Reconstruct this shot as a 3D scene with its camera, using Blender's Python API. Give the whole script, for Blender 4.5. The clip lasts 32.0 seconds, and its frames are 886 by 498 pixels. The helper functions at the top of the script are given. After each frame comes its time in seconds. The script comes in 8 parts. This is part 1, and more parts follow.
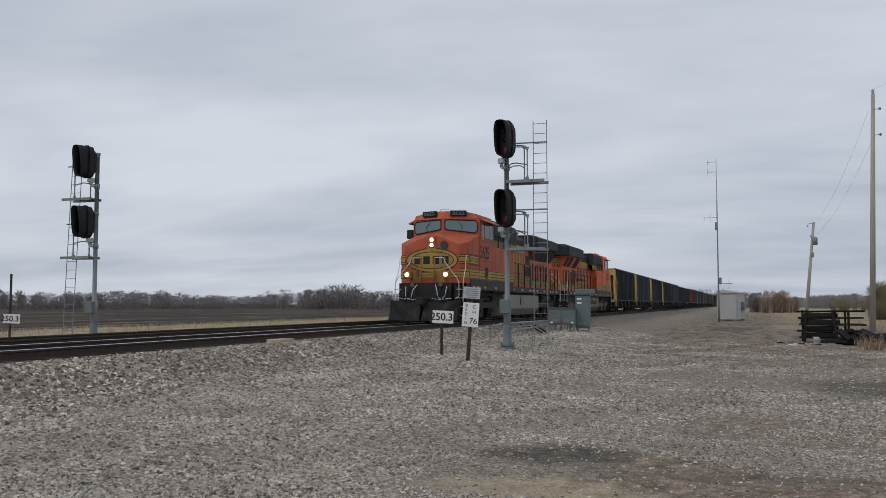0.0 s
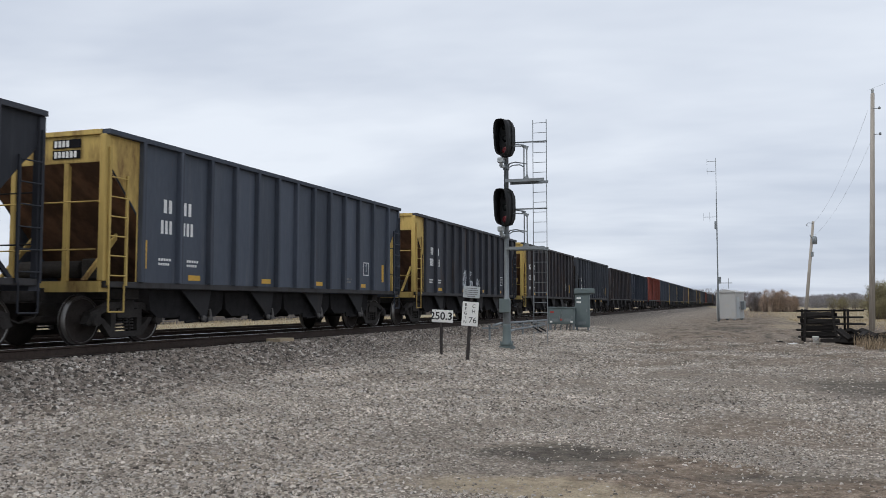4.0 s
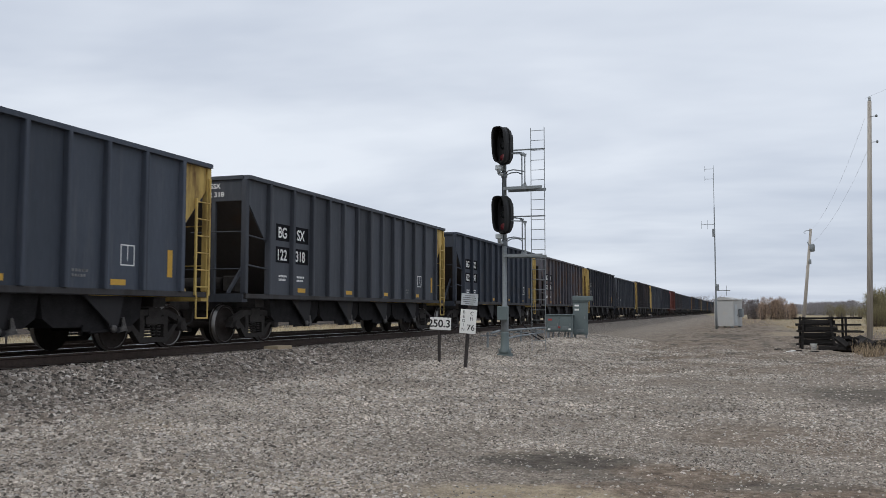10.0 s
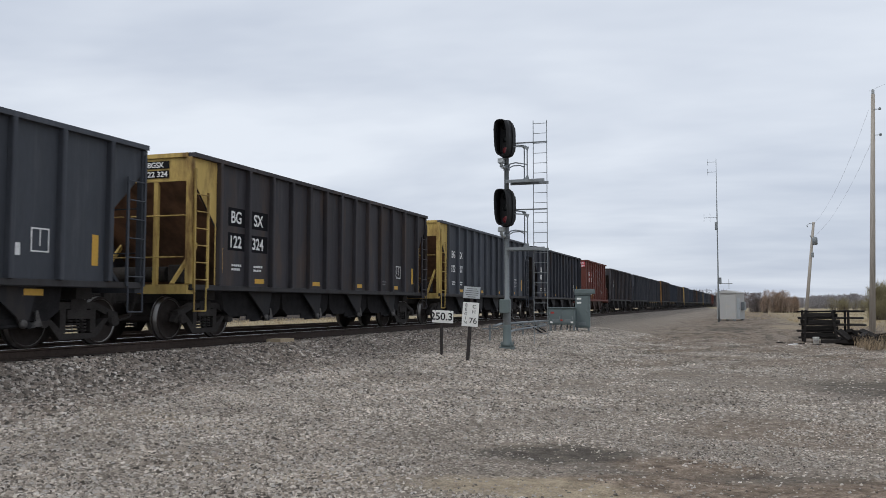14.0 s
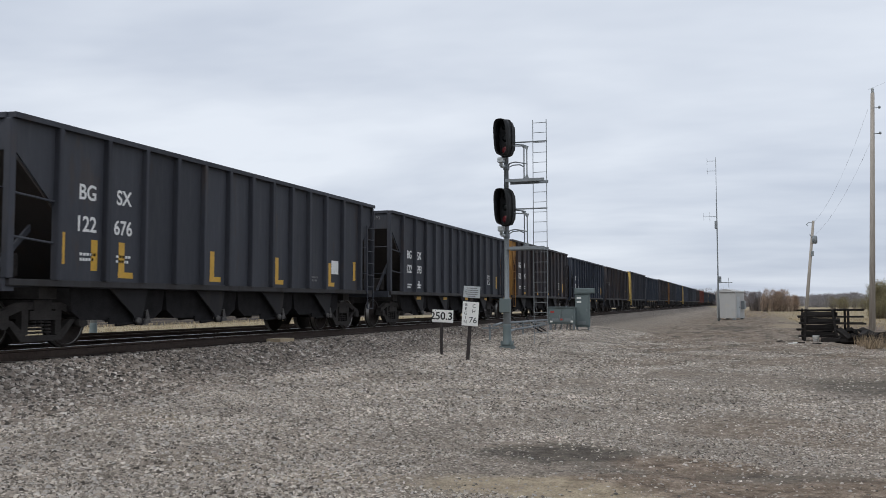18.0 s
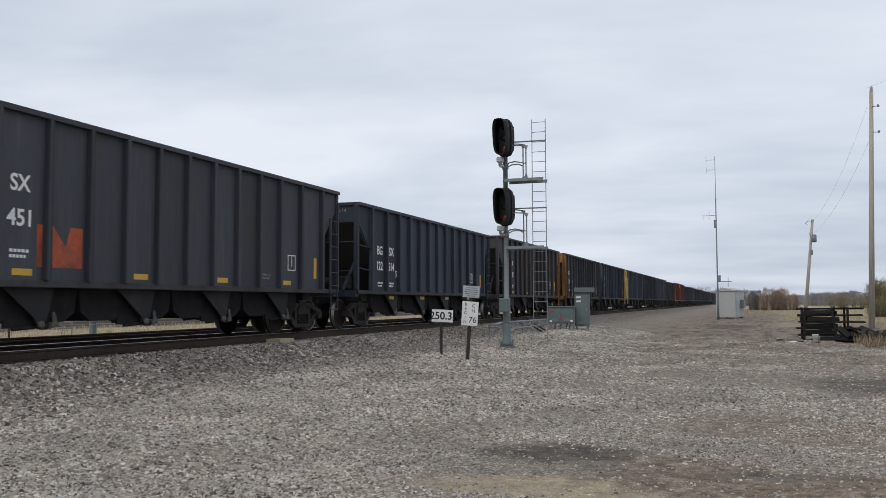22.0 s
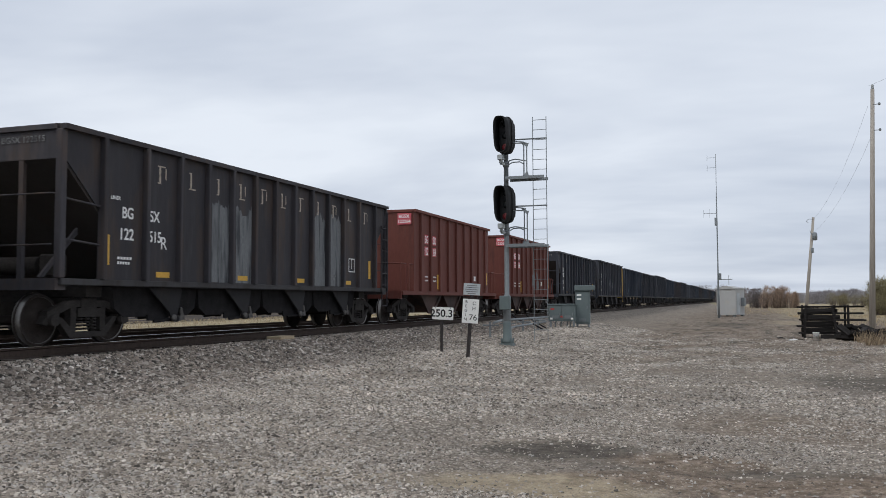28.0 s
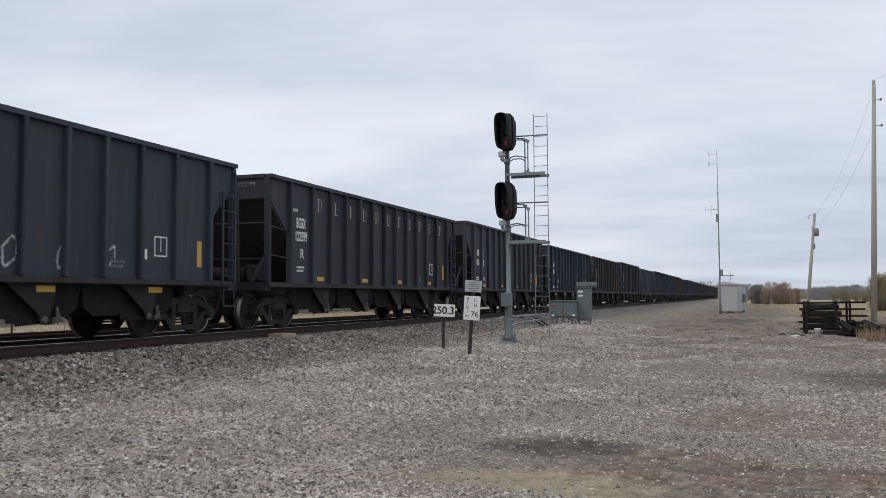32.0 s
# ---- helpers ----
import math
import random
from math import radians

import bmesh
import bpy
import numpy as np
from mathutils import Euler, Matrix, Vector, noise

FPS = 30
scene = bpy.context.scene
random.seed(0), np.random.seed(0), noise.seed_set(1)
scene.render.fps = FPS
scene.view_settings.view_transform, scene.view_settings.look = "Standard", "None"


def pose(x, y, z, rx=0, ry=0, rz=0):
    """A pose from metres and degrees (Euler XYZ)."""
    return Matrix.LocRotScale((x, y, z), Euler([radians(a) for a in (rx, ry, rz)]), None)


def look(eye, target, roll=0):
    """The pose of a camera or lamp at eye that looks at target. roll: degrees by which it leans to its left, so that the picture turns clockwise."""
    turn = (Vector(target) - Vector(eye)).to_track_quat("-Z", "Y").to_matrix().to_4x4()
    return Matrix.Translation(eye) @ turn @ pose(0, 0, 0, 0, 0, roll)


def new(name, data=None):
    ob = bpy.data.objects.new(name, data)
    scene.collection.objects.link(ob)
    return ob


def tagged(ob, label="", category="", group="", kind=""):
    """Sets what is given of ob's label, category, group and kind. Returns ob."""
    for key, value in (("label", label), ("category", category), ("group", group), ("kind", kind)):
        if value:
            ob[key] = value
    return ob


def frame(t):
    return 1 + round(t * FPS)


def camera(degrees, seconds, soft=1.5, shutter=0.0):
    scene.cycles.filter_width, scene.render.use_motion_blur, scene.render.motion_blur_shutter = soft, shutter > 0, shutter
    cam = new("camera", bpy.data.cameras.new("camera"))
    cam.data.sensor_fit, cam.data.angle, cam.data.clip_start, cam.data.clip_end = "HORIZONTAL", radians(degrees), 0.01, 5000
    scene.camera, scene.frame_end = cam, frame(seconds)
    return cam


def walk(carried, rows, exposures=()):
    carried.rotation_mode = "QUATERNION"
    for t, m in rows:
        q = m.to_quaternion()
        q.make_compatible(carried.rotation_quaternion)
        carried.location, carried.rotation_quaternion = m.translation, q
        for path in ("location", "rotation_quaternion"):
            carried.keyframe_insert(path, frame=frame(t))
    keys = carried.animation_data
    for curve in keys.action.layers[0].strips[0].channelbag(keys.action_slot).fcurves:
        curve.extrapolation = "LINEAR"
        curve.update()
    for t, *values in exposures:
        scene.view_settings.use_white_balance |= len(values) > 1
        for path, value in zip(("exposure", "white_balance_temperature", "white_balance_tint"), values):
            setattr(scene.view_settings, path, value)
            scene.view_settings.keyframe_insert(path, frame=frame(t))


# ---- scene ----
import functools

# camera: held by hand at eye height beside the line, turning a little
cam = camera(53.36, 32.0, soft=0.75, shutter=0.05)
EYE = (0.0, 0.0, 1.6)
PATH = [
    (0, 18.912, 3.573, 0.000), (0.5, 18.885, 3.560, -0.020), (1, 18.912, 3.573, -0.002), (1.5, 18.911, 3.576, 0.012),
    (2, 18.912, 3.550, -0.057), (2.5, 18.859, 3.519, 0.011), (3, 18.859, 3.519, 0.011), (3.5, 18.869, 3.519, 0.015),
    (5.5, 18.911, 3.560, 0.026), (6, 18.911, 3.614, 0.032), (6.5, 18.911, 3.614, 0.032), (7, 18.917, 3.614, 0.034),
    (7.5, 18.954, 3.615, 0.032), (8, 18.911, 3.614, 0.032), (8.5, 18.911, 3.638, 0.064), (9, 18.861, 3.779, 0.039),
    (9.5, 18.784, 3.989, 0.057), (10, 18.754, 4.004, 0.020), (10.5, 18.784, 3.950, 0.013), (11, 18.832, 3.831, -0.079),
    (11.5, 18.941, 3.630, -0.131), (12, 18.967, 3.459, -0.163), (12.5, 18.910, 3.450, 0.020), (13, 18.859, 3.504, 0.023),
    (13.5, 18.910, 3.535, 0.083), (14, 18.901, 3.552, 0.059), (14.5, 18.872, 3.545, 0.161), (16.5, 18.857, 3.563, 0.139),
    (17, 18.859, 3.560, 0.023), (17.5, 18.905, 3.501, 0.041), (18, 18.897, 3.519, -0.060), (18.5, 18.859, 3.504, 0.023),
    (19, 18.851, 3.517, -0.111), (19.5, 18.851, 3.517, -0.082), (20, 18.860, 3.519, -0.015), (20.5, 18.861, 3.490, -0.073),
    (21, 18.866, 3.451, -0.117), (21.5, 18.883, 3.438, -0.185), (22, 18.868, 3.505, -0.237), (22.5, 18.828, 3.540, -0.259),
    (23, 18.771, 3.572, -0.271), (23.5, 18.782, 3.496, -0.314), (24, 18.829, 3.402, -0.349), (24.5, 18.856, 3.428, -0.355),
    (25, 18.834, 3.437, -0.292), (25.5, 18.832, 3.353, -0.227), (27.5, 18.856, 3.321, -0.347), (28, 18.904, 3.346, -0.165),
    (28.5, 19.011, 3.428, -0.057), (29, 18.965, 3.428, -0.085), (29.5, 18.962, 3.290, -0.208), (30, 19.014, 3.176, -0.268),
    (30.5, 18.994, 3.206, -0.265), (31, 18.935, 3.287, -0.221), (31.5, 18.952, 3.300, -0.251), (32, 19.000, 3.154, -0.331),
]
walk(cam, [(t, pose(*EYE, 90 + pitch, -roll, yaw)) for t, yaw, pitch, roll in PATH],
     [(0, -0.19), (1, -0.03), (2, 0.16), (3, 0.17), (6, 0.12), (14, 0.11), (32, 0.12)])

# ---- sky and sun: a closed, layered overcast ----
world = bpy.data.worlds.new("overcast_sky")
scene.world = world
world.use_nodes = True
wt = world.node_tree
wt.nodes.clear()


def wnode(kind, **kw):
    n = wt.nodes.new(kind)
    for k, v in kw.items():
        n.inputs[k].default_value = v
    return n


SUN_EL, SUN_AZ = radians(48), radians(215)
sky = wnode("ShaderNodeTexSky")
sky.sky_type, sky.sun_disc, sky.sun_elevation, sky.sun_rotation = "NISHITA", False, SUN_EL, SUN_AZ
coord = wnode("ShaderNodeTexCoord")
sep = wnode("ShaderNodeSeparateXYZ")
wt.links.new(coord.outputs["Generated"], sep.inputs[0])
# flat cloud deck: directions divided by their height
hgt = wnode("ShaderNodeMath")
hgt.operation = "MAXIMUM"
hgt.inputs[1].default_value = 0.0
wt.links.new(sep.outputs["Z"], hgt.inputs[0])
add = wnode("ShaderNodeMath")
add.operation = "ADD"
add.inputs[1].default_value = 0.16
wt.links.new(hgt.outputs[0], add.inputs[0])
div = wnode("ShaderNodeVectorMath")
div.operation = "DIVIDE"
comb = wnode("ShaderNodeCombineXYZ")
for k in range(3):
    wt.links.new(add.outputs[0], comb.inputs[k])
wt.links.new(coord.outputs["Generated"], div.inputs[0])
wt.links.new(comb.outputs[0], div.inputs[1])
mapn = wnode("ShaderNodeMapping")
mapn.inputs["Location"].default_value = (3.1, 1.7, 0.4)
mapn.inputs["Rotation"].default_value = (0, 0, radians(-30))
mapn.inputs["Scale"].default_value = (0.42, 0.75, 1.0)
wt.links.new(div.outputs[0], mapn.inputs[0])
cl1 = wnode("ShaderNodeTexNoise", Scale=0.9, Detail=5.0, Roughness=0.52, Distortion=0.3)
cl2 = wnode("ShaderNodeTexNoise", Scale=3.2, Detail=4.0, Roughness=0.5)
wt.links.new(mapn.outputs[0], cl1.inputs["Vector"])
wt.links.new(mapn.outputs[0], cl2.inputs["Vector"])
mixn = wnode("ShaderNodeMix")
mixn.data_type = "FLOAT"
mixn.inputs[0].default_value = 0.22
wt.links.new(cl1.outputs["Fac"], mixn.inputs[2])
wt.links.new(cl2.outputs["Fac"], mixn.inputs[3])
ramp = wnode("ShaderNodeValToRGB")
ramp.color_ramp.elements[0].position, ramp.color_ramp.elements[0].color = 0.38, (0.492, 0.548, 0.653, 1)
ramp.color_ramp.elements[1].position, ramp.color_ramp.elements[1].color = 0.61, (0.758, 0.808, 0.885, 1)
wt.links.new(mixn.outputs[0], ramp.inputs[0])
bg1 = wnode("ShaderNodeBackground", Strength=1.0)
bg2 = wnode("ShaderNodeBackground", Strength=0.08)
mixs = wnode("ShaderNodeMixShader")
mixs.inputs[0].default_value = 0.06
wout = wnode("ShaderNodeOutputWorld")
wt.links.new(ramp.outputs[0], bg1.inputs[0])
wt.links.new(sky.outputs[0], bg2.inputs[0])
wt.links.new(bg1.outputs[0], mixs.inputs[1])
wt.links.new(bg2.outputs[0], mixs.inputs[2])
wt.links.new(mixs.outputs[0], wout.inputs[0])

sun_data = bpy.data.lights.new("sun", "SUN")
sun_data.energy, sun_data.angle, sun_data.color = 0.9, radians(25), (1.0, 0.97, 0.92)
sun = new("sun", sun_data)
sun.matrix_world = look((0, 0, 60), (0 - 40 * math.sin(SUN_AZ) * 0.7, -40 * math.cos(SUN_AZ) * 0.7, 60 - 40 * math.tan(SUN_EL) * 0.7))


# ---- helpers ----
def nset(nt, kind, **kw):
    n = nt.nodes.new(kind)
    for k, v in kw.items():
        n.inputs[k].default_value = v
    return n


def col4(c, f=1.0):
    return (c[0] * f, c[1] * f, c[2] * f, 1)


def material(name, color, rough=0.6, metal=0.0, vary=0.25, scale=3.0, fine=40.0, stretch=(1, 1, 1), stain=None,
             stain_at=0.6, stain_scale=1.2, bump=0.15, dist=0.01, spec=0.4, per_island=False, per_object=0.0,
             panels=0.0, dust=None):
    """Paint or stone with grain at two scales, stains and fine relief, in metres."""
    m = bpy.data.materials.new(name)
    m.use_nodes = True
    nt = m.node_tree
    b = nt.nodes["Principled BSDF"]
    L = nt.links.new
    tc = nset(nt, "ShaderNodeTexCoord")
    mp = nset(nt, "ShaderNodeMapping", Scale=stretch)
    L(tc.outputs["Object"], mp.inputs[0])
    if per_object:
        oi = nset(nt, "ShaderNodeObjectInfo")
        mul = nset(nt, "ShaderNodeMath")
        mul.operation, mul.inputs[1].default_value = "MULTIPLY", 37.0
        L(oi.outputs["Random"], mul.inputs[0])
        L(mul.outputs[0], mp.inputs["Location"])
    n1 = nset(nt, "ShaderNodeTexNoise", Scale=scale, Detail=6.0, Roughness=0.6)
    n2 = nset(nt, "ShaderNodeTexNoise", Scale=fine, Detail=3.0, Roughness=0.6)
    L(mp.outputs[0], n1.inputs["Vector"])
    L(mp.outputs[0], n2.inputs["Vector"])
    mx = nset(nt, "ShaderNodeMix")
    mx.data_type = "FLOAT"
    mx.inputs[0].default_value = 0.4
    L(n1.outputs["Fac"], mx.inputs[2])
    L(n2.outputs["Fac"], mx.inputs[3])
    rp = nset(nt, "ShaderNodeValToRGB")
    e = rp.color_ramp.elements
    e[0].position, e[0].color = 0.3, col4(color, 1 - vary)
    e[1].position, e[1].color = 0.7, col4(color, 1 + vary)
    if per_island:
        geo = nset(nt, "ShaderNodeNewGeometry")
        mi = nset(nt, "ShaderNodeMix")
        mi.data_type = "FLOAT"
        mi.inputs[0].default_value = 0.75
        L(mx.outputs[0], mi.inputs[2])
        L(geo.outputs["Random Per Island"], mi.inputs[3])
        L(mi.outputs[0], rp.inputs[0])
    else:
        L(mx.outputs[0], rp.inputs[0])
    out = rp.outputs[0]
    if stain:
        n3 = nset(nt, "ShaderNodeTexNoise", Scale=stain_scale, Detail=7.0, Roughness=0.65)
        L(mp.outputs[0], n3.inputs["Vector"])
        r3 = nset(nt, "ShaderNodeValToRGB")
        r3.color_ramp.elements[0].position, r3.color_ramp.elements[1].position = stain_at - 0.08, stain_at + 0.1
        L(n3.outputs["Fac"], r3.inputs[0])
        ms = nset(nt, "ShaderNodeMix")
        ms.data_type = "RGBA"
        L(r3.outputs[0], ms.inputs[0])
        L(out, ms.inputs[6])
        ms.inputs[7].default_value = col4(stain)
        out = ms.outputs[2]
    if dust:
        # pale scuffs and run-down dust streaks
        mp2 = nset(nt, "ShaderNodeMapping", Scale=(1, 2.6, 0.22))
        L(tc.outputs["Object"], mp2.inputs[0])
        if per_object:
            L(mul.outputs[0], mp2.inputs["Location"])
        n4 = nset(nt, "ShaderNodeTexNoise", Scale=2.2, Detail=7.0, Roughness=0.7)
        L(mp2.outputs[0], n4.inputs["Vector"])
        r4 = nset(nt, "ShaderNodeMapRange")
        r4.inputs[1].default_value, r4.inputs[2].default_value = 0.52, 0.80
        r4.inputs[4].default_value = 0.38
        L(n4.outputs["Fac"], r4.inputs[0])
        md = nset(nt, "ShaderNodeMix")
        md.data_type = "RGBA"
        L(r4.outputs[0], md.inputs[0])
        L(out, md.inputs[6])
        md.inputs[7].default_value = col4(dust)
        out = md.outputs[2]
    if panels:
        # each sheet between two ribs has weathered a little differently
        sy = nset(nt, "ShaderNodeSeparateXYZ")
        L(tc.outputs["Object"], sy.inputs[0])
        prev = sy.outputs["Y"]
        for op, val in (("MINIMUM", 4.79), ("MAXIMUM", -4.79), ("DIVIDE", 0.96), ("FLOOR", 0.0)):
            k = nset(nt, "ShaderNodeMath")
            k.operation, k.inputs[1].default_value = op, val
            L(prev, k.inputs[0])
            prev = k.outputs[0]
        k = nset(nt, "ShaderNodeMath")
        L(prev, k.inputs[0])
        if per_object:
            L(mul.outputs[0], k.inputs[1])
        wn = nset(nt, "ShaderNodeTexWhiteNoise")
        wn.noise_dimensions = "1D"
        L(k.outputs[0], wn.inputs["W"])
        pr = nset(nt, "ShaderNodeMapRange")
        pr.inputs[3].default_value, pr.inputs[4].default_value = 1 - panels, 1 + panels
        L(wn.outputs["Value"], pr.inputs[0])
        hp = nset(nt, "ShaderNodeHueSaturation")
        L(pr.outputs[0], hp.inputs["Value"])
        L(out, hp.inputs["Color"])
        out = hp.outputs[0]
    if per_object:
        hs = nset(nt, "ShaderNodeHueSaturation")
        mr = nset(nt, "ShaderNodeMapRange")
        mr.inputs[3].default_value, mr.inputs[4].default_value = 1 - per_object, 1 + per_object
        L(oi.outputs["Random"], mr.inputs[0])
        L(mr.outputs[0], hs.inputs["Value"])
        L(out, hs.inputs["Color"])
        out = hs.outputs[0]
    L(out, b.inputs["Base Color"])
    b.inputs["Roughness"].default_value = rough
    b.inputs["Metallic"].default_value = metal
    b.inputs["Specular IOR Level"].default_value = spec
    if bump:
        bp = nset(nt, "ShaderNodeBump", Strength=bump, Distance=dist)
        L(mx.outputs[0], bp.inputs["Height"])
        L(bp.outputs[0], b.inputs["Normal"])
    return m


def glow(name, color, power):
    m = bpy.data.materials.new(name)
    m.use_nodes = True
    b = m.node_tree.nodes["Principled BSDF"]
    b.inputs["Base Color"].default_value = col4(color)
    b.inputs["Emission Color"].default_value = col4(color)
    b.inputs["Emission Strength"].default_value = power
    return m


def box(bm, x0, x1, y0, y1, z0, z1):
    v = [bm.verts.new(p) for p in ((x0, y0, z0), (x1, y0, z0), (x1, y1, z0), (x0, y1, z0),
                                   (x0, y0, z1), (x1, y0, z1), (x1, y1, z1), (x0, y1, z1))]
    for f in ((3, 2, 1, 0), (4, 5, 6, 7), (0, 1, 5, 4), (1, 2, 6, 5), (2, 3, 7, 6), (3, 0, 4, 7)):
        bm.faces.new([v[i] for i in f])
    return bm


def soft_box(bm, x0, x1, y0, y1, z0, z1, r=0.02, seg=2):
    """A box with rounded edges."""
    t = bmesh.new()
    box(t, x0, x1, y0, y1, z0, z1)
    bmesh.ops.bevel(t, geom=t.edges[:], offset=r, segments=seg, affect="EDGES", profile=0.5)
    merge(bm, t)
    return bm


def merge(bm, t):
    mp = {}
    for v in t.verts:
        mp[v] = bm.verts.new(v.co)
    for f in t.faces:
        g = bm.faces.new([mp[v] for v in f.verts])
        g.smooth = f.smooth
    t.free()


def prism(bm, pts, a0, a1, axis="x"):
    """A polygon (two coordinates) drawn out along an axis: pts are (y, z) for x, (x, z) for y, (x, y) for z."""
    def at(p, a):
        return {"x": (a, p[0], p[1]), "y": (p[0], a, p[1]), "z": (p[0], p[1], a)}[axis]
    lo = [bm.verts.new(at(p, a0)) for p in pts]
    hi = [bm.verts.new(at(p, a1)) for p in pts]
    n = len(pts)
    bm.faces.new(lo)
    bm.faces.new(hi[::-1])
    for i in range(n):
        bm.faces.new([lo[i], hi[i], hi[(i + 1) % n], lo[(i + 1) % n]])
    return bm


def tube(bm, p0, p1, r, seg=8, r1=None, caps=True):
    p0, p1 = Vector(p0), Vector(p1)
    d = (p1 - p0).normalized()
    side = d.orthogonal().normalized()
    up = d.cross(side)
    r1 = r if r1 is None else r1
    ring = []
    for p, q in ((p0, r), (p1, r1)):
        ring.append([bm.verts.new(p + (side * math.cos(a) + up * math.sin(a)) * q)
                     for a in (2 * math.pi * k / seg for k in range(seg))])
    for k in range(seg):
        f = bm.faces.new([ring[0][k], ring[0][(k + 1) % seg], ring[1][(k + 1) % seg], ring[1][k]])
        f.smooth = seg > 6
    if caps:
        bm.faces.new(ring[0][::-1])
        bm.faces.new(ring[1])
    return bm


def pipe(bm, pts, r, seg=6):
    for a, b in zip(pts, pts[1:]):
        tube(bm, a, b, r, seg)
    return bm


def lathe(bm, prof, centre, axis="x", seg=24):
    """A turned body: prof is (radius, place along the axis)."""
    rings = []
    for r, a in prof:
        ring = []
        for k in range(seg):
            t = 2 * math.pi * k / seg
            c, s = r * math.cos(t), r * math.sin(t)
            p = {"x": (a, c, s), "y": (c, a, s), "z": (c, s, a)}[axis]
            ring.append(bm.verts.new(Vector(p) + Vector(centre)))
        rings.append(ring)
    for a, b in zip(rings, rings[1:]):
        for k in range(seg):
            f = bm.faces.new([a[k], a[(k + 1) % seg], b[(k + 1) % seg], b[k]])
            f.smooth = True
    bm.faces.new(rings[0])
    bm.faces.new(rings[-1][::-1])
    return bm


def mesh_of(name, bm, mat):
    bmesh.ops.recalc_face_normals(bm, faces=bm.faces[:])
    me = bpy.data.meshes.new(name)
    bm.to_mesh(me)
    bm.free()
    me.materials.append(mat)
    return me


def put(name, me, parent=None, loc=(0, 0, 0), label="", rz=0.0):
    ob = new(name, me)
    ob.parent = parent
    ob.location = loc
    if rz:
        ob.rotation_euler = (0, 0, rz)
    if label:
        ob["label"] = label
    return ob


def part(name, bm, mat, parent, label="", loc=(0, 0, 0)):
    return put(name, mesh_of(name, bm, mat), parent, loc, label)


def islands(bm):
    """The separate pieces of a bmesh, each a bmesh of its own."""
    left, out = set(bm.verts), []
    for v in list(bm.verts):
        if v not in left:
            continue
        group, todo = [], [v]
        left.discard(v)
        while todo:
            u = todo.pop()
            group.append(u)
            for e in u.link_edges:
                w = e.other_vert(u)
                if w in left:
                    left.discard(w)
                    todo.append(w)
        t = bmesh.new()
        mp = {u: t.verts.new(u.co) for u in group}
        for f in {f for u in group for f in u.link_faces}:
            t.faces.new([mp[u] for u in f.verts])
        out.append(t)
    bm.free()
    return out


def parts(name, bm, mat, parent, label=""):
    """Every separate piece as a part of its own."""
    for t in islands(bm):
        part(name, t, mat, parent, label)


def thing(name, m, label, category, group="", kind=""):
    ob = new(name)
    ob.matrix_basis = m
    ob.empty_display_size = 0.3
    return tagged(ob, label, category, group, kind)


def painted(me, mat, cache={}):
    """The same mesh in another paint."""
    key = (me.name, mat.name)
    if key not in cache:
        c = me.copy()
        c.materials.clear()
        c.materials.append(mat)
        cache[key] = c
    return cache[key]


def text_mesh(s, size, mat, depth=0.003, bold=0.0):
    cu = bpy.data.curves.new("letters", "FONT")
    cu.body, cu.size, cu.extrude, cu.offset = s, size, depth, bold
    cu.align_x, cu.align_y = "CENTER", "CENTER"
    ob = bpy.data.objects.new("letters", cu)
    me = bpy.data.meshes.new_from_object(ob)
    bpy.data.objects.remove(ob)
    bpy.data.curves.remove(cu)
    me.materials.clear()
    me.materials.append(mat)
    return me


# ---- materials ----
M = {}


def stone_material(name, dark, shades):
    """Broken stone: each chip has its own shade, and whole drifts are dustier or darker."""
    m = bpy.data.materials.new(name)
    m.use_nodes = True
    nt = m.node_tree
    b = nt.nodes["Principled BSDF"]
    L = nt.links.new
    geo = nset(nt, "ShaderNodeNewGeometry")
    tc = nset(nt, "ShaderNodeTexCoord")
    rp = nset(nt, "ShaderNodeValToRGB")
    e = rp.color_ramp.elements
    while len(e) < len(shades):
        e.new(0.5)
    for k, (p, c) in enumerate(shades):
        e[k].position, e[k].color = p, col4(c)
    L(geo.outputs["Random Per Island"], rp.inputs[0])
    drift = nset(nt, "ShaderNodeTexNoise", Scale=0.55, Detail=5.0, Roughness=0.65)
    L(tc.outputs["Object"], drift.inputs["Vector"])
    mr = nset(nt, "ShaderNodeMapRange")
    mr.inputs[1].default_value, mr.inputs[2].default_value = 0.33, 0.67
    mr.inputs[3].default_value, mr.inputs[4].default_value = dark, 1.12
    L(drift.outputs["Fac"], mr.inputs[0])
    fine = nset(nt, "ShaderNodeTexNoise", Scale=70.0, Detail=3.0)
    L(tc.outputs["Object"], fine.inputs["Vector"])
    fr = nset(nt, "ShaderNodeMapRange")
    fr.inputs[3].default_value, fr.inputs[4].default_value = 0.7, 1.3
    L(fine.outputs["Fac"], fr.inputs[0])
    mu = nset(nt, "ShaderNodeMath")
    mu.operation = "MULTIPLY"
    L(mr.outputs[0], mu.inputs[0])
    L(fr.outputs[0], mu.inputs[1])
    hs = nset(nt, "ShaderNodeHueSaturation")
    L(mu.outputs[0], hs.inputs["Value"])
    L(rp.outputs[0], hs.inputs["Color"])
    L(hs.outputs[0], b.inputs["Base Color"])
    b.inputs["Roughness"].default_value = 0.9
    b.inputs["Specular IOR Level"].default_value = 0.2
    return m


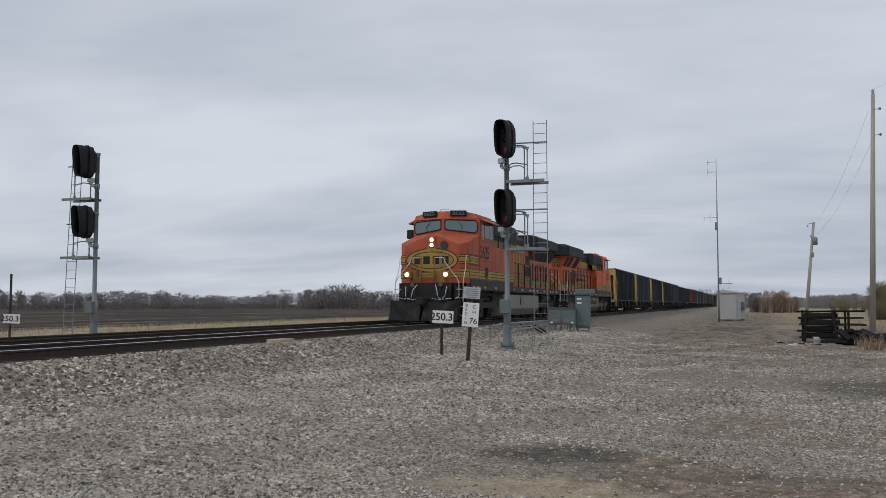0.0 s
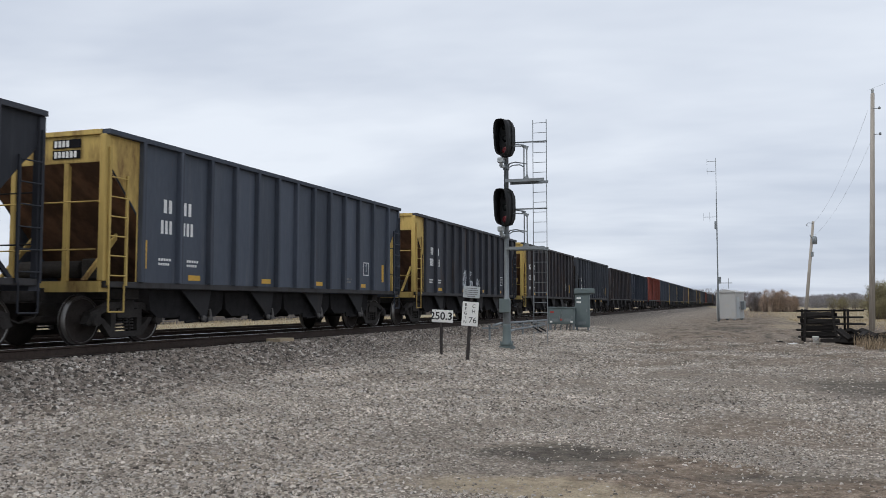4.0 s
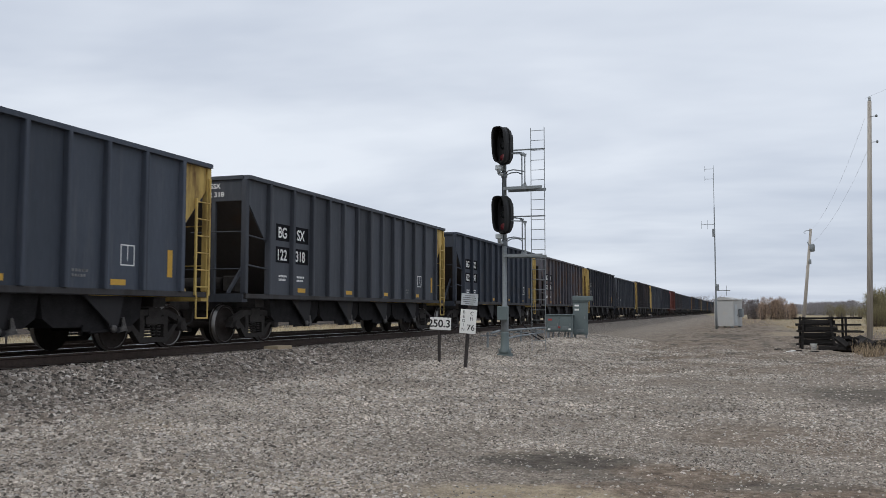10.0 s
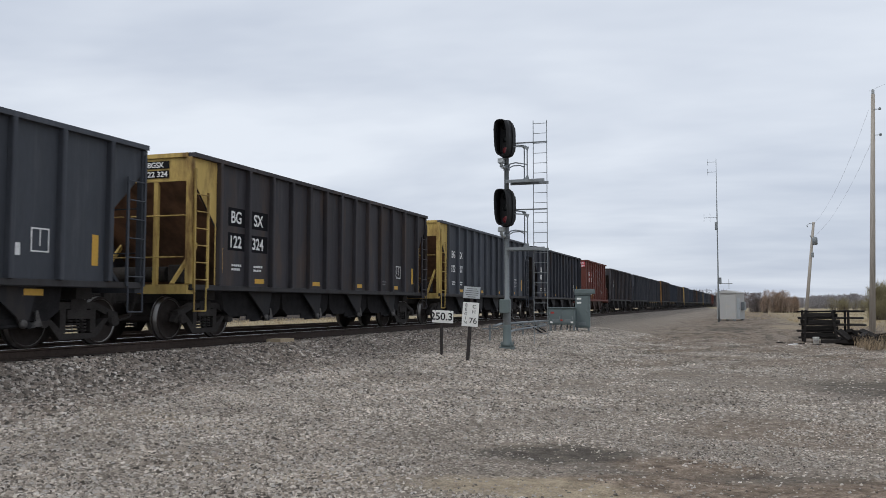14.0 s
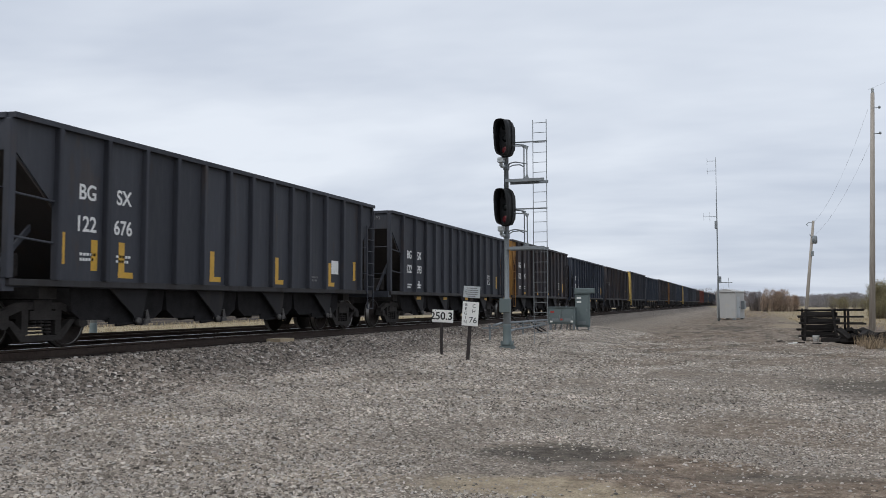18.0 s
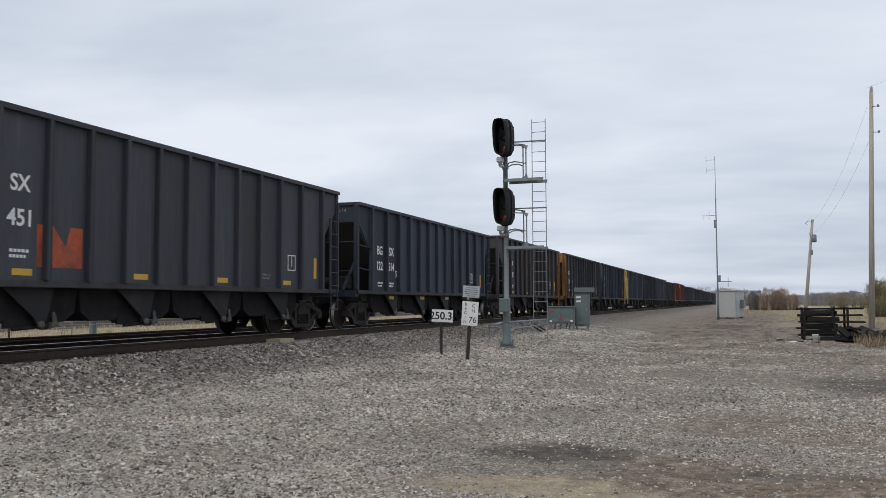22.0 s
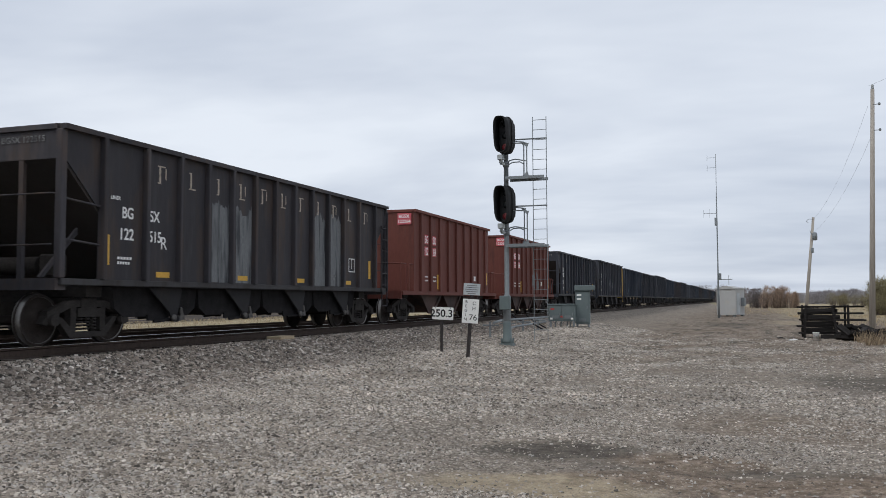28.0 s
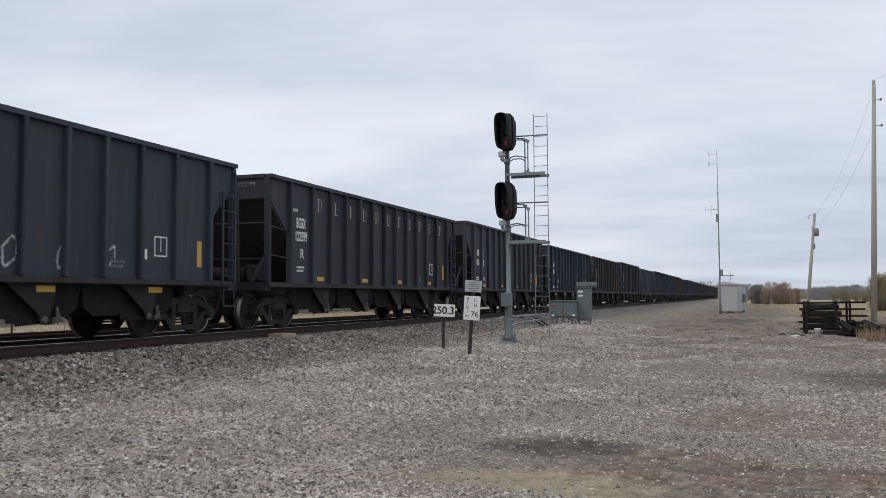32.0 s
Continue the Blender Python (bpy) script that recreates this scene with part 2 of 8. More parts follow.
M["stone"] = stone_material("gravel_stone", 0.58, ((0.0, (0.088, 0.075, 0.063)), (0.16, (0.218, 0.188, 0.158)), (0.38, (0.385, 0.332, 0.278)),
                                                   (0.60, (0.510, 0.438, 0.362)), (0.76, (0.468, 0.437, 0.400)), (0.90, (0.666, 0.588, 0.500)), (1.0, (0.770, 0.703, 0.630))))
M["ballast"] = stone_material("ballast_stone", 0.72, ((0.0, (0.066, 0.058, 0.050)), (0.24, (0.188, 0.158, 0.132)), (0.46, (0.310, 0.258, 0.210)),
                                                      (0.64, (0.350, 0.284, 0.230)), (0.82, (0.43, 0.378, 0.323)), (0.94, (0.61, 0.54, 0.465)), (1.0, (0.76, 0.70, 0.63))))
M["rail_side"] = material("rusty_rail_side", (0.055, 0.038, 0.030), 0.8, metal=0.2, scale=8, vary=0.4)
M["rail_head"] = material("polished_rail_head", (0.86, 0.86, 0.87), 0.28, metal=1.0, vary=0.08, scale=5, bump=0.02)
M["tie"] = material("creosoted_tie", (0.060, 0.048, 0.040), 0.9, stretch=(1, 8, 1), scale=3, vary=0.5, per_object=0.4)
M["tie_pale"] = material("bleached_tie", (0.42, 0.33, 0.22), 0.9, stretch=(1, 8, 1), scale=3, vary=0.3)
M["galv"] = material("galvanised_steel", (0.23, 0.25, 0.26), 0.55, metal=0.35, scale=14, fine=90, vary=0.16, bump=0.05, stain=(0.16, 0.17, 0.17), stain_at=0.62)
M["alum"] = material("grey_painted_aluminium", (0.46, 0.49, 0.50), 0.45, metal=0.25, scale=4, vary=0.10, bump=0.05, stain=(0.36, 0.37, 0.36), stain_at=0.64)
M["cab_grey"] = material("grey_green_cabinet_paint", (0.135, 0.168, 0.168), 0.5, metal=0.1, scale=3, vary=0.10, bump=0.05)
M["black"] = material("matt_black_paint", (0.012, 0.012, 0.013), 0.65, vary=0.3, scale=6, bump=0.05)
M["white"] = material("white_sign_paint", (0.78, 0.78, 0.75), 0.5, vary=0.05, scale=5, stain=(0.6, 0.58, 0.52), stain_at=0.68, bump=0.02)
M["letter_black"] = material("black_letter_film", (0.015, 0.015, 0.016), 0.5, vary=0.1, bump=0)
M["post"] = material("dark_brown_steel_post", (0.050, 0.042, 0.040), 0.7, metal=0.3, vary=0.3, scale=9)
M["red_sticker"] = material("red_warning_sticker", (0.45, 0.06, 0.05), 0.5, vary=0.1, bump=0)
M["red_lamp"] = glow("red_signal_lamp", (0.12, 0.006, 0.010), 0.05)
M["lens"] = material("dark_lens_glass", (0.008, 0.009, 0.009), 0.3, vary=0.1, bump=0, spec=0.25)

# ---- the ground ----
RAIL_Z = 0.82           # top of the rails
TRACK_X = -12.46        # middle of the near track
TRACK2_X = -16.73       # middle of the far track
BED_Z = 0.63            # ballast level at the ties


def smooth(a, b, x):
    t = np.clip((x - a) / (b - a), 0, 1)
    return t * t * (3 - 2 * t)


def ripples(x, y):
    """Gentle unevenness of the trodden gravel, in metres."""
    return (0.018 * np.sin(1.3 * x + 0.7 * y) * np.sin(0.9 * y - 0.4 * x + 1.0) + 0.012 * np.sin(3.1 * x - 1.7 * y + 0.6)
            + 0.008 * np.sin(4.3 * y + 2.2 * x))


def height(x, y):
    s = -x
    h = 0.26 * smooth(3.5, 8.8, s) + (BED_Z - 0.26) * smooth(9.0, 10.55, s)
    h = h - (BED_Z + 0.30) * smooth(18.6, 21.5, s)
    # a low mound of fresh stone round the signal and its cabinets
    h = h + 0.22 * np.exp(-((s - 7.0) / 1.9) ** 2 - (np.maximum(0, np.abs(y - 37) - 7) / 3.2) ** 2)
    flat = smooth(10.3, 10.7, s) * (1 - smooth(18.4, 18.8, s))
    h = h + ripples(x, y) * (1 - flat) * (1 - smooth(60, 110, np.hypot(x, y)))
    return h


def axis_steps(a, b, fine_a, fine_b, fine, grow=1.18):
    left, right = [], []
    x, d = fine_a, fine
    while x > a:
        d *= grow
        x -= d
        left.append(max(x, a))
    x, d = fine_b, fine
    while x < b:
        d *= grow
        x += d
        right.append(min(x, b))
    return np.array(left[::-1] + list(np.arange(fine_a, fine_b + 1e-6, fine)) + right)


xs = axis_steps(-2600, 2600, -23, 8, 0.2)
ys = axis_steps(-1200, 3600, -6, 62, 0.4)
gx, gy = np.meshgrid(xs, ys)
gz = height(gx, gy)
nx, ny = len(xs), len(ys)
gverts = np.stack([gx.ravel(), gy.ravel(), gz.ravel()], 1)
gi = np.arange(nx * ny).reshape(ny, nx)
gfaces = np.stack([gi[:-1, :-1].ravel(), gi[:-1, 1:].ravel(), gi[1:, 1:].ravel(), gi[1:, :-1].ravel()], 1)


def ground_material():
    """Gravel lot, trodden dirt, ballast, dry verge and ploughed field, by where they lie."""
    m = bpy.data.materials.new("ground_surface")
    m.use_nodes = True
    nt = m.node_tree
    b = nt.nodes["Principled BSDF"]
    L = nt.links.new
    tc = nset(nt, "ShaderNodeTexCoord")
    P = tc.outputs["Object"]
    sp = nset(nt, "ShaderNodeSeparateXYZ")
    L(P, sp.inputs[0])

    def noise_(scale, detail=5.0, rough=0.6, vec=P):
        n = nset(nt, "ShaderNodeTexNoise", Scale=scale, Detail=detail, Roughness=rough)
        L(vec, n.inputs["Vector"])
        return n.outputs["Fac"]

    def ramp_(fac, *stops):
        r = nset(nt, "ShaderNodeValToRGB")
        e = r.color_ramp.elements
        while len(e) < len(stops):
            e.new(0.5)
        for k, (p, c) in enumerate(stops):
            e[k].position = p
            e[k].color = col4(c) if len(c) == 3 else c
        L(fac, r.inputs[0])
        return r.outputs[0]

    def mix_(fac, a, c):
        k = nset(nt, "ShaderNodeMix")
        k.data_type = "RGBA"
        if isinstance(fac, float):
            k.inputs[0].default_value = fac
        else:
            L(fac, k.inputs[0])
        L(a, k.inputs[6])
        L(c, k.inputs[7])
        return k.outputs[2]

    def math_(op, a, c, clamp=False):
        k = nset(nt, "ShaderNodeMath")
        k.operation, k.use_clamp = op, clamp
        for i, v in enumerate((a, c)):
            if isinstance(v, (int, float)):
                k.inputs[i].default_value = v
            else:
                L(v, k.inputs[i])
        return k.outputs[0]

    def step_(v, a, c):
        k = nset(nt, "ShaderNodeMapRange")
        k.interpolation_type = "SMOOTHSTEP"
        k.inputs[1].default_value, k.inputs[2].default_value = a, c
        L(v, k.inputs[0])
        return k.outputs[0]

    def spot_(cx, cy, rx, ry, wobble=0.5):
        """1 inside an uneven oval stain."""
        dx = math_("DIVIDE", math_("SUBTRACT", sp.outputs["X"], cx), rx)
        dy = math_("DIVIDE", math_("SUBTRACT", sp.outputs["Y"], cy), ry)
        q = math_("ADD", math_("MULTIPLY", dx, dx), math_("MULTIPLY", dy, dy))
        q = math_("ADD", q, math_("MULTIPLY", math_("SUBTRACT", mid, 0.5), wobble * 4))
        return step_(q, 1.25, 0.1)

    big, mid, small, grit = noise_(0.16, 4.0), noise_(0.9, 6.0), noise_(6.0, 6.0, 0.7), noise_(4.5, 10.0, 0.82)
    vor = nset(nt, "ShaderNodeTexVoronoi", Scale=30.0, Randomness=1.0)
    L(P, vor.inputs["Vector"])
    hsv = nset(nt, "ShaderNodeSeparateColor")
    L(vor.outputs["Color"], hsv.inputs[0])
    # dark dirt between stones, with the shade of the gaps put into the colour
    gap = ramp_(vor.outputs["Distance"], (0.40, (0.0, 0.0, 0.0)), (0.72, (0.75, 0.75, 0.75)))
    stones = ramp_(hsv.outputs[0], (0.0, (0.125, 0.107, 0.090)), (0.35, (0.281, 0.241, 0.202)), (0.8, (0.437, 0.380, 0.315)), (1.0, (0.728, 0.653, 0.570)))
    dust = ramp_(grit, (0.38, (0.135, 0.111, 0.087)), (0.5, (0.281, 0.234, 0.186)), (0.62, (0.437, 0.368, 0.297)))
    sand = ramp_(grit, (0.38, (0.27, 0.215, 0.148)), (0.66, (0.56, 0.46, 0.32)))
    dirt = ramp_(grit, (0.38, (0.096, 0.070, 0.050)), (0.5, (0.224, 0.171, 0.127)), (0.62, (0.416, 0.332, 0.255)))
    oil = ramp_(grit, (0.38, (0.050, 0.043, 0.036)), (0.66, (0.17, 0.147, 0.118)))
    stones = mix_(gap, stones, oil)
    # gravel with dust between the stones
    lot = mix_(ramp_(mid, (0.40, (0.10, 0.10, 0.10)), (0.62, (0.75, 0.75, 0.75))), stones, dust)
    # wheel-worn dirt road to the poles and sheds
    rmap = nset(nt, "ShaderNodeMapping", Scale=(1.0, 0.16, 1.0))
    L(P, rmap.inputs[0])
    wob = math_("MULTIPLY", math_("SUBTRACT", big, 0.5), 5.0)
    xr = math_("ADD", sp.outputs["X"], wob)
    road = math_("MULTIPLY", step_(xr, -7.0, -2.6), step_(sp.outputs["Y"], 17.0, 30.0))
    streak = noise_(0.5, 6.0, 0.6, rmap.outputs[0])
    lot = mix_(math_("MULTIPLY", road, ramp_(streak, (0.35, (0.45, 0.45, 0.45)), (0.6, (0.95, 0.95, 0.95)))), lot, dirt)
    pale = math_("MULTIPLY", road, ramp_(streak, (0.58, (0.0, 0.0, 0.0)), (0.74, (0.6, 0.6, 0.6))))
    lot = mix_(pale, lot, dust)
    # ruts and damp patches along the road
    rmap2 = nset(nt, "ShaderNodeMapping", Scale=(1.0, 0.22, 1.0))
    L(P, rmap2.inputs[0])
    ruts = noise_(1.5, 7.0, 0.7, rmap2.outputs[0])
    lot = mix_(math_("MULTIPLY", road, ramp_(ruts, (0.40, (0.85, 0.85, 0.85)), (0.50, (0.0, 0.0, 0.0)))), lot, oil)
    lot = mix_(math_("MULTIPLY", road, ramp_(ruts, (0.52, (0.0, 0.0, 0.0)), (0.62, (0.85, 0.85, 0.85)))), lot, dust)
    verge = math_("MULTIPLY", math_("MULTIPLY", step_(xr, 2.0, 6.0), step_(sp.outputs["Y"], 62.0, 84.0)), 0.75)
    # stains and tracks with a shape of their own
    for cx, cy, rx, ry, f, c in ((-1.8, 9.35, 1.05, 0.65, 0.9, oil), (-0.6, 8.6, 1.3, 0.5, 0.4, oil), (0.3, 7.9, 2.2, 0.75, 0.9, dirt), (0.6, 12.0, 1.6, 1.6, 0.6, dirt), (-1.75, 7.55, 1.35, 0.62, 0.95, sand), (-0.5, 9.05, 1.0, 0.55, 0.9, dirt), (1.1, 8.35, 1.2, 0.6, 0.9, dirt), (-0.2, 8.2, 1.3, 0.4, 0.8, dirt), (0.35, 8.75, 0.8, 0.3, 0.5, oil),
                                 (2.3, 18.6, 1.3, 2.2, 0.7, oil), (-1.0, 60.0, 2.0, 6.0, 0.6, oil), (2.9, 66.0, 1.7, 7.0, 0.6, sand), (0.8, 30.0, 2.2, 1.6, 0.4, oil), (-0.5, 7.0, 1.4, 0.45, 0.55, sand), (-4.2, 7.4, 1.3, 0.5, 0.45, sand), (-6.4, 9.4, 1.6, 0.5, 0.4, sand)):
        lot = mix_(math_("MULTIPLY", spot_(cx, cy, rx, ry), f), lot, c)
    # ballast shoulder: darker stone
    bal = ramp_(hsv.outputs[0], (0.0, (0.10, 0.084, 0.070)), (0.5, (0.31, 0.262, 0.215)), (1.0, (0.60, 0.53, 0.455)))
    bal = mix_(gap, bal, oil)
    sx = math_("MULTIPLY", sp.outputs["X"], -1.0)
    sw = math_("ADD", sx, math_("MULTIPLY", math_("SUBTRACT", mid, 0.5), 1.2))
    out = mix_(step_(sw, 7.6, 9.2), lot, bal)
    # oily middle of the tracks
    out = mix_(math_("MULTIPLY", math_("MULTIPLY", step_(sx, 10.6, 11.2), step_(sx, 18.6, 17.6)), 0.8), out, oil)
    # dry grass verge beyond the tracks, then dark ploughed soil
    grass = ramp_(noise_(1.7, 7.0, 0.7), (0.32, (0.20, 0.158, 0.096)), (0.5, (0.38, 0.315, 0.205)), (0.68, (0.52, 0.445, 0.30)))
    out = mix_(step_(sw, 20.0, 21.5), out, grass)
    out = mix_(verge, out, grass)
    fmap = nset(nt, "ShaderNodeMapping", Scale=(1.0, 0.06, 1.0))
    L(P, fmap.inputs[0])
    rows = noise_(0.35, 6.0, 0.65, fmap.outputs[0])
    soil = ramp_(rows, (0.40, (0.034, 0.027, 0.023)), (0.5, (0.066, 0.053, 0.044)), (0.56, (0.085, 0.067, 0.052)), (0.64, (0.20, 0.155, 0.105)))
    far = math_("ADD", sx, math_("MULTIPLY", math_("SUBTRACT", big, 0.5), 9.0))
    out = mix_(step_(far, 47.0, 51.0), out, soil)
    # right-hand fields far off
    out = mix_(step_(math_("ADD", sp.outputs["X"], math_("MULTIPLY", sp.outputs["Y"], 0.16)), 30.0, 36.0), out, grass)
    L(out, b.inputs["Base Color"])
    b.inputs["Roughness"].default_value = 0.95
    b.inputs["Specular IOR Level"].default_value = 0.15
    bp = nset(nt, "ShaderNodeBump", Strength=0.9, Distance=0.03)
    hh = math_("ADD", math_("MULTIPLY", vor.outputs["Distance"], -1.2), small)
    L(hh, bp.inputs["Height"])
    L(bp.outputs[0], b.inputs["Normal"])
    return m


M["ground"] = ground_material()
gme = bpy.data.meshes.new("ground")
gme.from_pydata(gverts.tolist(), [], gfaces.tolist())
gme.materials.append(M["ground"])
for poly in gme.polygons:
    poly.use_smooth = True
tagged(new("ground", gme), "grey gravel lot, ballast bank, dry verge and dark ploughed field", "ground", kind="structure")


# ---- loose stones ----
def stones(name, px, py, size, mat, label, lift=0.25):
    """Many small broken stones in one mesh, each a bent block of its own."""
    n = len(px)
    rng = np.random.default_rng(len(name) + n)
    # a chip of rock: four base corners and a slanting ridge
    chip = np.array([(-1, -1, -1), (1, -1, -1), (1, 1, -1), (-1, 1, -1), (-0.55, 0, 1), (0.55, 0, 1)], float)
    v = chip[None] + rng.uniform(-0.42, 0.42, (n, 6, 3)) * np.array([1, 1, 0.8])
    v *= (size[:, None] * rng.uniform(0.55, 1.3, (n, 3)) * np.array([1.1, 0.85, 0.55]))[:, None, :] * 0.5
    a = rng.uniform(0, 2 * np.pi, n)
    ca, sa = np.cos(a)[:, None], np.sin(a)[:, None]
    tilt = rng.uniform(-0.55, 0.55, (n, 1))
    x, y, z = v[..., 0], v[..., 1], v[..., 2]
    y, z = y * np.cos(tilt) - z * np.sin(tilt), y * np.sin(tilt) + z * np.cos(tilt)
    x, y = x * ca - y * sa, x * sa + y * ca
    v = np.stack([x + px[:, None], y + py[:, None], z + (height(px, py) + size * lift * 0.5)[:, None]], -1).reshape(-1, 3)
    tri = np.array([(0, 1, 5), (0, 5, 4), (2, 3, 4), (2, 4, 5), (1, 2, 5), (3, 0, 4)])
    f = (tri[None] + 6 * np.arange(n)[:, None, None]).reshape(-1, 3)
    me = bpy.data.meshes.new(name)
    me.vertices.add(len(v))
    me.vertices.foreach_set("co", v.ravel())
    me.loops.add(f.size)
    me.loops.foreach_set("vertex_index", f.ravel())
    me.polygons.add(len(f))
    me.polygons.foreach_set("loop_start", np.arange(0, f.size, 3))
    me.update(calc_edges=True)
    me.materials.append(mat)
    return tagged(new(name, me), label, "gravel", kind="stuff")


def scatter(n, y0, y1, x_lo, x_hi, seed):
    rng = np.random.default_rng(seed)
    y = y0 + (y1 - y0) * rng.random(n)
    lo, hi = x_lo(y), x_hi(y)
    x = lo + (hi - lo) * rng.random(n)
    return x, y


rng0 = np.random.default_rng(5)


def patchy(x, y):
    """How thickly the gravel lies: bare in the worn tracks."""
    p = 0.55 + 0.5 * np.sin(0.8 * x + 1.3 + 0.6 * np.sin(0.7 * y)) * np.sin(0.9 * y + 0.5 * x) + 0.25 * np.sin(2.3 * x - 1.1 * y)
    for cx, cy, rx, ry in ((-1.7, 9.3, 1.2, 0.6), (-1.75, 7.55, 1.4, 0.5), (0.2, 8.3, 1.8, 0.6), (-0.6, 8.8, 1.2, 0.5)):
        p = p - 1.35 * np.exp(-((x - cx) / rx) ** 2 - ((y - cy) / ry) ** 2)
    p = p + 0.35 * smooth(3.0, 7.0, -x)
    p = p - 0.9 * np.exp(-((x - 2.3) / 1.4) ** 2 - ((y - 18.6) / 2.2) ** 2)
    p = p - 0.22 * smooth(-5.5, -2.5, x) * smooth(14, 22, y) - 0.12 * smooth(-2.5, 0.5, x + 0.8 * np.sin(y)) * smooth(9, 12, y)
    return np.clip(p + 0.16, 0.10, 1.0)


for nm, n, y0, y1, lo, hi, s0, s1 in (
        ("gravel", 135000, 5.6, 13.0, lambda y: np.maximum(-y * 1.12, -9.3), lambda y: y * 0.17 + 0.4, 0.012, 0.050),
        ("gravel", 230000, 13.0, 46.0, lambda y: y * 0 - 9.3, lambda y: np.minimum(y * 0.17 + 0.4, 5.5), 0.022, 0.074)):
    x, y = scatter(n, y0, y1, lo, hi, n + int(y0))
    keep = rng0.random(n) < patchy(x, y) * (1 - 0.97 * smooth(22.0, 45.0, y + 1.5 * np.sin(1.7 * x)))
    x, y = x[keep], y[keep]
    sz = s0 + (s1 - s0) * rng0.random(len(x)) ** 1.9
    sz = sz * (1 - 0.3 * smooth(-4.5, -1.5, x))
    stones(nm, x, y, sz, M["stone"], "loose pale grey and tan crushed gravel")
x, y = scatter(72000, 5.5, 50.0, lambda y: np.maximum(-y * 1.15, -11.25), lambda y: y * 0 - 7.9, 77)
keep = rng0.random(len(x)) < 0.25 + 0.75 * smooth(7.8, 9.4, -x)
x, y = x[keep], y[keep]
stones("ballast", x, y, 0.030 + 0.060 * rng0.random(len(x)) ** 1.5, M["ballast"], "grey broken ballast stone on the bank")
x, y = scatter(16000, 22.0, 46.0, lambda y: y * 0 - 8.6, lambda y: y * 0 - 4.6, 78)
stones("gravel", x, y, 0.025 + 0.045 * rng0.random(len(x)), M["stone"], "mound of fresh pale gravel round the signal")


# ---- the two tracks ----
RAIL_PROFILE = [(-0.075, 0), (0.075, 0), (0.075, 0.014), (0.012, 0.035), (0.010, 0.135), (0.036, 0.150), (0.036, 0.182),
                (-0.036, 0.182), (-0.036, 0.150), (-0.010, 0.135), (-0.012, 0.035), (-0.075, 0.014)]


def track(name, x, z, worn, y0, y1):
    top = thing(name, pose(x, 0, z), "straight railway track with dark ties in grey ballast", "railway track", kind="structure")
    for s in (-1, 1):
        bm = bmesh.new()
        prism(bm, [(px, pz - 0.184) for px, pz in RAIL_PROFILE], y0, y1, "y")
        rail = part("rail", bm, M["rail_side"], top, "rust-brown steel rail", (s * 0.7535, 0, 0))
        bm = bmesh.new()
        soft_box(bm, -0.034, 0.034, y0, y1, -0.004, 0.002, 0.0015, 1)
        part("running_surface", bm, M["rail_head"] if worn else M["rail_side"], rail, "bright worn rail head" if worn else "dull rail head")
    bm = bmesh.new()
    box(bm, -1.3, 1.3, -0.115, 0.115, -0.34, -0.175)
    me = mesh_of("tie", bm, M["tie"])
    rng = np.random.default_rng(3)
    k = 0
    y = -8.0
    while y < 62 and k < 140:
        t = put("tie", me, top, (float(rng.normal(0, 0.02)), y, float(rng.normal(0, 0.004))), rz=float(rng.normal(0, 0.01)))
        y += 0.5 if worn else 0.52
        k += 1
    bm = bmesh.new()
    while y < y1:
        box(bm, -1.3, 1.3, y - 0.115, y + 0.115, -0.34, -0.175)
        y += 0.5
    tagged(part("far_ties", bm, M["tie"], top), kind="stuff")
    return top


near_track = track("near_track", TRACK_X, RAIL_Z, True, -60, 900)
far_track = track("far_track", TRACK2_X, RAIL_Z - 0.05, False, -60, 900)

# ---- the train: paints ----
def car_paint(name, c, rust=(0.10, 0.055, 0.032), at=0.66, vary=0.15, panels=0.0, dust=None):
    return material(name, c, 0.62, vary=vary, scale=1.1, fine=14, stretch=(1, 1, 0.28), stain=rust, stain_at=at, stain_scale=1.7,
                    bump=0.12, dist=0.006, spec=0.13, per_object=0.12, panels=panels, dust=dust)


GREY = (0.13, 0.13, 0.135)
M["car_black"] = car_paint("weathered_black_paint", (0.050, 0.053, 0.063), (0.075, 0.058, 0.050), at=0.64, panels=0.22, dust=GREY)
M["car_brown"] = car_paint("rusty_brown_black_paint", (0.054, 0.051, 0.056), (0.080, 0.061, 0.053), at=0.56, panels=0.2, dust=GREY)
M["car_navy"] = car_paint("dark_navy_paint", (0.050, 0.058, 0.075), (0.066, 0.058, 0.056), at=0.66, panels=0.2, dust=GREY)
M["car_blue"] = car_paint("faded_slate_blue_paint", (0.074, 0.085, 0.107), at=0.74, panels=0.22, dust=(0.17, 0.17, 0.175))
M["car_slate"] = car_paint("worn_slate-black_paint", (0.061, 0.064, 0.075), (0.080, 0.064, 0.056), at=0.66, panels=0.18, dust=GREY)
M["car_grey"] = car_paint("faded_dark_grey_paint", (0.073, 0.079, 0.092), at=0.78, panels=0.24, dust=(0.17, 0.17, 0.175))
M["car_rust"] = car_paint("rust_streaked_grey_paint", (0.092, 0.090, 0.102), (0.14, 0.080, 0.052), at=0.58, panels=0.2, dust=GREY)
M["car_red"] = car_paint("faded_oxide_red_paint", (0.22, 0.064, 0.048), (0.11, 0.045, 0.036), at=0.60, panels=0.22, dust=(0.24, 0.13, 0.11))
M["car_oxide"] = car_paint("red_brown_oxide_paint", (0.150, 0.054, 0.043), (0.09, 0.042, 0.036), at=0.66, dust=(0.19, 0.12, 0.10))
M["bay_red"] = car_paint("sooty_red-brown_bay_paint", (0.080, 0.050, 0.043), (0.035, 0.028, 0.026), at=0.54)
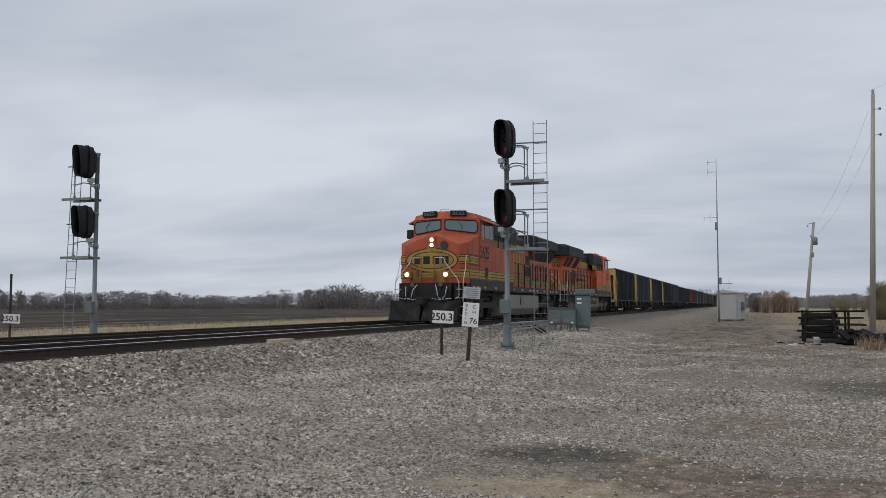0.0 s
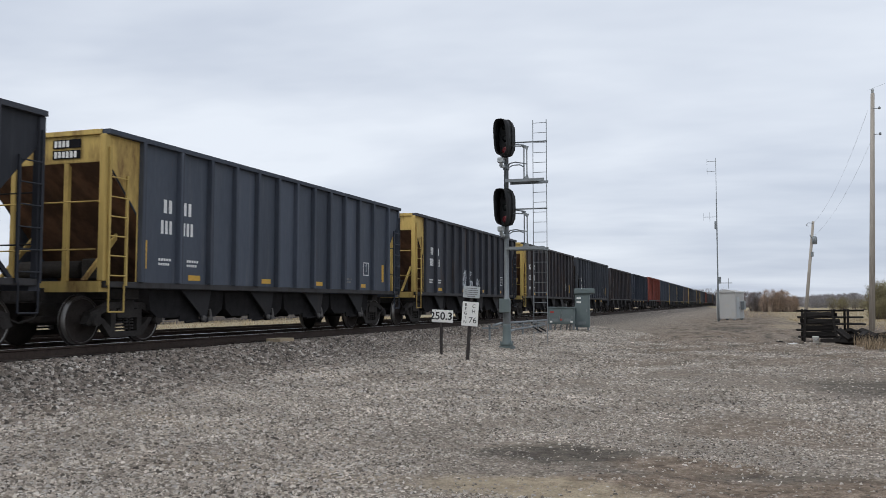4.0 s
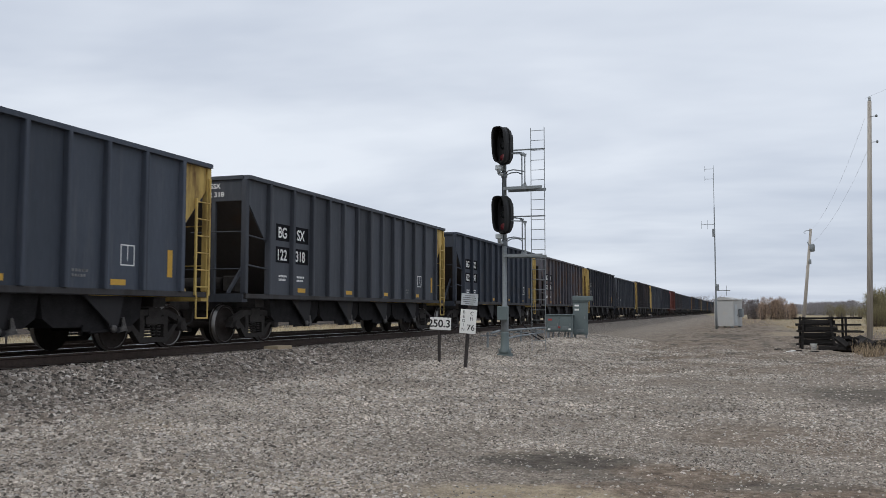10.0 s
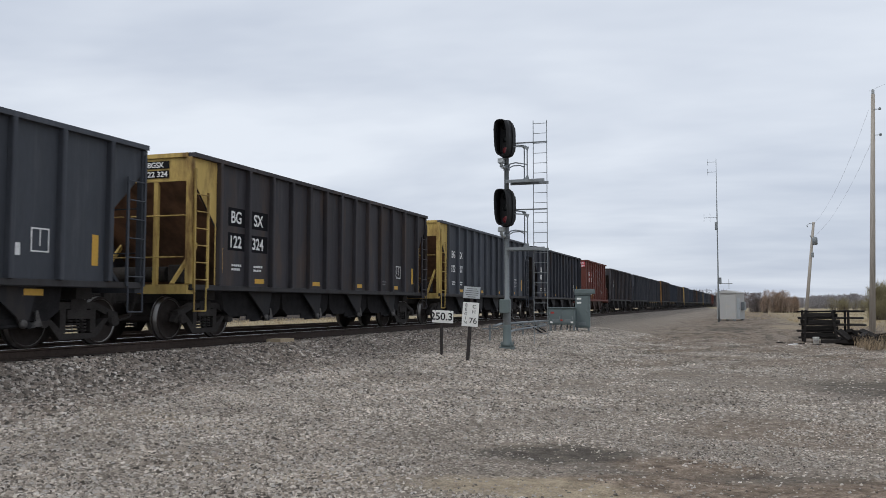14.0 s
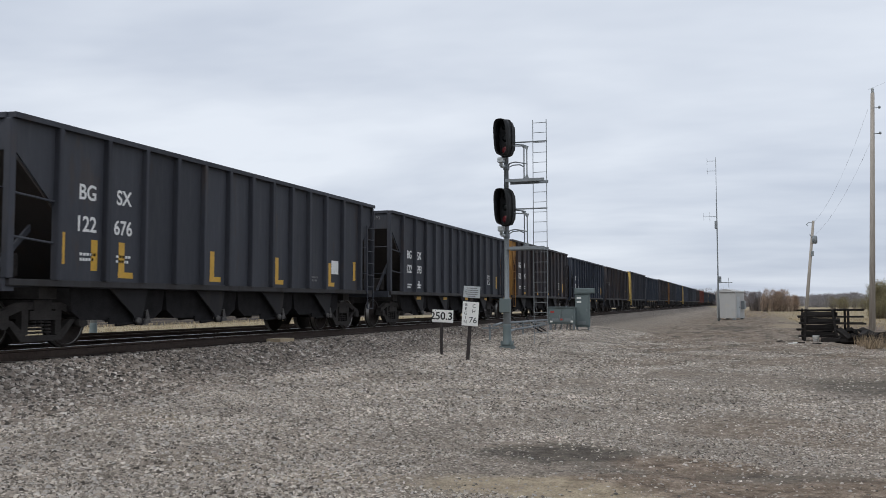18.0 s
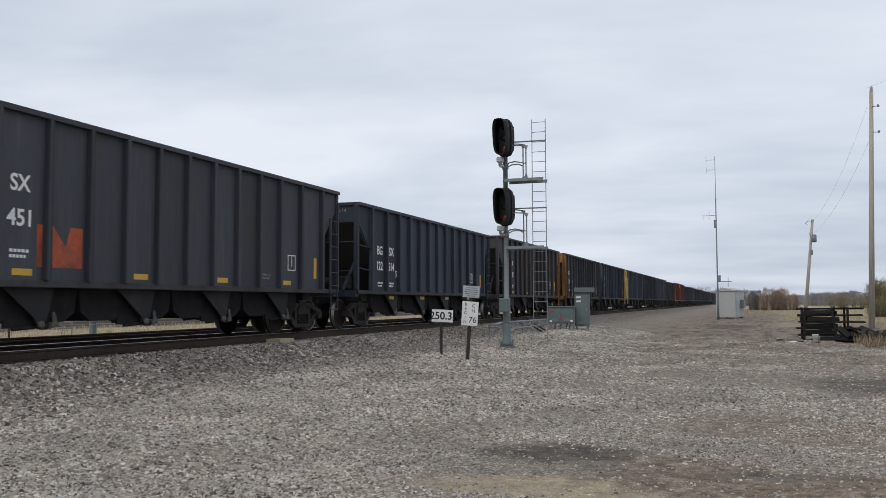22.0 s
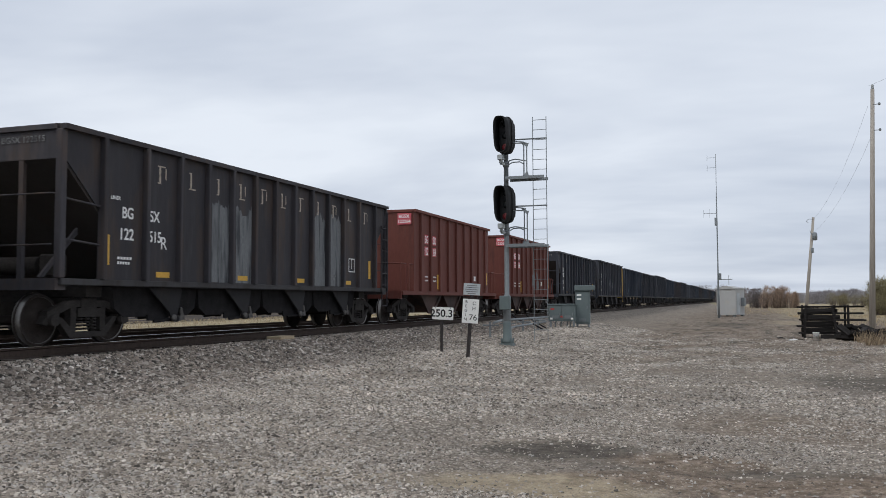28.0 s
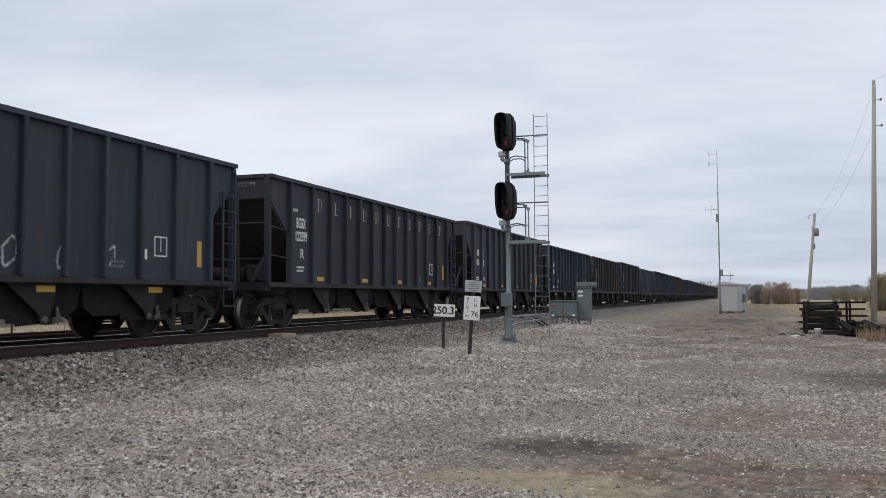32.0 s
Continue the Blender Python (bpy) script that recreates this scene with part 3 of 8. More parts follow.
M["sill_grey"] = car_paint("dark_grey_side_sill", (0.056, 0.054, 0.056), (0.04, 0.036, 0.034), at=0.55)
M["end_yellow"] = car_paint("dirty_yellow_paint", (0.56, 0.40, 0.135), (0.16, 0.09, 0.04), at=0.57)
M["end_orange"] = car_paint("rusty_amber_paint", (0.34, 0.18, 0.055), (0.13, 0.065, 0.032), at=0.48)
M["slope_brown"] = car_paint("coal-stained_slope_sheet", (0.21, 0.118, 0.076), (0.11, 0.066, 0.048), at=0.50)
M["slope_dark"] = car_paint("dusty_dark_slope_sheet", (0.062, 0.055, 0.052), (0.070, 0.052, 0.044), at=0.62)
M["under"] = material("grimy_running_gear", (0.042, 0.038, 0.036), 0.85, spec=0.12, metal=0.15, vary=0.45, scale=6, bump=0.3)
M["under_tan"] = material("dust-grey_truck_frame", (0.155, 0.126, 0.097), 0.8, spec=0.15, vary=0.4, scale=4, stain=(0.05, 0.045, 0.04), stain_at=0.52, bump=0.25)
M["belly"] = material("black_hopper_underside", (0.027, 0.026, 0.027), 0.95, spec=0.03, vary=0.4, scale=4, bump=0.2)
# bay plates are near-black, darker than the wagons' body paint
M["bay_dark"] = car_paint("near-black_bay_paint", (0.028, 0.027, 0.029), (0.048, 0.040, 0.036), at=0.60)
M["gate"] = material("worn_steel_gate_gear", (0.10, 0.093, 0.088), 0.6, metal=0.3, vary=0.5, scale=9, stain=(0.03, 0.03, 0.03), stain_at=0.52, stain_scale=6)
M["wheel"] = material("dark_wheel_steel", (0.042, 0.035, 0.032), 0.85, spec=0.1, vary=0.4, scale=7)
M["tread"] = material("polished_wheel_tread", (0.22, 0.21, 0.20), 0.45, metal=1.0, vary=0.1, scale=7, bump=0.03)
M["mark_white"] = material("worn_white_marking", (0.82, 0.82, 0.80), 0.7, vary=0.12, scale=12, stain=(0.3, 0.3, 0.3), stain_at=0.70, stain_scale=9, bump=0)
M["mark_faint"] = material("faded_grey_marking", (0.20, 0.20, 0.20), 0.8, vary=0.3, scale=12, stain=(0.06, 0.06, 0.06), stain_at=0.56, stain_scale=9, bump=0)
M["mark_cream"] = material("faded_cream_marking", (0.44, 0.38, 0.31), 0.8, vary=0.25, scale=12, stain=(0.07, 0.06, 0.05), stain_at=0.6, stain_scale=7, bump=0)
M["mark_amber"] = material("amber_reflector_strip", (0.62, 0.36, 0.05), 0.5, vary=0.12, scale=12, stain=(0.25, 0.16, 0.06), stain_at=0.66, stain_scale=8, bump=0)
M["mark_pink"] = material("rosy_red_panel", (0.55, 0.10, 0.12), 0.7, vary=0.12, scale=10, bump=0)
M["panel_red"] = material("dull_red_panel_paint", (0.27, 0.11, 0.095), 0.8, vary=0.15, scale=6, bump=0)
M["mark_plate"] = material("black_lettering_plate", (0.015, 0.015, 0.017), 0.85, spec=0.05, vary=0.2, bump=0)
M["patch_pale"] = material("pale_overpaint_patch", (0.20, 0.21, 0.215), 0.8, vary=0.6, scale=2.5, stretch=(1, 2.5, 0.25), stain=(0.05, 0.052, 0.058), stain_at=0.53, stain_scale=2.5, bump=0)
M["patch_dark"] = material("dark_overpaint_patch", (0.030, 0.034, 0.044), 0.7, vary=0.2, bump=0)
M["spray_white"] = material("white_spray_paint", (0.52, 0.55, 0.58), 0.7, vary=0.35, scale=6, stain=(0.06, 0.065, 0.075), stain_at=0.52, stain_scale=7, bump=0)
M["spray_pale"] = material("thin_pale_spray_paint", (0.21, 0.225, 0.24), 0.8, vary=0.6, scale=5, stain=(0.07, 0.073, 0.082), stain_at=0.54, stain_scale=5, bump=0)
M["spray_cyan"] = material("cyan_spray_paint", (0.16, 0.38, 0.46), 0.7, vary=0.2, bump=0)
M["spray_green"] = material("faint_green_spray_paint", (0.085, 0.115, 0.105), 0.8, vary=0.4, scale=4, stain=(0.034, 0.036, 0.038), stain_at=0.5, stain_scale=4, bump=0)
M["spray_orange"] = material("orange_spray_paint", (0.42, 0.09, 0.04), 0.7, vary=0.3, scale=5, stain=(0.08, 0.05, 0.05), stain_at=0.6, bump=0)

# ---- freight wagon: shared meshes ----
HL = 7.17               # half the body's length
RIBS = [-6.15, -4.95, -3.87, -2.88, -1.92, -0.96, 0.0, 0.96, 1.92, 2.88, 3.87, 4.95, 6.15]


@functools.cache
def car_meshes(low=0.0):
    """Meshes of the common wagon; low: how much lower its sides are than the tallest."""
    g = {}
    top = 3.95 - low
    # body: side sheets, slope sheets, top chords, sills, ribs of the hidden side
    bm = bmesh.new()
    side = [(-6.2, 1.16), (6.2, 1.16), (6.2, 2.42), (7.15, top - 0.5), (7.15, top - 0.05), (-7.15, top - 0.05), (-7.15, top - 0.5), (-6.2, 2.42)]
    prism(bm, side, 1.47, 1.50)
    g["side_sheet"] = mesh_of("side_sheet", bm, M["car_black"])
    bm = bmesh.new()
    box(bm, 1.445, 1.61, -7.17, 7.17, top - 0.089, top)
    g["top_chord"] = mesh_of("top_chord", bm, M["car_black"])
    bm = bmesh.new()
    soft_box(bm, 1.45, 1.55, -7.15, 7.15, 1.06, 1.178, 0.012, 1)
    g["side_sill"] = mesh_of("side_sill", bm, M["sill_grey"])
    # hopper floor between the bays
    bm = bmesh.new()
    prism(bm, [(-0.9, 1.17), (0.9, 1.17), (0, 1.95)], -1.466, 1.466)
    g["hopper_ridge"] = mesh_of("hopper_ridge", bm, M["car_black"])
    # one end: slope sheet, top plate, posts
    bm = bmesh.new()
    prism(bm, [(-7.12, top - 0.55), (-7.12, top - 0.60), (-4.9, 1.17), (-4.85, 1.22)], -1.465, 1.465)
    g["slope_sheet"] = mesh_of("slope_sheet", bm, M["car_black"])
    bm = bmesh.new()
    box(bm, -1.469, 1.469, -7.149, -7.12, top - 0.59, top - 0.09)
    box(bm, -1.44, 1.44, -7.20, -7.05, top - 0.089, top)
    for s in (-1, 1):
        soft_box(bm, s * 1.48 - 0.07, s * 1.48 + 0.07, -7.2, -7.06, 1.18, top - 0.09, 0.015, 1)
        box(bm, s * 0.62 - 0.05, s * 0.62 + 0.05, -7.14, -7.06, 1.18, top - 0.59)
        prism(bm, [(-7.1, 1.2), (-7.0, 1.2), (-6.2, 2.0), (-6.2, 2.12)], s * 1.0 - 0.03, s * 1.0 + 0.03)
    box(bm, -1.48, 1.48, -7.22, -6.98, 0.98, 1.178)
    g["end_frame"] = mesh_of("end_frame", bm, M["car_black"])
    bm = bmesh.new()
    for s in (-1, 1):
        tube(bm, (s * 1.42, -7.26, 2.62), (s * 0.1, -7.26, 2.62), 0.014, 6)
        tube(bm, (s * 1.42, -7.26, 2.62), (s * 1.42, -7.13, 2.62), 0.014, 6)
    tube(bm, (-1.4, -7.24, 1.75), (1.4, -7.24, 1.75), 0.014, 6)
    g["grab_iron"] = mesh_of("grab_iron", bm, M["car_black"])
    bm = bmesh.new()
    tube(bm, (-0.9, -6.55, 1.42), (0.55, -6.55, 1.42), 0.17, 12)
    soft_box(bm, 0.62, 1.0, -6.7, -6.4, 1.22, 1.62, 0.03, 1)
    pipe(bm, [(0.55, -6.55, 1.42), (0.62, -6.55, 1.42)], 0.04)
    pipe(bm, [(-0.9, -6.6, 1.3), (-1.2, -6.6, 1.25), (-1.2, -6.9, 1.18)], 0.025)
    g["brake_gear"] = mesh_of("brake_gear", bm, M["under"])
    # rib of the seen side
    bm = bmesh.new()
    prism(bm, [(-0.06, 1.18), (0.06, 1.18), (0.05, top - 0.09), (-0.05, top - 0.09)], 1.501, 1.62)
    bmesh.ops.bevel(bm, geom=[e for e in bm.edges if abs(e.verts[0].co.z - e.verts[1].co.z) > 1 and min(v.co.x for v in e.verts) > 1.55],
                    offset=0.016, segments=1, affect="EDGES")
    g["rib"] = mesh_of("rib", bm, M["car_black"])
    bm = bmesh.new()
    for z in (1.85, 2.55):
        tube(bm, (1.52, -7.1, z), (1.52, -6.2, z - 0.06), 0.022, 6)
    g["side_rail"] = mesh_of("side_rail", bm, M["car_black"])
    # side ladder at one corner
    bm = bmesh.new()
    for y in (-7.1, -6.62):
        box(bm, 1.56, 1.60, y - 0.025, y + 0.025, 1.10, 3.62 if y < -7 else 3.15)
    for k in range(6):
        tube(bm, (1.60, -7.1, 1.28 + 0.36 * k), (1.60, -6.62, 1.28 + 0.36 * k), 0.014, 6)
    pipe(bm, [(1.58, -7.08, 1.12), (1.58, -7.08, 0.62), (1.58, -6.66, 0.62), (1.58, -6.66, 1.12)], 0.018, 6)
    g["ladder"] = mesh_of("ladder", bm, M["car_black"])
    # discharge bay: black chute, and the plate that closes it at the side
    bm = bmesh.new()
    prism(bm, [(-1.345, 1.056), (1.345, 1.056), (1.28, 0.64), (1.02, 0.48), (-1.02, 0.48), (-1.28, 0.64)], -1.18, 1.18)
    for s in (-1, 1):
        box(bm, s * 1.20 - 0.018, s * 1.20 + 0.018, -0.34, 0.34, 0.40, 0.52)
        tube(bm, (s * 1.18, 0.46, 0.42), (s * 1.34, 0.46, 0.42), 0.06, 8)
        tube(bm, (s * 1.25, -0.2, 0.38), (s * 1.25, 0.5, 0.42), 0.03, 6)
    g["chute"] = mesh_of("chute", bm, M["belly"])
    bm = bmesh.new()
    prism(bm, [(-0.50, 1.055), (0.58, 1.055), (0.58, 0.98), (0.46, 0.56), (0.38, 0.44), (0.24, 0.44), (0.18, 0.56)], 1.31, 1.35)
    g["discharge_bay"] = mesh_of("discharge_bay", bm, M["under"])
    bm = bmesh.new()
    lathe(bm, [(0.075, 1.351), (0.075, 1.39), (0.03, 1.40)], (0, 0.30, 0.44), "x", 12)
    g["gate_pivot"] = mesh_of("gate_pivot", bm, M["gate"])
    bm = bmesh.new()
    prism(bm, [(0.55, 0.36), (0.85, 0.40), (0.80, 0.50), (0.74, 0.66), (0.68, 0.64), (0.70, 0.48), (0.55, 0.44)], 1.22, 1.25)
    g["gate_crank"] = mesh_of("gate_crank", bm, M["gate"])
    bm = bmesh.new()
    box(bm, -0.26, 0.26, -7.3, 7.3, 0.78, 1.055)
    for s in (-1, 1):
        box(bm, -1.2, 1.2, s * 5.95 - 0.2, s * 5.95 + 0.2, 0.86, 1.055)
    g["centre_sill"] = mesh_of("centre_sill", bm, M["under"])
    bm = bmesh.new()
    soft_box(bm, -0.11, 0.11, -7.75, -7.2, 0.80, 1.0, 0.03, 1)
    soft_box(bm, -0.20, 0.12, -7.92, -7.68, 0.76, 1.04, 0.05, 2)
    pipe(bm, [(0.25, -7.3, 0.8), (0.3, -7.5, 0.5), (0.2, -7.75, 0.42), (0.1, -7.9, 0.5)], 0.025, 6)
    g["coupler"] = mesh_of("coupler", bm, M["under"])
    g.update(truck_meshes())
    return g


@functools.cache
def truck_meshes():
    g = {}
    bm = bmesh.new()
    for s in (-1, 1):
        x0, x1 = s * 1.02 - 0.07, s * 1.02 + 0.07
        # cast side frame with a window for the springs
        prism(bm, [(-1.12, 0.40), (-0.98, 0.62), (-0.45, 0.80), (0.45, 0.80), (0.98, 0.62), (1.12, 0.40), (1.02, 0.36), (0.86, 0.52),
                   (0.42, 0.68), (-0.42, 0.68), (-0.86, 0.52), (-1.02, 0.36)], x0, x1)
        prism(bm, [(-0.80, 0.50), (-0.66, 0.50), (-0.34, 0.24), (0.34, 0.24), (0.66, 0.50), (0.80, 0.50), (0.46, 0.14), (-0.46, 0.14)], x0, x1)
        for y in (-0.38, 0.38):
            box(bm, x0 + 0.002, x1 - 0.002, y - 0.07, y + 0.07, 0.25, 0.68)
        for k in (-0.17, 0, 0.17):
            for z in (0.27, 0.33, 0.39, 0.45):
                tube(bm, (s * 1.02, k, z), (s * 1.02, k, z + 0.035), 0.075, 8)
        box(bm, s * 1.02 - 0.10, s * 1.02 + 0.10, -0.30, 0.30, 0.50, 0.66)
        for y in (-0.89, 0.89):
            tube(bm, (s * 1.00, y, 0.457), (s * 1.17, y, 0.457), 0.105, 12)
            box(bm, s * 1.02 - 0.09, s * 1.02 + 0.09, y - 0.14, y + 0.14, 0.50, 0.62)
    box(bm, -1.1, 1.1, -0.2, 0.2, 0.52, 0.84)
    g["truck"] = mesh_of("truck", bm, M["under"])
    bm = bmesh.new()
    wheel_pair(bm, 0.457)
    g["wheelset"] = mesh_of("wheelset", bm, M["wheel"])
    g["wheelset"].materials.append(M["tread"])
    for p in g["wheelset"].polygons:
        c = p.center
        r = math.hypot(c.y, c.z)
        if r > 0.40 and abs(p.normal.x) < 0.75:
            p.material_index = 1
    return g


def wheel_pair(bm, R):
    for s in (-1, 1):
        prof = [(0.10, 0.66), (R + 0.028, 0.675), (R + 0.028, 0.70), (R, 0.722), (R - 0.006, 0.815), (R - 0.045, 0.818), (R - 0.055, 0.80),
                (R * 0.55, 0.745), (R * 0.34, 0.77), (0.12, 0.83), (0.10, 0.84)]
        lathe(bm, [(r, s * a) for r, a in prof], (0, 0, 0), "x", 24)
    lathe(bm, [(0.085, -1.02), (0.085, 1.02)], (0, 0, 0), "x", 12)


WHEELS = {}             # wheelsets by the place on their truck


def add_truck(car, y, mesh=None, wheel_mesh=None, name="truck", axles=(-0.89, 0.89), r=0.457, label=""):
    g = car_meshes()
    t = put(name, mesh or g["truck"], car, (0, y, 0), label)
    for a in axles:
        w = put("wheelset", wheel_mesh or g["wheelset"], t, (0, a, r))
        WHEELS.setdefault((a, r), []).append(w)
    return t


def bars(bm, x, y, z, n, h, w=0.13, gap=0.045, t=0.004):
    """A row of n plain bars, as high as letters, on a face that looks along +x."""
    for k in range(n):
        a = y + k * (w + gap)
        box(bm, x, x + t, a, a + w * 0.8, z, z + h)


def line_bars(bm, x, y, z, length, h=0.05, t=0.004):
    n = max(2, int(length / 0.07))
    for k in range(n):
        a = y + k * length / n
        box(bm, x, x + t, a, a + length / n * 0.72, z, z + h)


@functools.cache
def side_word(text, h, width, mat="mark_white"):
    """Condensed capitals of height h and the given width, on a face that looks along +x; the lower left corner at the origin."""
    me = text_mesh(text, 1.0, M[mat], 0.002, 0.018)
    co = np.array([tuple(v.co) for v in me.vertices])
    lo, hi = co.min(0), co.max(0)
    for v in me.vertices:
        a = (v.co.x - lo[0]) / (hi[0] - lo[0]) * width
        b = (v.co.y - lo[1]) / (hi[1] - lo[1]) * h
        v.co = (1.504 + v.co.z, a, b)
    return me


@functools.cache
def end_word(text, h, width, y, mat="mark_white"):
    """The same capitals on the end that looks along -y."""
    me = side_word(text, h, width, mat).copy()
    for v in me.vertices:
        v.co = (v.co.y, y - v.co.x + 1.504, v.co.z)
    return me


@functools.cache
def lettering(kind):
    """Marks too far off to be read, as plain bars."""
    bm = bmesh.new()
    X = 1.502
    if kind == "old":
        bars(bm, X, -5.75, 2.62, 4, 0.24, 0.10, 0.03)
        bars(bm, X, -5.78, 2.32, 6, 0.22, 0.075, 0.025)
        box(bm, X, X + 0.004, -5.9, -5.6, 3.02, 3.09)
    else:
        bars(bm, X, -5.42, 2.58, 2, 0.27, 0.12)
        bars(bm, X, -4.76, 2.58, 2, 0.27, 0.12)
        bars(bm, X, -5.50, 2.16, 3, 0.27, 0.10, 0.035)
        bars(bm, X, -4.78, 2.16, 3, 0.27, 0.10, 0.035)
    return [mesh_of("letter_bar", t, M["mark_white"]) for t in islands(bm)]


def marks(car, style, number, low, dark_plate):
    """Reporting mark and running number on the seen side and the leading end."""
    if not number:
        for me in lettering("old" if style == "old" else "std"):
            put("letter_bar", me, car)
        sm = small_marks()
        put("end_lettering", sm["end_marks"] if dark_plate or style == "std" else painted(sm["end_marks"], M["mark_faint"]), car, (0, 0, -low))
        return
    if number == "515":
        put("letters", side_word("BG", 0.22, 0.31), car, (0, -5.58, 2.33))
        put("letters", side_word("SX", 0.22, 0.31), car, (0, -4.78, 2.33))
        put("figures", side_word("122", 0.22, 0.37), car, (0, -5.62, 1.93))
        put("figures", side_word(number, 0.22, 0.38), car, (0, -4.80, 1.93))
        put("small_letters", side_word("LINER", 0.07, 0.26), car, (0, -5.9, 2.66))
    elif style == "old":
        put("letters", side_word("BGSX", 0.27, 0.50), car, (0, -5.72, 2.60))
        put("figures", side_word("122" + number, 0.26, 0.62), car, (0, -5.76, 2.26))
        put("small_letters", side_word("LINER", 0.07, 0.26), car, (0, -5.9, 3.02))
    else:
        dz, row = (-0.26, 0.49) if style == "r" else (0.02, 0.56)
        put("letters", side_word("BG", 0.28, 0.42), car, (0, -5.60, 2.58 + dz))
        put("letters", side_word("SX", 0.28, 0.42), car, (0, -4.63, 2.58 + dz))
        put("figures", side_word("122", 0.28, 0.46), car, (0, -5.62, 2.58 + dz - row))
        put("figures", side_word(number, 0.28, 0.50), car, (0, -4.69, 2.58 + dz - row))
    mat = "mark_white" if dark_plate or style == "std" else "mark_faint"
    if style == "std":
        put("end_letters", end_word("BGSX", 0.12, 0.40, -7.166, mat), car, (0.42, 0, 3.66 - low))
        put("end_figures", end_word("122 " + number, 0.12, 0.56, -7.166, mat), car, (0.36, 0, 3.46 - low))
    else:
        put("end_letters", end_word("BGSX 122" + number, 0.11, 0.95, -7.166, mat), car, (0.2, 0, 3.66 - low))


@functools.cache
def letter_r():
    return text_mesh("R", 0.36, M["mark_white"], 0.002)


@functools.cache
def old_name():
    """A spaced row of faded letters along the top, as bars."""
    bm = bmesh.new()
    for k in range(11):
        y = (RIBS[k + 1] + RIBS[k + 2]) / 2
        w = 0.10 if k in (2, 7) else 0.20
        box(bm, 1.502, 1.506, y - w / 2, y - w / 2 + 0.055, 3.24, 3.60)
        box(bm, 1.502, 1.506, y - w / 2 - 0.04, y - w / 2 - 0.001, 3.24, 3.265)
        box(bm, 1.502, 1.506, y - w / 2 - 0.04, y - w / 2 - 0.001, 3.575, 3.60)
        if k in (0, 3, 4, 5, 8, 10):
            box(bm, 1.502, 1.506, y + w / 2, y + w / 2 + 0.03, 3.34, 3.56)
        if k not in (2, 7):
            box(bm, 1.502, 1.506, y - w / 2 + 0.056, y + w / 2, 3.24 if k % 2 else 3.575, 3.265 if k % 2 else 3.60)
    return mesh_of("old_lettering", bm, M["mark_cream"])


@functools.cache
def small_marks():
    g = {}
    bm = bmesh.new()
    box(bm, 1.502, 1.506, -0.21, 0.21, 1.25, 1.36)
    g["reflector"] = mesh_of("reflector", bm, M["mark_amber"])
    bm = bmesh.new()
    box(bm, 1.502, 1.506, -0.08, 0.08, 1.45, 2.0)
    g["stripe"] = mesh_of("reflector_stripe", bm, M["mark_amber"])
    bm = bmesh.new()
    for a, b, c, d in ((-0.2, 0.2, 1.62, 1.645), (-0.2, 0.2, 1.995, 2.02), (-0.2, -0.175, 1.645, 1.995), (0.175, 0.2, 1.645, 1.995), (-0.01, 0.01, 1.72, 1.995)):
        box(bm, 1.502, 1.506, a, b, c, d)
    g["stencil"] = mesh_of("service_stencil", bm, M["mark_white"])
    bm = bmesh.new()
    line_bars(bm, 1.502, -0.2, 1.46, 0.42, 0.05)
    line_bars(bm, 1.502, -0.2, 1.37, 0.36, 0.05)
    w = bm.copy()
    g["data_white"] = mesh_of("data_lines", w, M["mark_white"])
    g["data"] = mesh_of("data_lines", bm, M["mark_faint"])
    bm = bmesh.new()
    box(bm, 1.502, 1.506, -0.13, 0.13, 1.55, 1.75)
    g["tag"] = mesh_of("white_tag", bm, M["mark_white"])
    bm = bmesh.new()
    soft_box(bm, 1.501, 1.507, -0.22, 0.22, 1.60, 1.98, 0.002, 1)
    g["plate"] = mesh_of("white_tag", bm, M["mark_white"])
    bm = bmesh.new()
    box(bm, 0.32, 0.96, -7.166, -7.162, 3.64, 3.80)
    box(bm, 0.32, 0.96, -7.166, -7.162, 3.44, 3.60)
    g["end_plate"] = mesh_of("end_plate", bm, M["mark_plate"])
    bm = bmesh.new()
    for z in (3.66, 3.46):
        for k in range(4 if z > 3.5 else 6):
            box(bm, 0.36 + 0.09 * k, 0.42 + 0.09 * k, -7.171, -7.167, z, z + 0.12)
    g["end_marks"] = mesh_of("end_lettering", bm, M["mark_white"])
    return g


def stroke(bm, pts, w=0.05, x=1.504):
    """A flat painted stroke through points (y, z)."""
    for (a, b), (c, d) in zip(pts, pts[1:]):
        n = Vector((d - b, a - c))
        n = n.normalized() * w / 2 if n.length else Vector((w / 2, 0))
        p = [(a + n.x, b + n.y), (c + n.x, d + n.y), (c - n.x, d - n.y), (a - n.x, b - n.y)]
        prism(bm, p, x - 0.002, x + 0.002)


def loops(rng, y, z, n, size):
    """A spray-can scribble of loops and strokes."""
    pts = []
    for k in range(n):
        a = k * 0.75
        pts.append((y + size * (0.16 * k / 2.2 + 0.5 * math.cos(a + rng.uniform(-0.3, 0.3))), z + size * (0.55 * math.sin(a * 1.3) + rng.uniform(-0.15, 0.15))))
    return pts


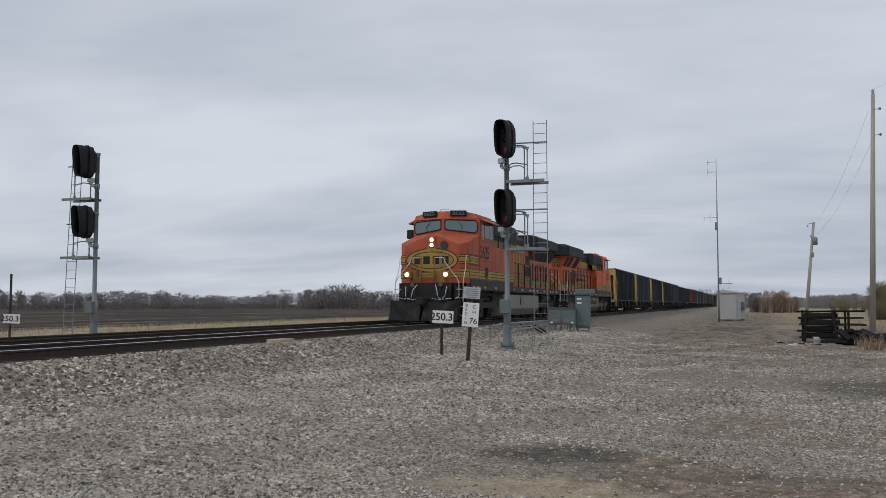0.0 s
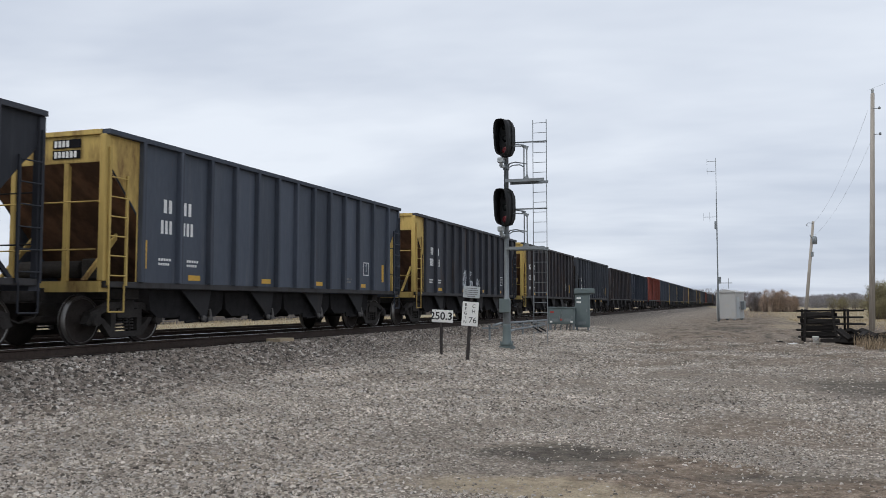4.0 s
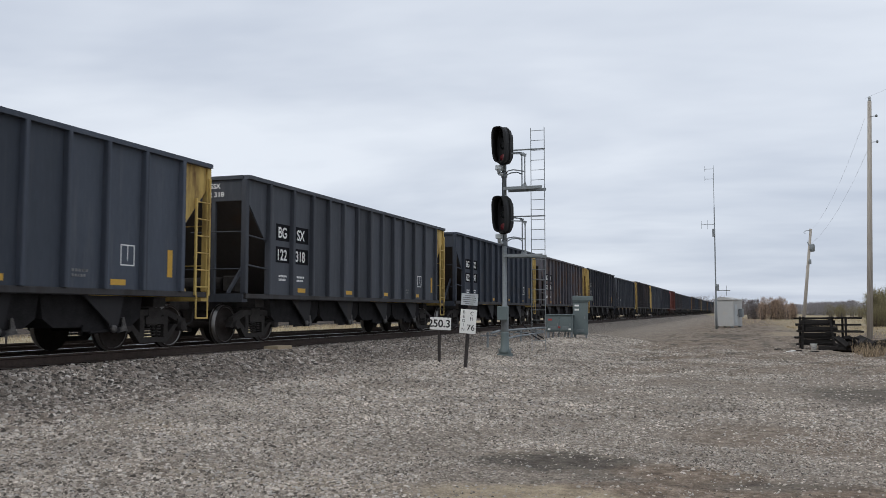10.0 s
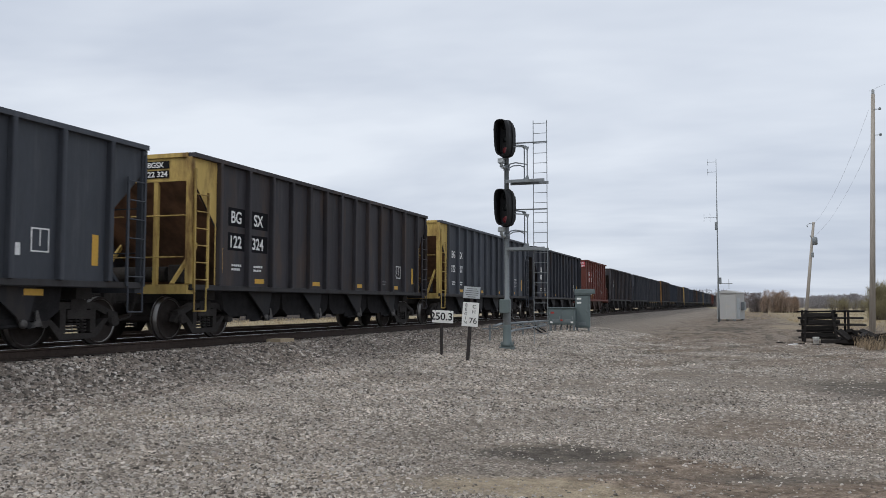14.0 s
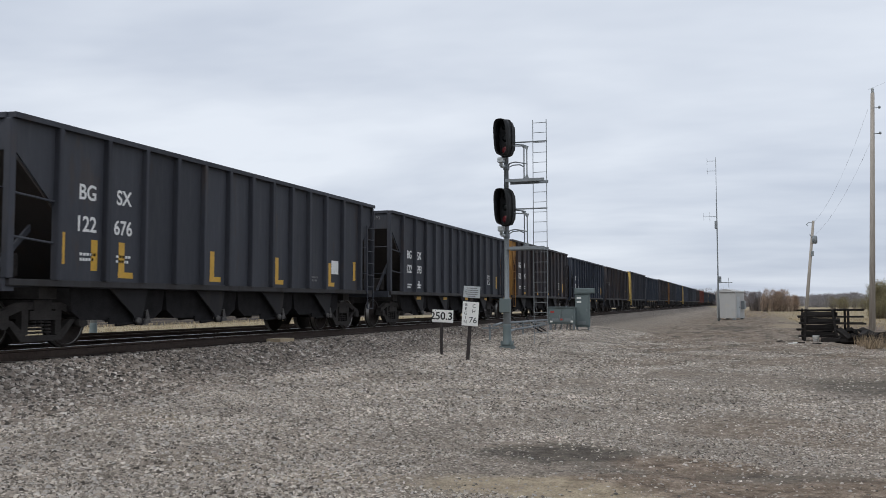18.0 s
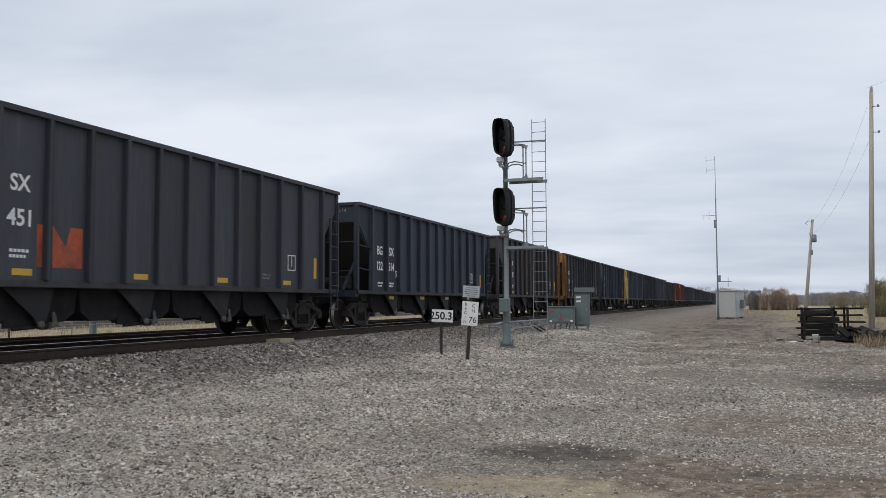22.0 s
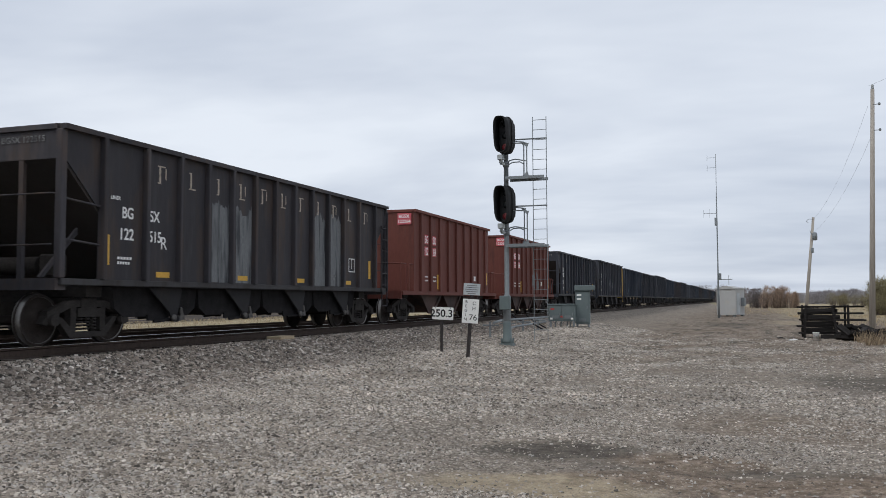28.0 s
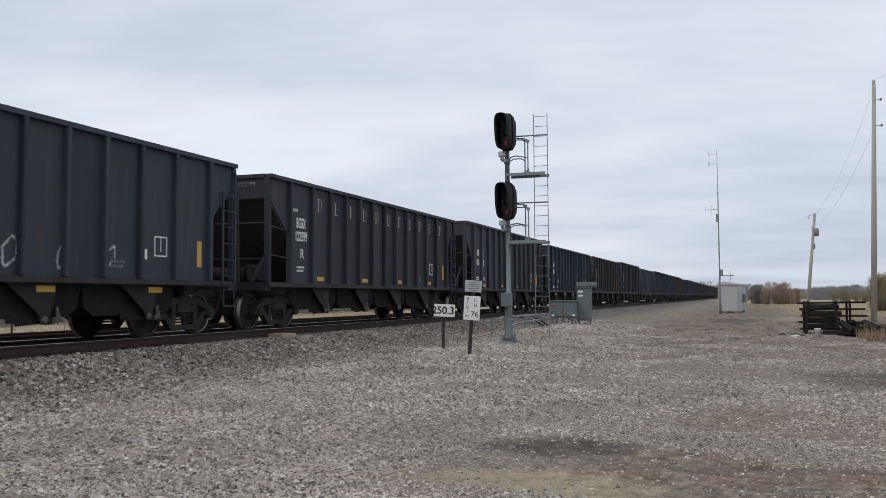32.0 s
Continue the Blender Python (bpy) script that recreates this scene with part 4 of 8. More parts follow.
def blob(bm, rng, y0, y1, z0, z1, n):
    """A bubbly sprayed shape made of overlapping ovals, each a hair above the last."""
    for k in range(n):
        cy, cz = rng.uniform(y0, y1), rng.uniform(z0, z1)
        ry, rz = rng.uniform(0.12, 0.30), rng.uniform(0.10, 0.26)
        pts = [(cy + ry * math.cos(a) * rng.uniform(0.8, 1.15), cz + rz * math.sin(a) * rng.uniform(0.8, 1.15)) for a in
               (2 * math.pi * i / 10 for i in range(10))]
        prism(bm, pts, 1.501, 1.5025 + 0.0004 * k)


GRAFFITI = {}


def squares(bm, mat, label):
    """Each overpainted square as a part of its own."""
    return [("overpaint", mesh_of("overpaint", t, M[mat]), label) for t in islands(bm)]


def wisps(bm, rng, c0, w, z0, z1, n, x=1.515, thin=0.014, thick=0.034):
    """Short curling sprayed strokes that fill a patch between two ribs."""
    for k in range(n):
        y, z = rng.uniform(c0 - w, c0 + w), rng.uniform(z0, z1)
        q, d, pts = rng.uniform(0, 6.283), rng.uniform(-0.9, 0.9), []
        for j in range(5):
            pts.append((min(max(y, c0 - 0.38), c0 + 0.38), z))
            y, z, q = y + 0.06 * math.cos(q), z + 0.06 * math.sin(q), q + d
        stroke(bm, pts, rng.uniform(thin, thick), x)


def art(kind):
    if kind in GRAFFITI:
        return GRAFFITI[kind]
    rng = random.Random(kind)
    out = []
    bm = bmesh.new()
    if kind == "white_bubbles":
        blob(bm, rng, -1.6, 1.2, 1.42, 2.05, 16)
        out.append(("spray_painting", mesh_of("spray_painting", bm, M["spray_white"]), "white bubble-shaped spray painting"))
    elif kind == "white_big":
        # a pale beast sprayed over three sheets: wispy strokes over a thin pale ground
        ground = bmesh.new()
        for c0, w, z0, z1, n in ((-1.42, 0.30, 1.95, 2.50, 70), (-0.48, 0.36, 1.50, 2.45, 120), (0.46, 0.34, 1.45, 2.25, 90)):
            blob(ground, rng, c0 - w + 0.12, c0 + w - 0.12, z0 + 0.1, z1 - 0.1, 14)
            wisps(bm, rng, c0, w, z0, z1, n)
        for c0, h in ((-1.42, 2.58), (-0.48, 2.52), (0.46, 2.34)):
            edge = [(c0 - 0.36, h - 0.5), (c0 - 0.30, h - 0.1), (c0 - 0.12, h), (c0 + 0.04, h - 0.09), (c0 + 0.18, h - 0.01), (c0 + 0.34, h - 0.2), (c0 + 0.37, h - 0.55)]
            stroke(bm, edge, 0.04, 1.516)
        for pts in (((-1.75, 1.34), (-1.35, 1.5), (-1.12, 1.78)), ((0.12, 1.30), (0.10, 1.6)), ((0.70, 1.32), (0.62, 1.7), (0.8, 2.1), (0.78, 2.32)), ((1.08, 1.3), (1.15, 1.5))):
            stroke(bm, pts, 0.07, 1.515)
        out.append(("spray_ground", mesh_of("spray_ground", ground, M["spray_pale"]), "thin pale sprayed ground"))
        out.append(("spray_painting", mesh_of("spray_painting", bm, M["spray_white"]), "large wispy white sprayed figure"))
        bm = bmesh.new()
        for k in range(9):
            stroke(bm, loops(rng, 1.5 + 0.26 * k, 1.5 + 0.42 * (k % 3), 9, 0.26), 0.028)
        out.append(("spray_painting", mesh_of("spray_painting", bm, M["mark_faint"]), "faint grey sprayed lines"))
    elif kind == "cyan_loops":
        for k in range(4):
            stroke(bm, loops(rng, -4.7 + 0.45 * k, 1.95 + 0.1 * (k % 2), 15, 0.75), 0.034)
        out.append(("spray_painting", mesh_of("spray_painting", bm, M["spray_cyan"]), "tangled cyan spray scribble"))
        bm = bmesh.new()
        for k in range(5):
            stroke(bm, loops(rng, -1.6 + 1.15 * k, 1.55, 7, 0.42), 0.045)
        out.append(("spray_painting", mesh_of("spray_painting", bm, M["spray_white"]), "thin pale spray scribbles"))
    elif kind == "orange":
        prism(bm, [(-4.05, 1.4), (-3.0, 1.4), (-3.0, 2.1), (-3.3, 2.1), (-3.4, 1.75), (-3.7, 2.1), (-4.05, 2.1)], 1.502, 1.505)
        out.append(("spray_painting", mesh_of("spray_painting", bm, M["spray_orange"]), "flat orange spray shape"))
    elif kind == "red_rear":
        blob(bm, rng, 3.2, 3.7, 1.4, 2.6, 10)
        blob(bm, rng, 4.5, 5.1, 1.9, 2.4, 8)
        out.append(("spray_painting", mesh_of("spray_painting", bm, M["spray_orange"]), "faded red spray marks"))
    elif kind == "green":
        for c0, z1, n in ((-2.45, 2.05, 40), (-1.45, 2.0, 36), (0.40, 1.75, 24), (1.42, 1.8, 28)):
            wisps(bm, rng, c0, 0.25, 1.40, z1, n, 1.504, 0.02, 0.05)
        out.append(("spray_painting", mesh_of("spray_painting", bm, M["spray_green"]), "faint green spray scribbles"))
    elif kind == "chalk":
        for k in range(4):
            stroke(bm, loops(rng, -2.5 + 1.6 * k, 1.55, 9, 0.26), 0.03)
        out.append(("spray_painting", mesh_of("spray_painting", bm, M["mark_faint"]), "thin chalky scribbles"))
    elif kind == "pale_panels":
        for k in (3, 4, 8, 9):
            y0, y1, top = RIBS[k] + 0.07, RIBS[k + 1] - 0.07, 3.0
            pts = [(y0, 1.19), (y1, 1.19)]
            for j in range(27):
                top = min(max(top + rng.uniform(-0.10, 0.10), 2.75), 3.22)
                pts.append((y1 + (y0 - y1) * j / 26, top))
            prism(bm, pts, 1.502, 1.504)
        out += squares(bm, "patch_pale", "streaky pale overpainted panel")
    elif kind == "dark_patches":
        for k in range(2, 11):
            z = 1.75 + 0.25 * (k % 3)
            box(bm, 1.502, 1.504, RIBS[k] + 0.1, RIBS[k + 1] - 0.1, 1.62, z + 0.2)
        out += squares(bm, "patch_dark", "darker overpainted square")
    elif kind == "info_panel":
        box(bm, 1.502, 1.5045, RIBS[1] + 0.16, RIBS[2] - 0.22, 1.30, 1.88)
        out.append(("info_panel", mesh_of("info_panel", bm, M["panel_red"]), "dull red data panel"))
        bm = bmesh.new()
        for z in (1.50, 1.68):
            line_bars(bm, 1.5046, RIBS[1] + 0.22, z, 0.58, 0.075, 0.002)
        out.append(("data_lines", mesh_of("data_lines", bm, M["mark_white"]), ""))
        bm = bmesh.new()
        for k in range(3, 11):
            box(bm, 1.502, 1.504, RIBS[k] + 0.1, RIBS[k + 1] - 0.1, 1.62, 1.95 + 0.22 * (k % 3))
        out += squares(bm, "patch_dark", "darker overpainted square")
    elif kind == "plates":
        for k in (1, 2):
            b2 = bmesh.new()
            box(b2, 1.4998, 1.5040, (-5.72, -4.72)[k - 1], (-5.03, -4.00)[k - 1], 2.53, 2.95)
            out.append(("marking_plate", mesh_of("marking_plate", b2, M["mark_plate"]), "black patch behind the marks"))
            b2 = bmesh.new()
            box(b2, 1.4998, 1.5040, (-5.72, -4.72)[k - 1], (-5.03, -4.00)[k - 1], 1.98, 2.38)
            out.append(("marking_plate", mesh_of("marking_plate", b2, M["mark_plate"]), "black patch behind the marks"))
        bm.free()
    elif kind == "red_patches":
        for k in range(11):
            if k % 4 != 3:
                box(bm, 1.502, 1.504, RIBS[k] + 0.1, RIBS[k + 1] - 0.1, 1.95, 2.2 + 0.2 * (k % 2))
        out += squares(bm, "car_oxide", "darker red overpainted square")
    elif kind == "streaks":
        for k in range(5):
            y = -0.8 + 0.9 * k
            pts = [(y, 1.7)]
            for j in range(1, 6):
                pts.append((y + 0.16 * j * rng.choice((-1, 1)), 1.7 + 0.34 * j))
            stroke(bm, pts, 0.026)
        out.append(("spray_painting", mesh_of("spray_painting", bm, M["spray_white"]), "jagged pale spray lines"))
    elif kind == "grey_cloud":
        blob(bm, rng, 0.2, 2.3, 1.5, 2.2, 26)
        out.append(("spray_painting", mesh_of("spray_painting", bm, M["patch_pale"]), "grey cloudy overpaint"))
    GRAFFITI[kind] = out
    return out


def hopper_wagon(y0, body="car_black", front=None, rear=None, style="std", arts=(), label="", number="", stripes=True):
    low = 0.13 if style in ("old", "r") else 0.0
    ell = style == "ell"
    if ell:
        low, style = 0.13, "std"
    if style == "r_tall":
        style = "r"
    g, sm = car_meshes(low), small_marks()
    car = thing("hopper_wagon", pose(TRACK_X, y0, RAIL_Z), label, "railway wagon", "hopper wagons of the train")
    mat = M[body]
    for turn in (0.0, math.pi):
        put("side_sheet", painted(g["side_sheet"], mat), car, rz=turn)
        put("top_chord", painted(g["top_chord"], mat), car, rz=turn)
        put("side_sill", g["side_sill"], car, rz=turn, label="dark grey side sill")
    for y in (-2.72, 0, 2.72):
        put("hopper_ridge", painted(g["hopper_ridge"], mat), car, (0, y, 0))
    for y in RIBS:
        put("rib", painted(g["rib"], mat), car, (0, y, 0))
        put("rib", painted(g["rib"], mat), car, (0, y, 0), rz=math.pi)
    for turn, paint in ((0.0, front), (math.pi, rear)):
        pm = M[paint] if paint else mat
        put("slope_sheet", painted(g["slope_sheet"], M["slope_brown"] if paint else M["slope_dark"]), car, rz=turn)
        put("end_frame", painted(g["end_frame"], pm), car, rz=turn, label="yellow-painted end frame" if paint else "")
        put("grab_iron", painted(g["grab_iron"], pm), car, rz=turn)
        if (low or not paint) and turn == 0:
            put("side_rail", painted(g["side_rail"], pm), car)
        else:
            put("ladder", painted(g["ladder"], pm), car, rz=turn)
        lad = put("ladder", painted(g["ladder"], pm), car, rz=turn)
        lad.scale = (-1, 1, 1)
        put("coupler", g["coupler"], car, rz=turn)
        if paint:
            # the last stretch of the side is in the end's colour too
            put("side_panel", end_panel(paint, turn > 1), car)
    put("brake_gear", g["brake_gear"], car)
    for y in (-4.08, -1.36, 1.36, 4.08):
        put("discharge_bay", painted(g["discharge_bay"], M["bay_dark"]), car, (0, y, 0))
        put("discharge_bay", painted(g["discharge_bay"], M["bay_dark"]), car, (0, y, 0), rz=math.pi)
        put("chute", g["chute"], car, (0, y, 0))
        put("gate_crank", g["gate_crank"], car, (0, y, 0), label="worn pale gate crank")
        put("gate_pivot", g["gate_pivot"], car, (0, y, 0))
    put("centre_sill", g["centre_sill"], car)
    for y in (-5.95, 5.95):
        add_truck(car, y)
    marks(car, style, number, low, front)
    for y in (-5.5,) if style == "old" else (-5.36, -4.42):
        tagged(put("data_lines", sm["data_white"], car, (0, y, 0.10 if style == "old" else -0.06 if style == "r" else 0.16)), kind="stuff")
    if style in ("old", "r"):
        o = put("letter", letter_r(), car, (1.504, *{"515": (-4.34, 1.92), "693": (-4.42, 1.42)}.get(number, (-5.42, 1.93) if style == "old" else (-3.98, 1.72))), "white letter")
        o.rotation_euler = (math.pi / 2, 0, math.pi / 2)
    if style == "old":
        tagged(put("old_lettering", old_name(), car, (0, 0, -low), label="faded cream spaced letters"), kind="stuff")
    if front:
        put("end_plate", sm["end_plate"], car)
    for y in (-4.35, -1.4, 1.4, 4.3):
        put("reflector", sm["reflector"], car, (-0.151, y + 0.30, -0.34) if style == "r" else (0, y, 0))
    for y in ((-6.0, 5.85) if stripes else (5.85,)):
        put("reflector_stripe", sm["stripe"], car, (0, y, 0))
    if ell:
        for y in (-5.2, -4.47, -1.52, 1.28):
            put("reflector_stripe", sm["stripe"], car, (0, y, -0.09))
    if ell:
        put("white_tag", sm["plate"], car, (0, 4.55, 0), "white printed plate")
        put("reflector_stripe", sm["stripe"], car, (0, 4.22, -0.1))
    else:
        put("service_stencil", sm["stencil"], car, (0, 4.55, 0))
    tagged(put("data_lines", sm["data"], car, (0, 3.3, 0)), kind="stuff")
    if style == "r":
        put("white_tag", sm["tag"], car, (0, 4.0, 0), "white paper tag")
    for a in arts:
        for nm, me, lb in art(a):
            put(nm, me, car, label=lb)
    return car


@functools.cache
def end_panel(paint, rear=False):
    s = 1 if rear else -1
    bm = bmesh.new()
    pts = [(6.17, 1.17), (6.25, 1.17), (6.25, 2.5), (7.14, 3.45), (7.14, 3.858), (6.17, 3.858)]
    prism(bm, [(s * a, b) for a, b in pts], 1.5, 1.506)
    return mesh_of("side_panel", bm, M[paint])


# ---- shorter red wagon with end platforms ----
RHL, RCOUP = 4.72, 6.525


@functools.cache
def red_meshes():
    g = {}
    bm = bmesh.new()
    for a, b in ((1.47, 1.50), (-1.50, -1.47)):
        box(bm, a, b, -RHL, RHL, 1.1, 3.9)
    for s in (-1, 1):
        box(bm, -1.469, 1.469, s * (RHL - 0.015) - 0.015, s * (RHL - 0.015) + 0.015, 1.1, 3.9)
        box(bm, s * 1.53 - 0.07, s * 1.53 + 0.07, -RHL - 0.03, RHL + 0.03, 3.901, 3.99)
        box(bm, -1.46, 1.46, s * RHL - 0.05, s * RHL + 0.05, 3.901, 3.99)
        box(bm, s * 1.50 - 0.06, s * 1.50 + 0.06, -RCOUP + 0.65, RCOUP - 0.65, 0.98, 1.099)
    for k in range(9):
        y = -4.1 + 1.02 * k
        prism(bm, [(y - 0.06, 1.12), (y + 0.06, 1.12), (y + 0.05, 3.88), (y - 0.05, 3.88)], -1.58, -1.501)
    g["body"] = [mesh_of("body_panel", q, M["car_oxide"]) for q in islands(bm)]
    bm = bmesh.new()
    prism(bm, [(-0.055, 1.12), (0.055, 1.12), (0.045, 3.88), (-0.045, 3.88)], 1.501, 1.585)
    g["rib"] = mesh_of("rib", bm, M["car_oxide"])
    # platform with railings
    bm = bmesh.new()
    box(bm, -1.5, 1.5, -5.9, -RHL - 0.032, 1.05, 1.12)
    box(bm, -1.5, 1.5, -5.92, -5.84, 0.85, 1.05)
    g["end_platform"] = mesh_of("end_platform", bm, M["car_oxide"])
    g["railing"] = []
    runs = [[(-1.45, -5.86, 2.05), (-0.3, -5.86, 2.05), (-0.3, -5.86, 1.12)], [(1.45, -5.86, 2.05), (0.3, -5.86, 2.05), (0.3, -5.86, 1.12)]]
    for x in (1.45, -1.45):
        runs += [[(x, -5.86, 1.12), (x, -5.86, 2.05), (x, -5.35, 2.05), (x, -5.35, 1.12)], [(x, -5.05, 1.12), (x, -5.05, 2.05), (x, -4.74, 2.05)]]
    for run in runs:
        bm = bmesh.new()
        pipe(bm, run, 0.025, 6)
        g["railing"].append(mesh_of("railing", bm, M["car_oxide"]))
    bm = bmesh.new()
    for k in range(6):
        tube(bm, (-1.2, -RHL - 0.07, 1.5 + 0.4 * k), (-0.75, -RHL - 0.07, 1.5 + 0.4 * k), 0.014, 6)
    for x in (-1.2, -0.75):
        box(bm, x - 0.02, x + 0.02, -RHL - 0.09, -RHL - 0.034, 1.3, 3.7)
    g["ladder"] = mesh_of("ladder", bm, M["car_oxide"])
    bm = bmesh.new()
    prism(bm, [(-1.2, 1.09), (1.2, 1.09), (0.32, 0.34), (-0.32, 0.34)], -1.3, 1.3)
    for s in (-1, 1):
        prism(bm, [(-1.2, 1.02), (-1.08, 1.02), (-0.1, 0.3), (-0.3, 0.3)], s * 1.34 - 0.03, s * 1.34 + 0.03)
        prism(bm, [(1.2, 1.02), (1.08, 1.02), (0.1, 0.3), (0.3, 0.3)], s * 1.34 - 0.03, s * 1.34 + 0.03)
        tube(bm, (s * 1.36, 0, 0.42), (s * 1.44, 0, 0.42), 0.07, 8)
    g["discharge_bay"] = mesh_of("discharge_bay", bm, M["bay_red"])
    bm = bmesh.new()
    box(bm, -0.26, 0.26, -5.95, 5.95, 0.78, 1.04)
    for s in (-1, 1):
        box(bm, -1.2, 1.2, s * 4.75 - 0.2, s * 4.75 + 0.2, 0.86, 1.04)
    g["centre_sill"] = mesh_of("centre_sill", bm, M["under"])
    bm = bmesh.new()
    for y in (-3.63, -2.78):
        for z in (2.83, 2.40):
            box(bm, 1.502, 1.504, y, y + 0.40, z, z + 0.34)
    box(bm, 0.90, 1.42, -RHL - 0.038, -RHL - 0.034, 3.46, 3.86)
    g["panel"] = mesh_of("marking_panel", bm, M["mark_pink"])
    bm = bmesh.new()
    for y, w in ((-3.6, 0.34), (-2.7, 0.34)):
        line_bars(bm, 1.502, y, 1.62, w)
        line_bars(bm, 1.502, y, 1.48, w)
    g["lettering"] = mesh_of("lettering", bm, M["mark_white"])
    return g


def red_wagon(y0, number, arts=(), label=""):
    g, r, sm = car_meshes(), red_meshes(), small_marks()
    car = thing("covered_end_wagon", pose(TRACK_X, y0, RAIL_Z), label, "railway wagon", "hopper wagons of the train")
    for me in r["body"]:
        put("body_panel", me, car)
    for k in range(9):
        put("rib", r["rib"], car, (0, -4.1 + 1.02 * k, 0))
    for turn in (0.0, math.pi):
        put("end_platform", r["end_platform"], car, rz=turn)
        for me in r["railing"]:
            put("railing", me, car, rz=turn)
        put("ladder", r["ladder"], car, rz=turn)
        c = put("coupler", g["coupler"], car, (0, (HL + 0.75 - RCOUP) * (1 if turn == 0 else -1), 0), rz=turn)
    for y in (-2.5, 0, 2.5):
        put("discharge_bay", r["discharge_bay"], car, (0, y, 0))
    put("centre_sill", r["centre_sill"], car)
    for y in (-4.75, 4.75):
        add_truck(car, y)
    put("marking_panel", r["panel"], car, label="rosy red marking panels")
    tagged(put("data_lines", r["lettering"], car, label="white stencilled lines"), kind="stuff")
    for word, y, z in (("BG", -3.60, 2.86), ("SX", -2.75, 2.86), ("122", -3.60, 2.43), (number, -2.75, 2.43)):
        put("letters" if z > 2.6 else "figures", side_word(word, 0.28, 0.34), car, (0.003, y, z), "white on rosy red")
    put("end_letters", end_word("BGSX", 0.12, 0.40, -RHL - 0.041), car, (0.95, 0, 3.69))
    put("end_figures", end_word("122" + number, 0.12, 0.46, -RHL - 0.041), car, (0.93, 0, 3.51))
    for y in (4.45,):
        put("reflector_stripe", sm["stripe"], car, (0, y, 0))
    put("reflector_stripe", sm["stripe"], car, (0, -2.2, -0.25))
    put("white_tag", sm["tag"], car, (0, 2.6, 0.05), "white paper tag")
    for a in arts:
        for nm, me, lb in art(a):
            put(nm, me, car, label=lb)
    return car

# ---- diesel locomotives ----
M["orange"] = car_paint("orange_paint", (0.60, 0.140, 0.068), (0.42, 0.120, 0.07), at=0.64, vary=0.12)
M["orange_old"] = car_paint("weathered_orange_paint", (0.48, 0.118, 0.063), (0.27, 0.095, 0.062), at=0.58, vary=0.16)
M["mark_brown"] = car_paint("faded_dark_brown_mark", (0.060, 0.044, 0.038), (0.10, 0.06, 0.045), at=0.62)
M["loco_black"] = car_paint("sooty_black_paint", (0.030, 0.031, 0.033), (0.05, 0.048, 0.045), at=0.6)
M["loco_sill"] = car_paint("dark_grey_sill_paint", (0.046, 0.046, 0.048), (0.09, 0.08, 0.07), at=0.62)
M["loco_yellow"] = car_paint("dirty_yellow_stripe_paint", (0.37, 0.24, 0.062), (0.24, 0.16, 0.075), at=0.56, vary=0.14)
M["loco_pale"] = car_paint("worn_olive-grey_primer", (0.34, 0.33, 0.25), (0.5, 0.38, 0.12), at=0.60)
M["plough"] = car_paint("scraped_dark_plough_paint", (0.015, 0.0145, 0.0145), (0.042, 0.036, 0.032), at=0.60)
M["under_dark"] = material("grimy_dark_bogie_frame", (0.038, 0.034, 0.031), 0.8, vary=0.4, scale=4, stain=(0.085, 0.072, 0.06), stain_at=0.6, bump=0.25)
M["tank_grey"] = car_paint("dust-grey_tank_paint", (0.27, 0.26, 0.245), (0.19, 0.17, 0.15), at=0.62, vary=0.12)
M["soot_orange"] = car_paint("sooty_orange_paint", (0.20, 0.066, 0.045), (0.06, 0.045, 0.04), at=0.50)
M["tank_tan"] = car_paint("dust-tan_tank_paint", (0.19, 0.158, 0.118), (0.12, 0.095, 0.07), at=0.55)
M["rail_white"] = material("white_handrail_paint", (0.62, 0.60, 0.56), 0.5, vary=0.12, scale=9, bump=0.03)
M["glass"] = material("dark_cab_glass", (0.018, 0.026, 0.030), 0.10, vary=0.15, scale=2, bump=0, spec=0.45)
# part of the windshields' sky reflection is put into their base colour
M["shield"] = material("windshield_glass_sky_tint", (0.10, 0.16, 0.17), 0.05, vary=0.1, scale=1, bump=0, spec=1.0)
M["headlight"] = glow("warm_headlight", (1.0, 0.80, 0.48), 1.9)
M["grille"] = material("black_mesh_grille", (0.012, 0.012, 0.012), 0.7, vary=0.4, scale=30, fine=120, bump=0.5)


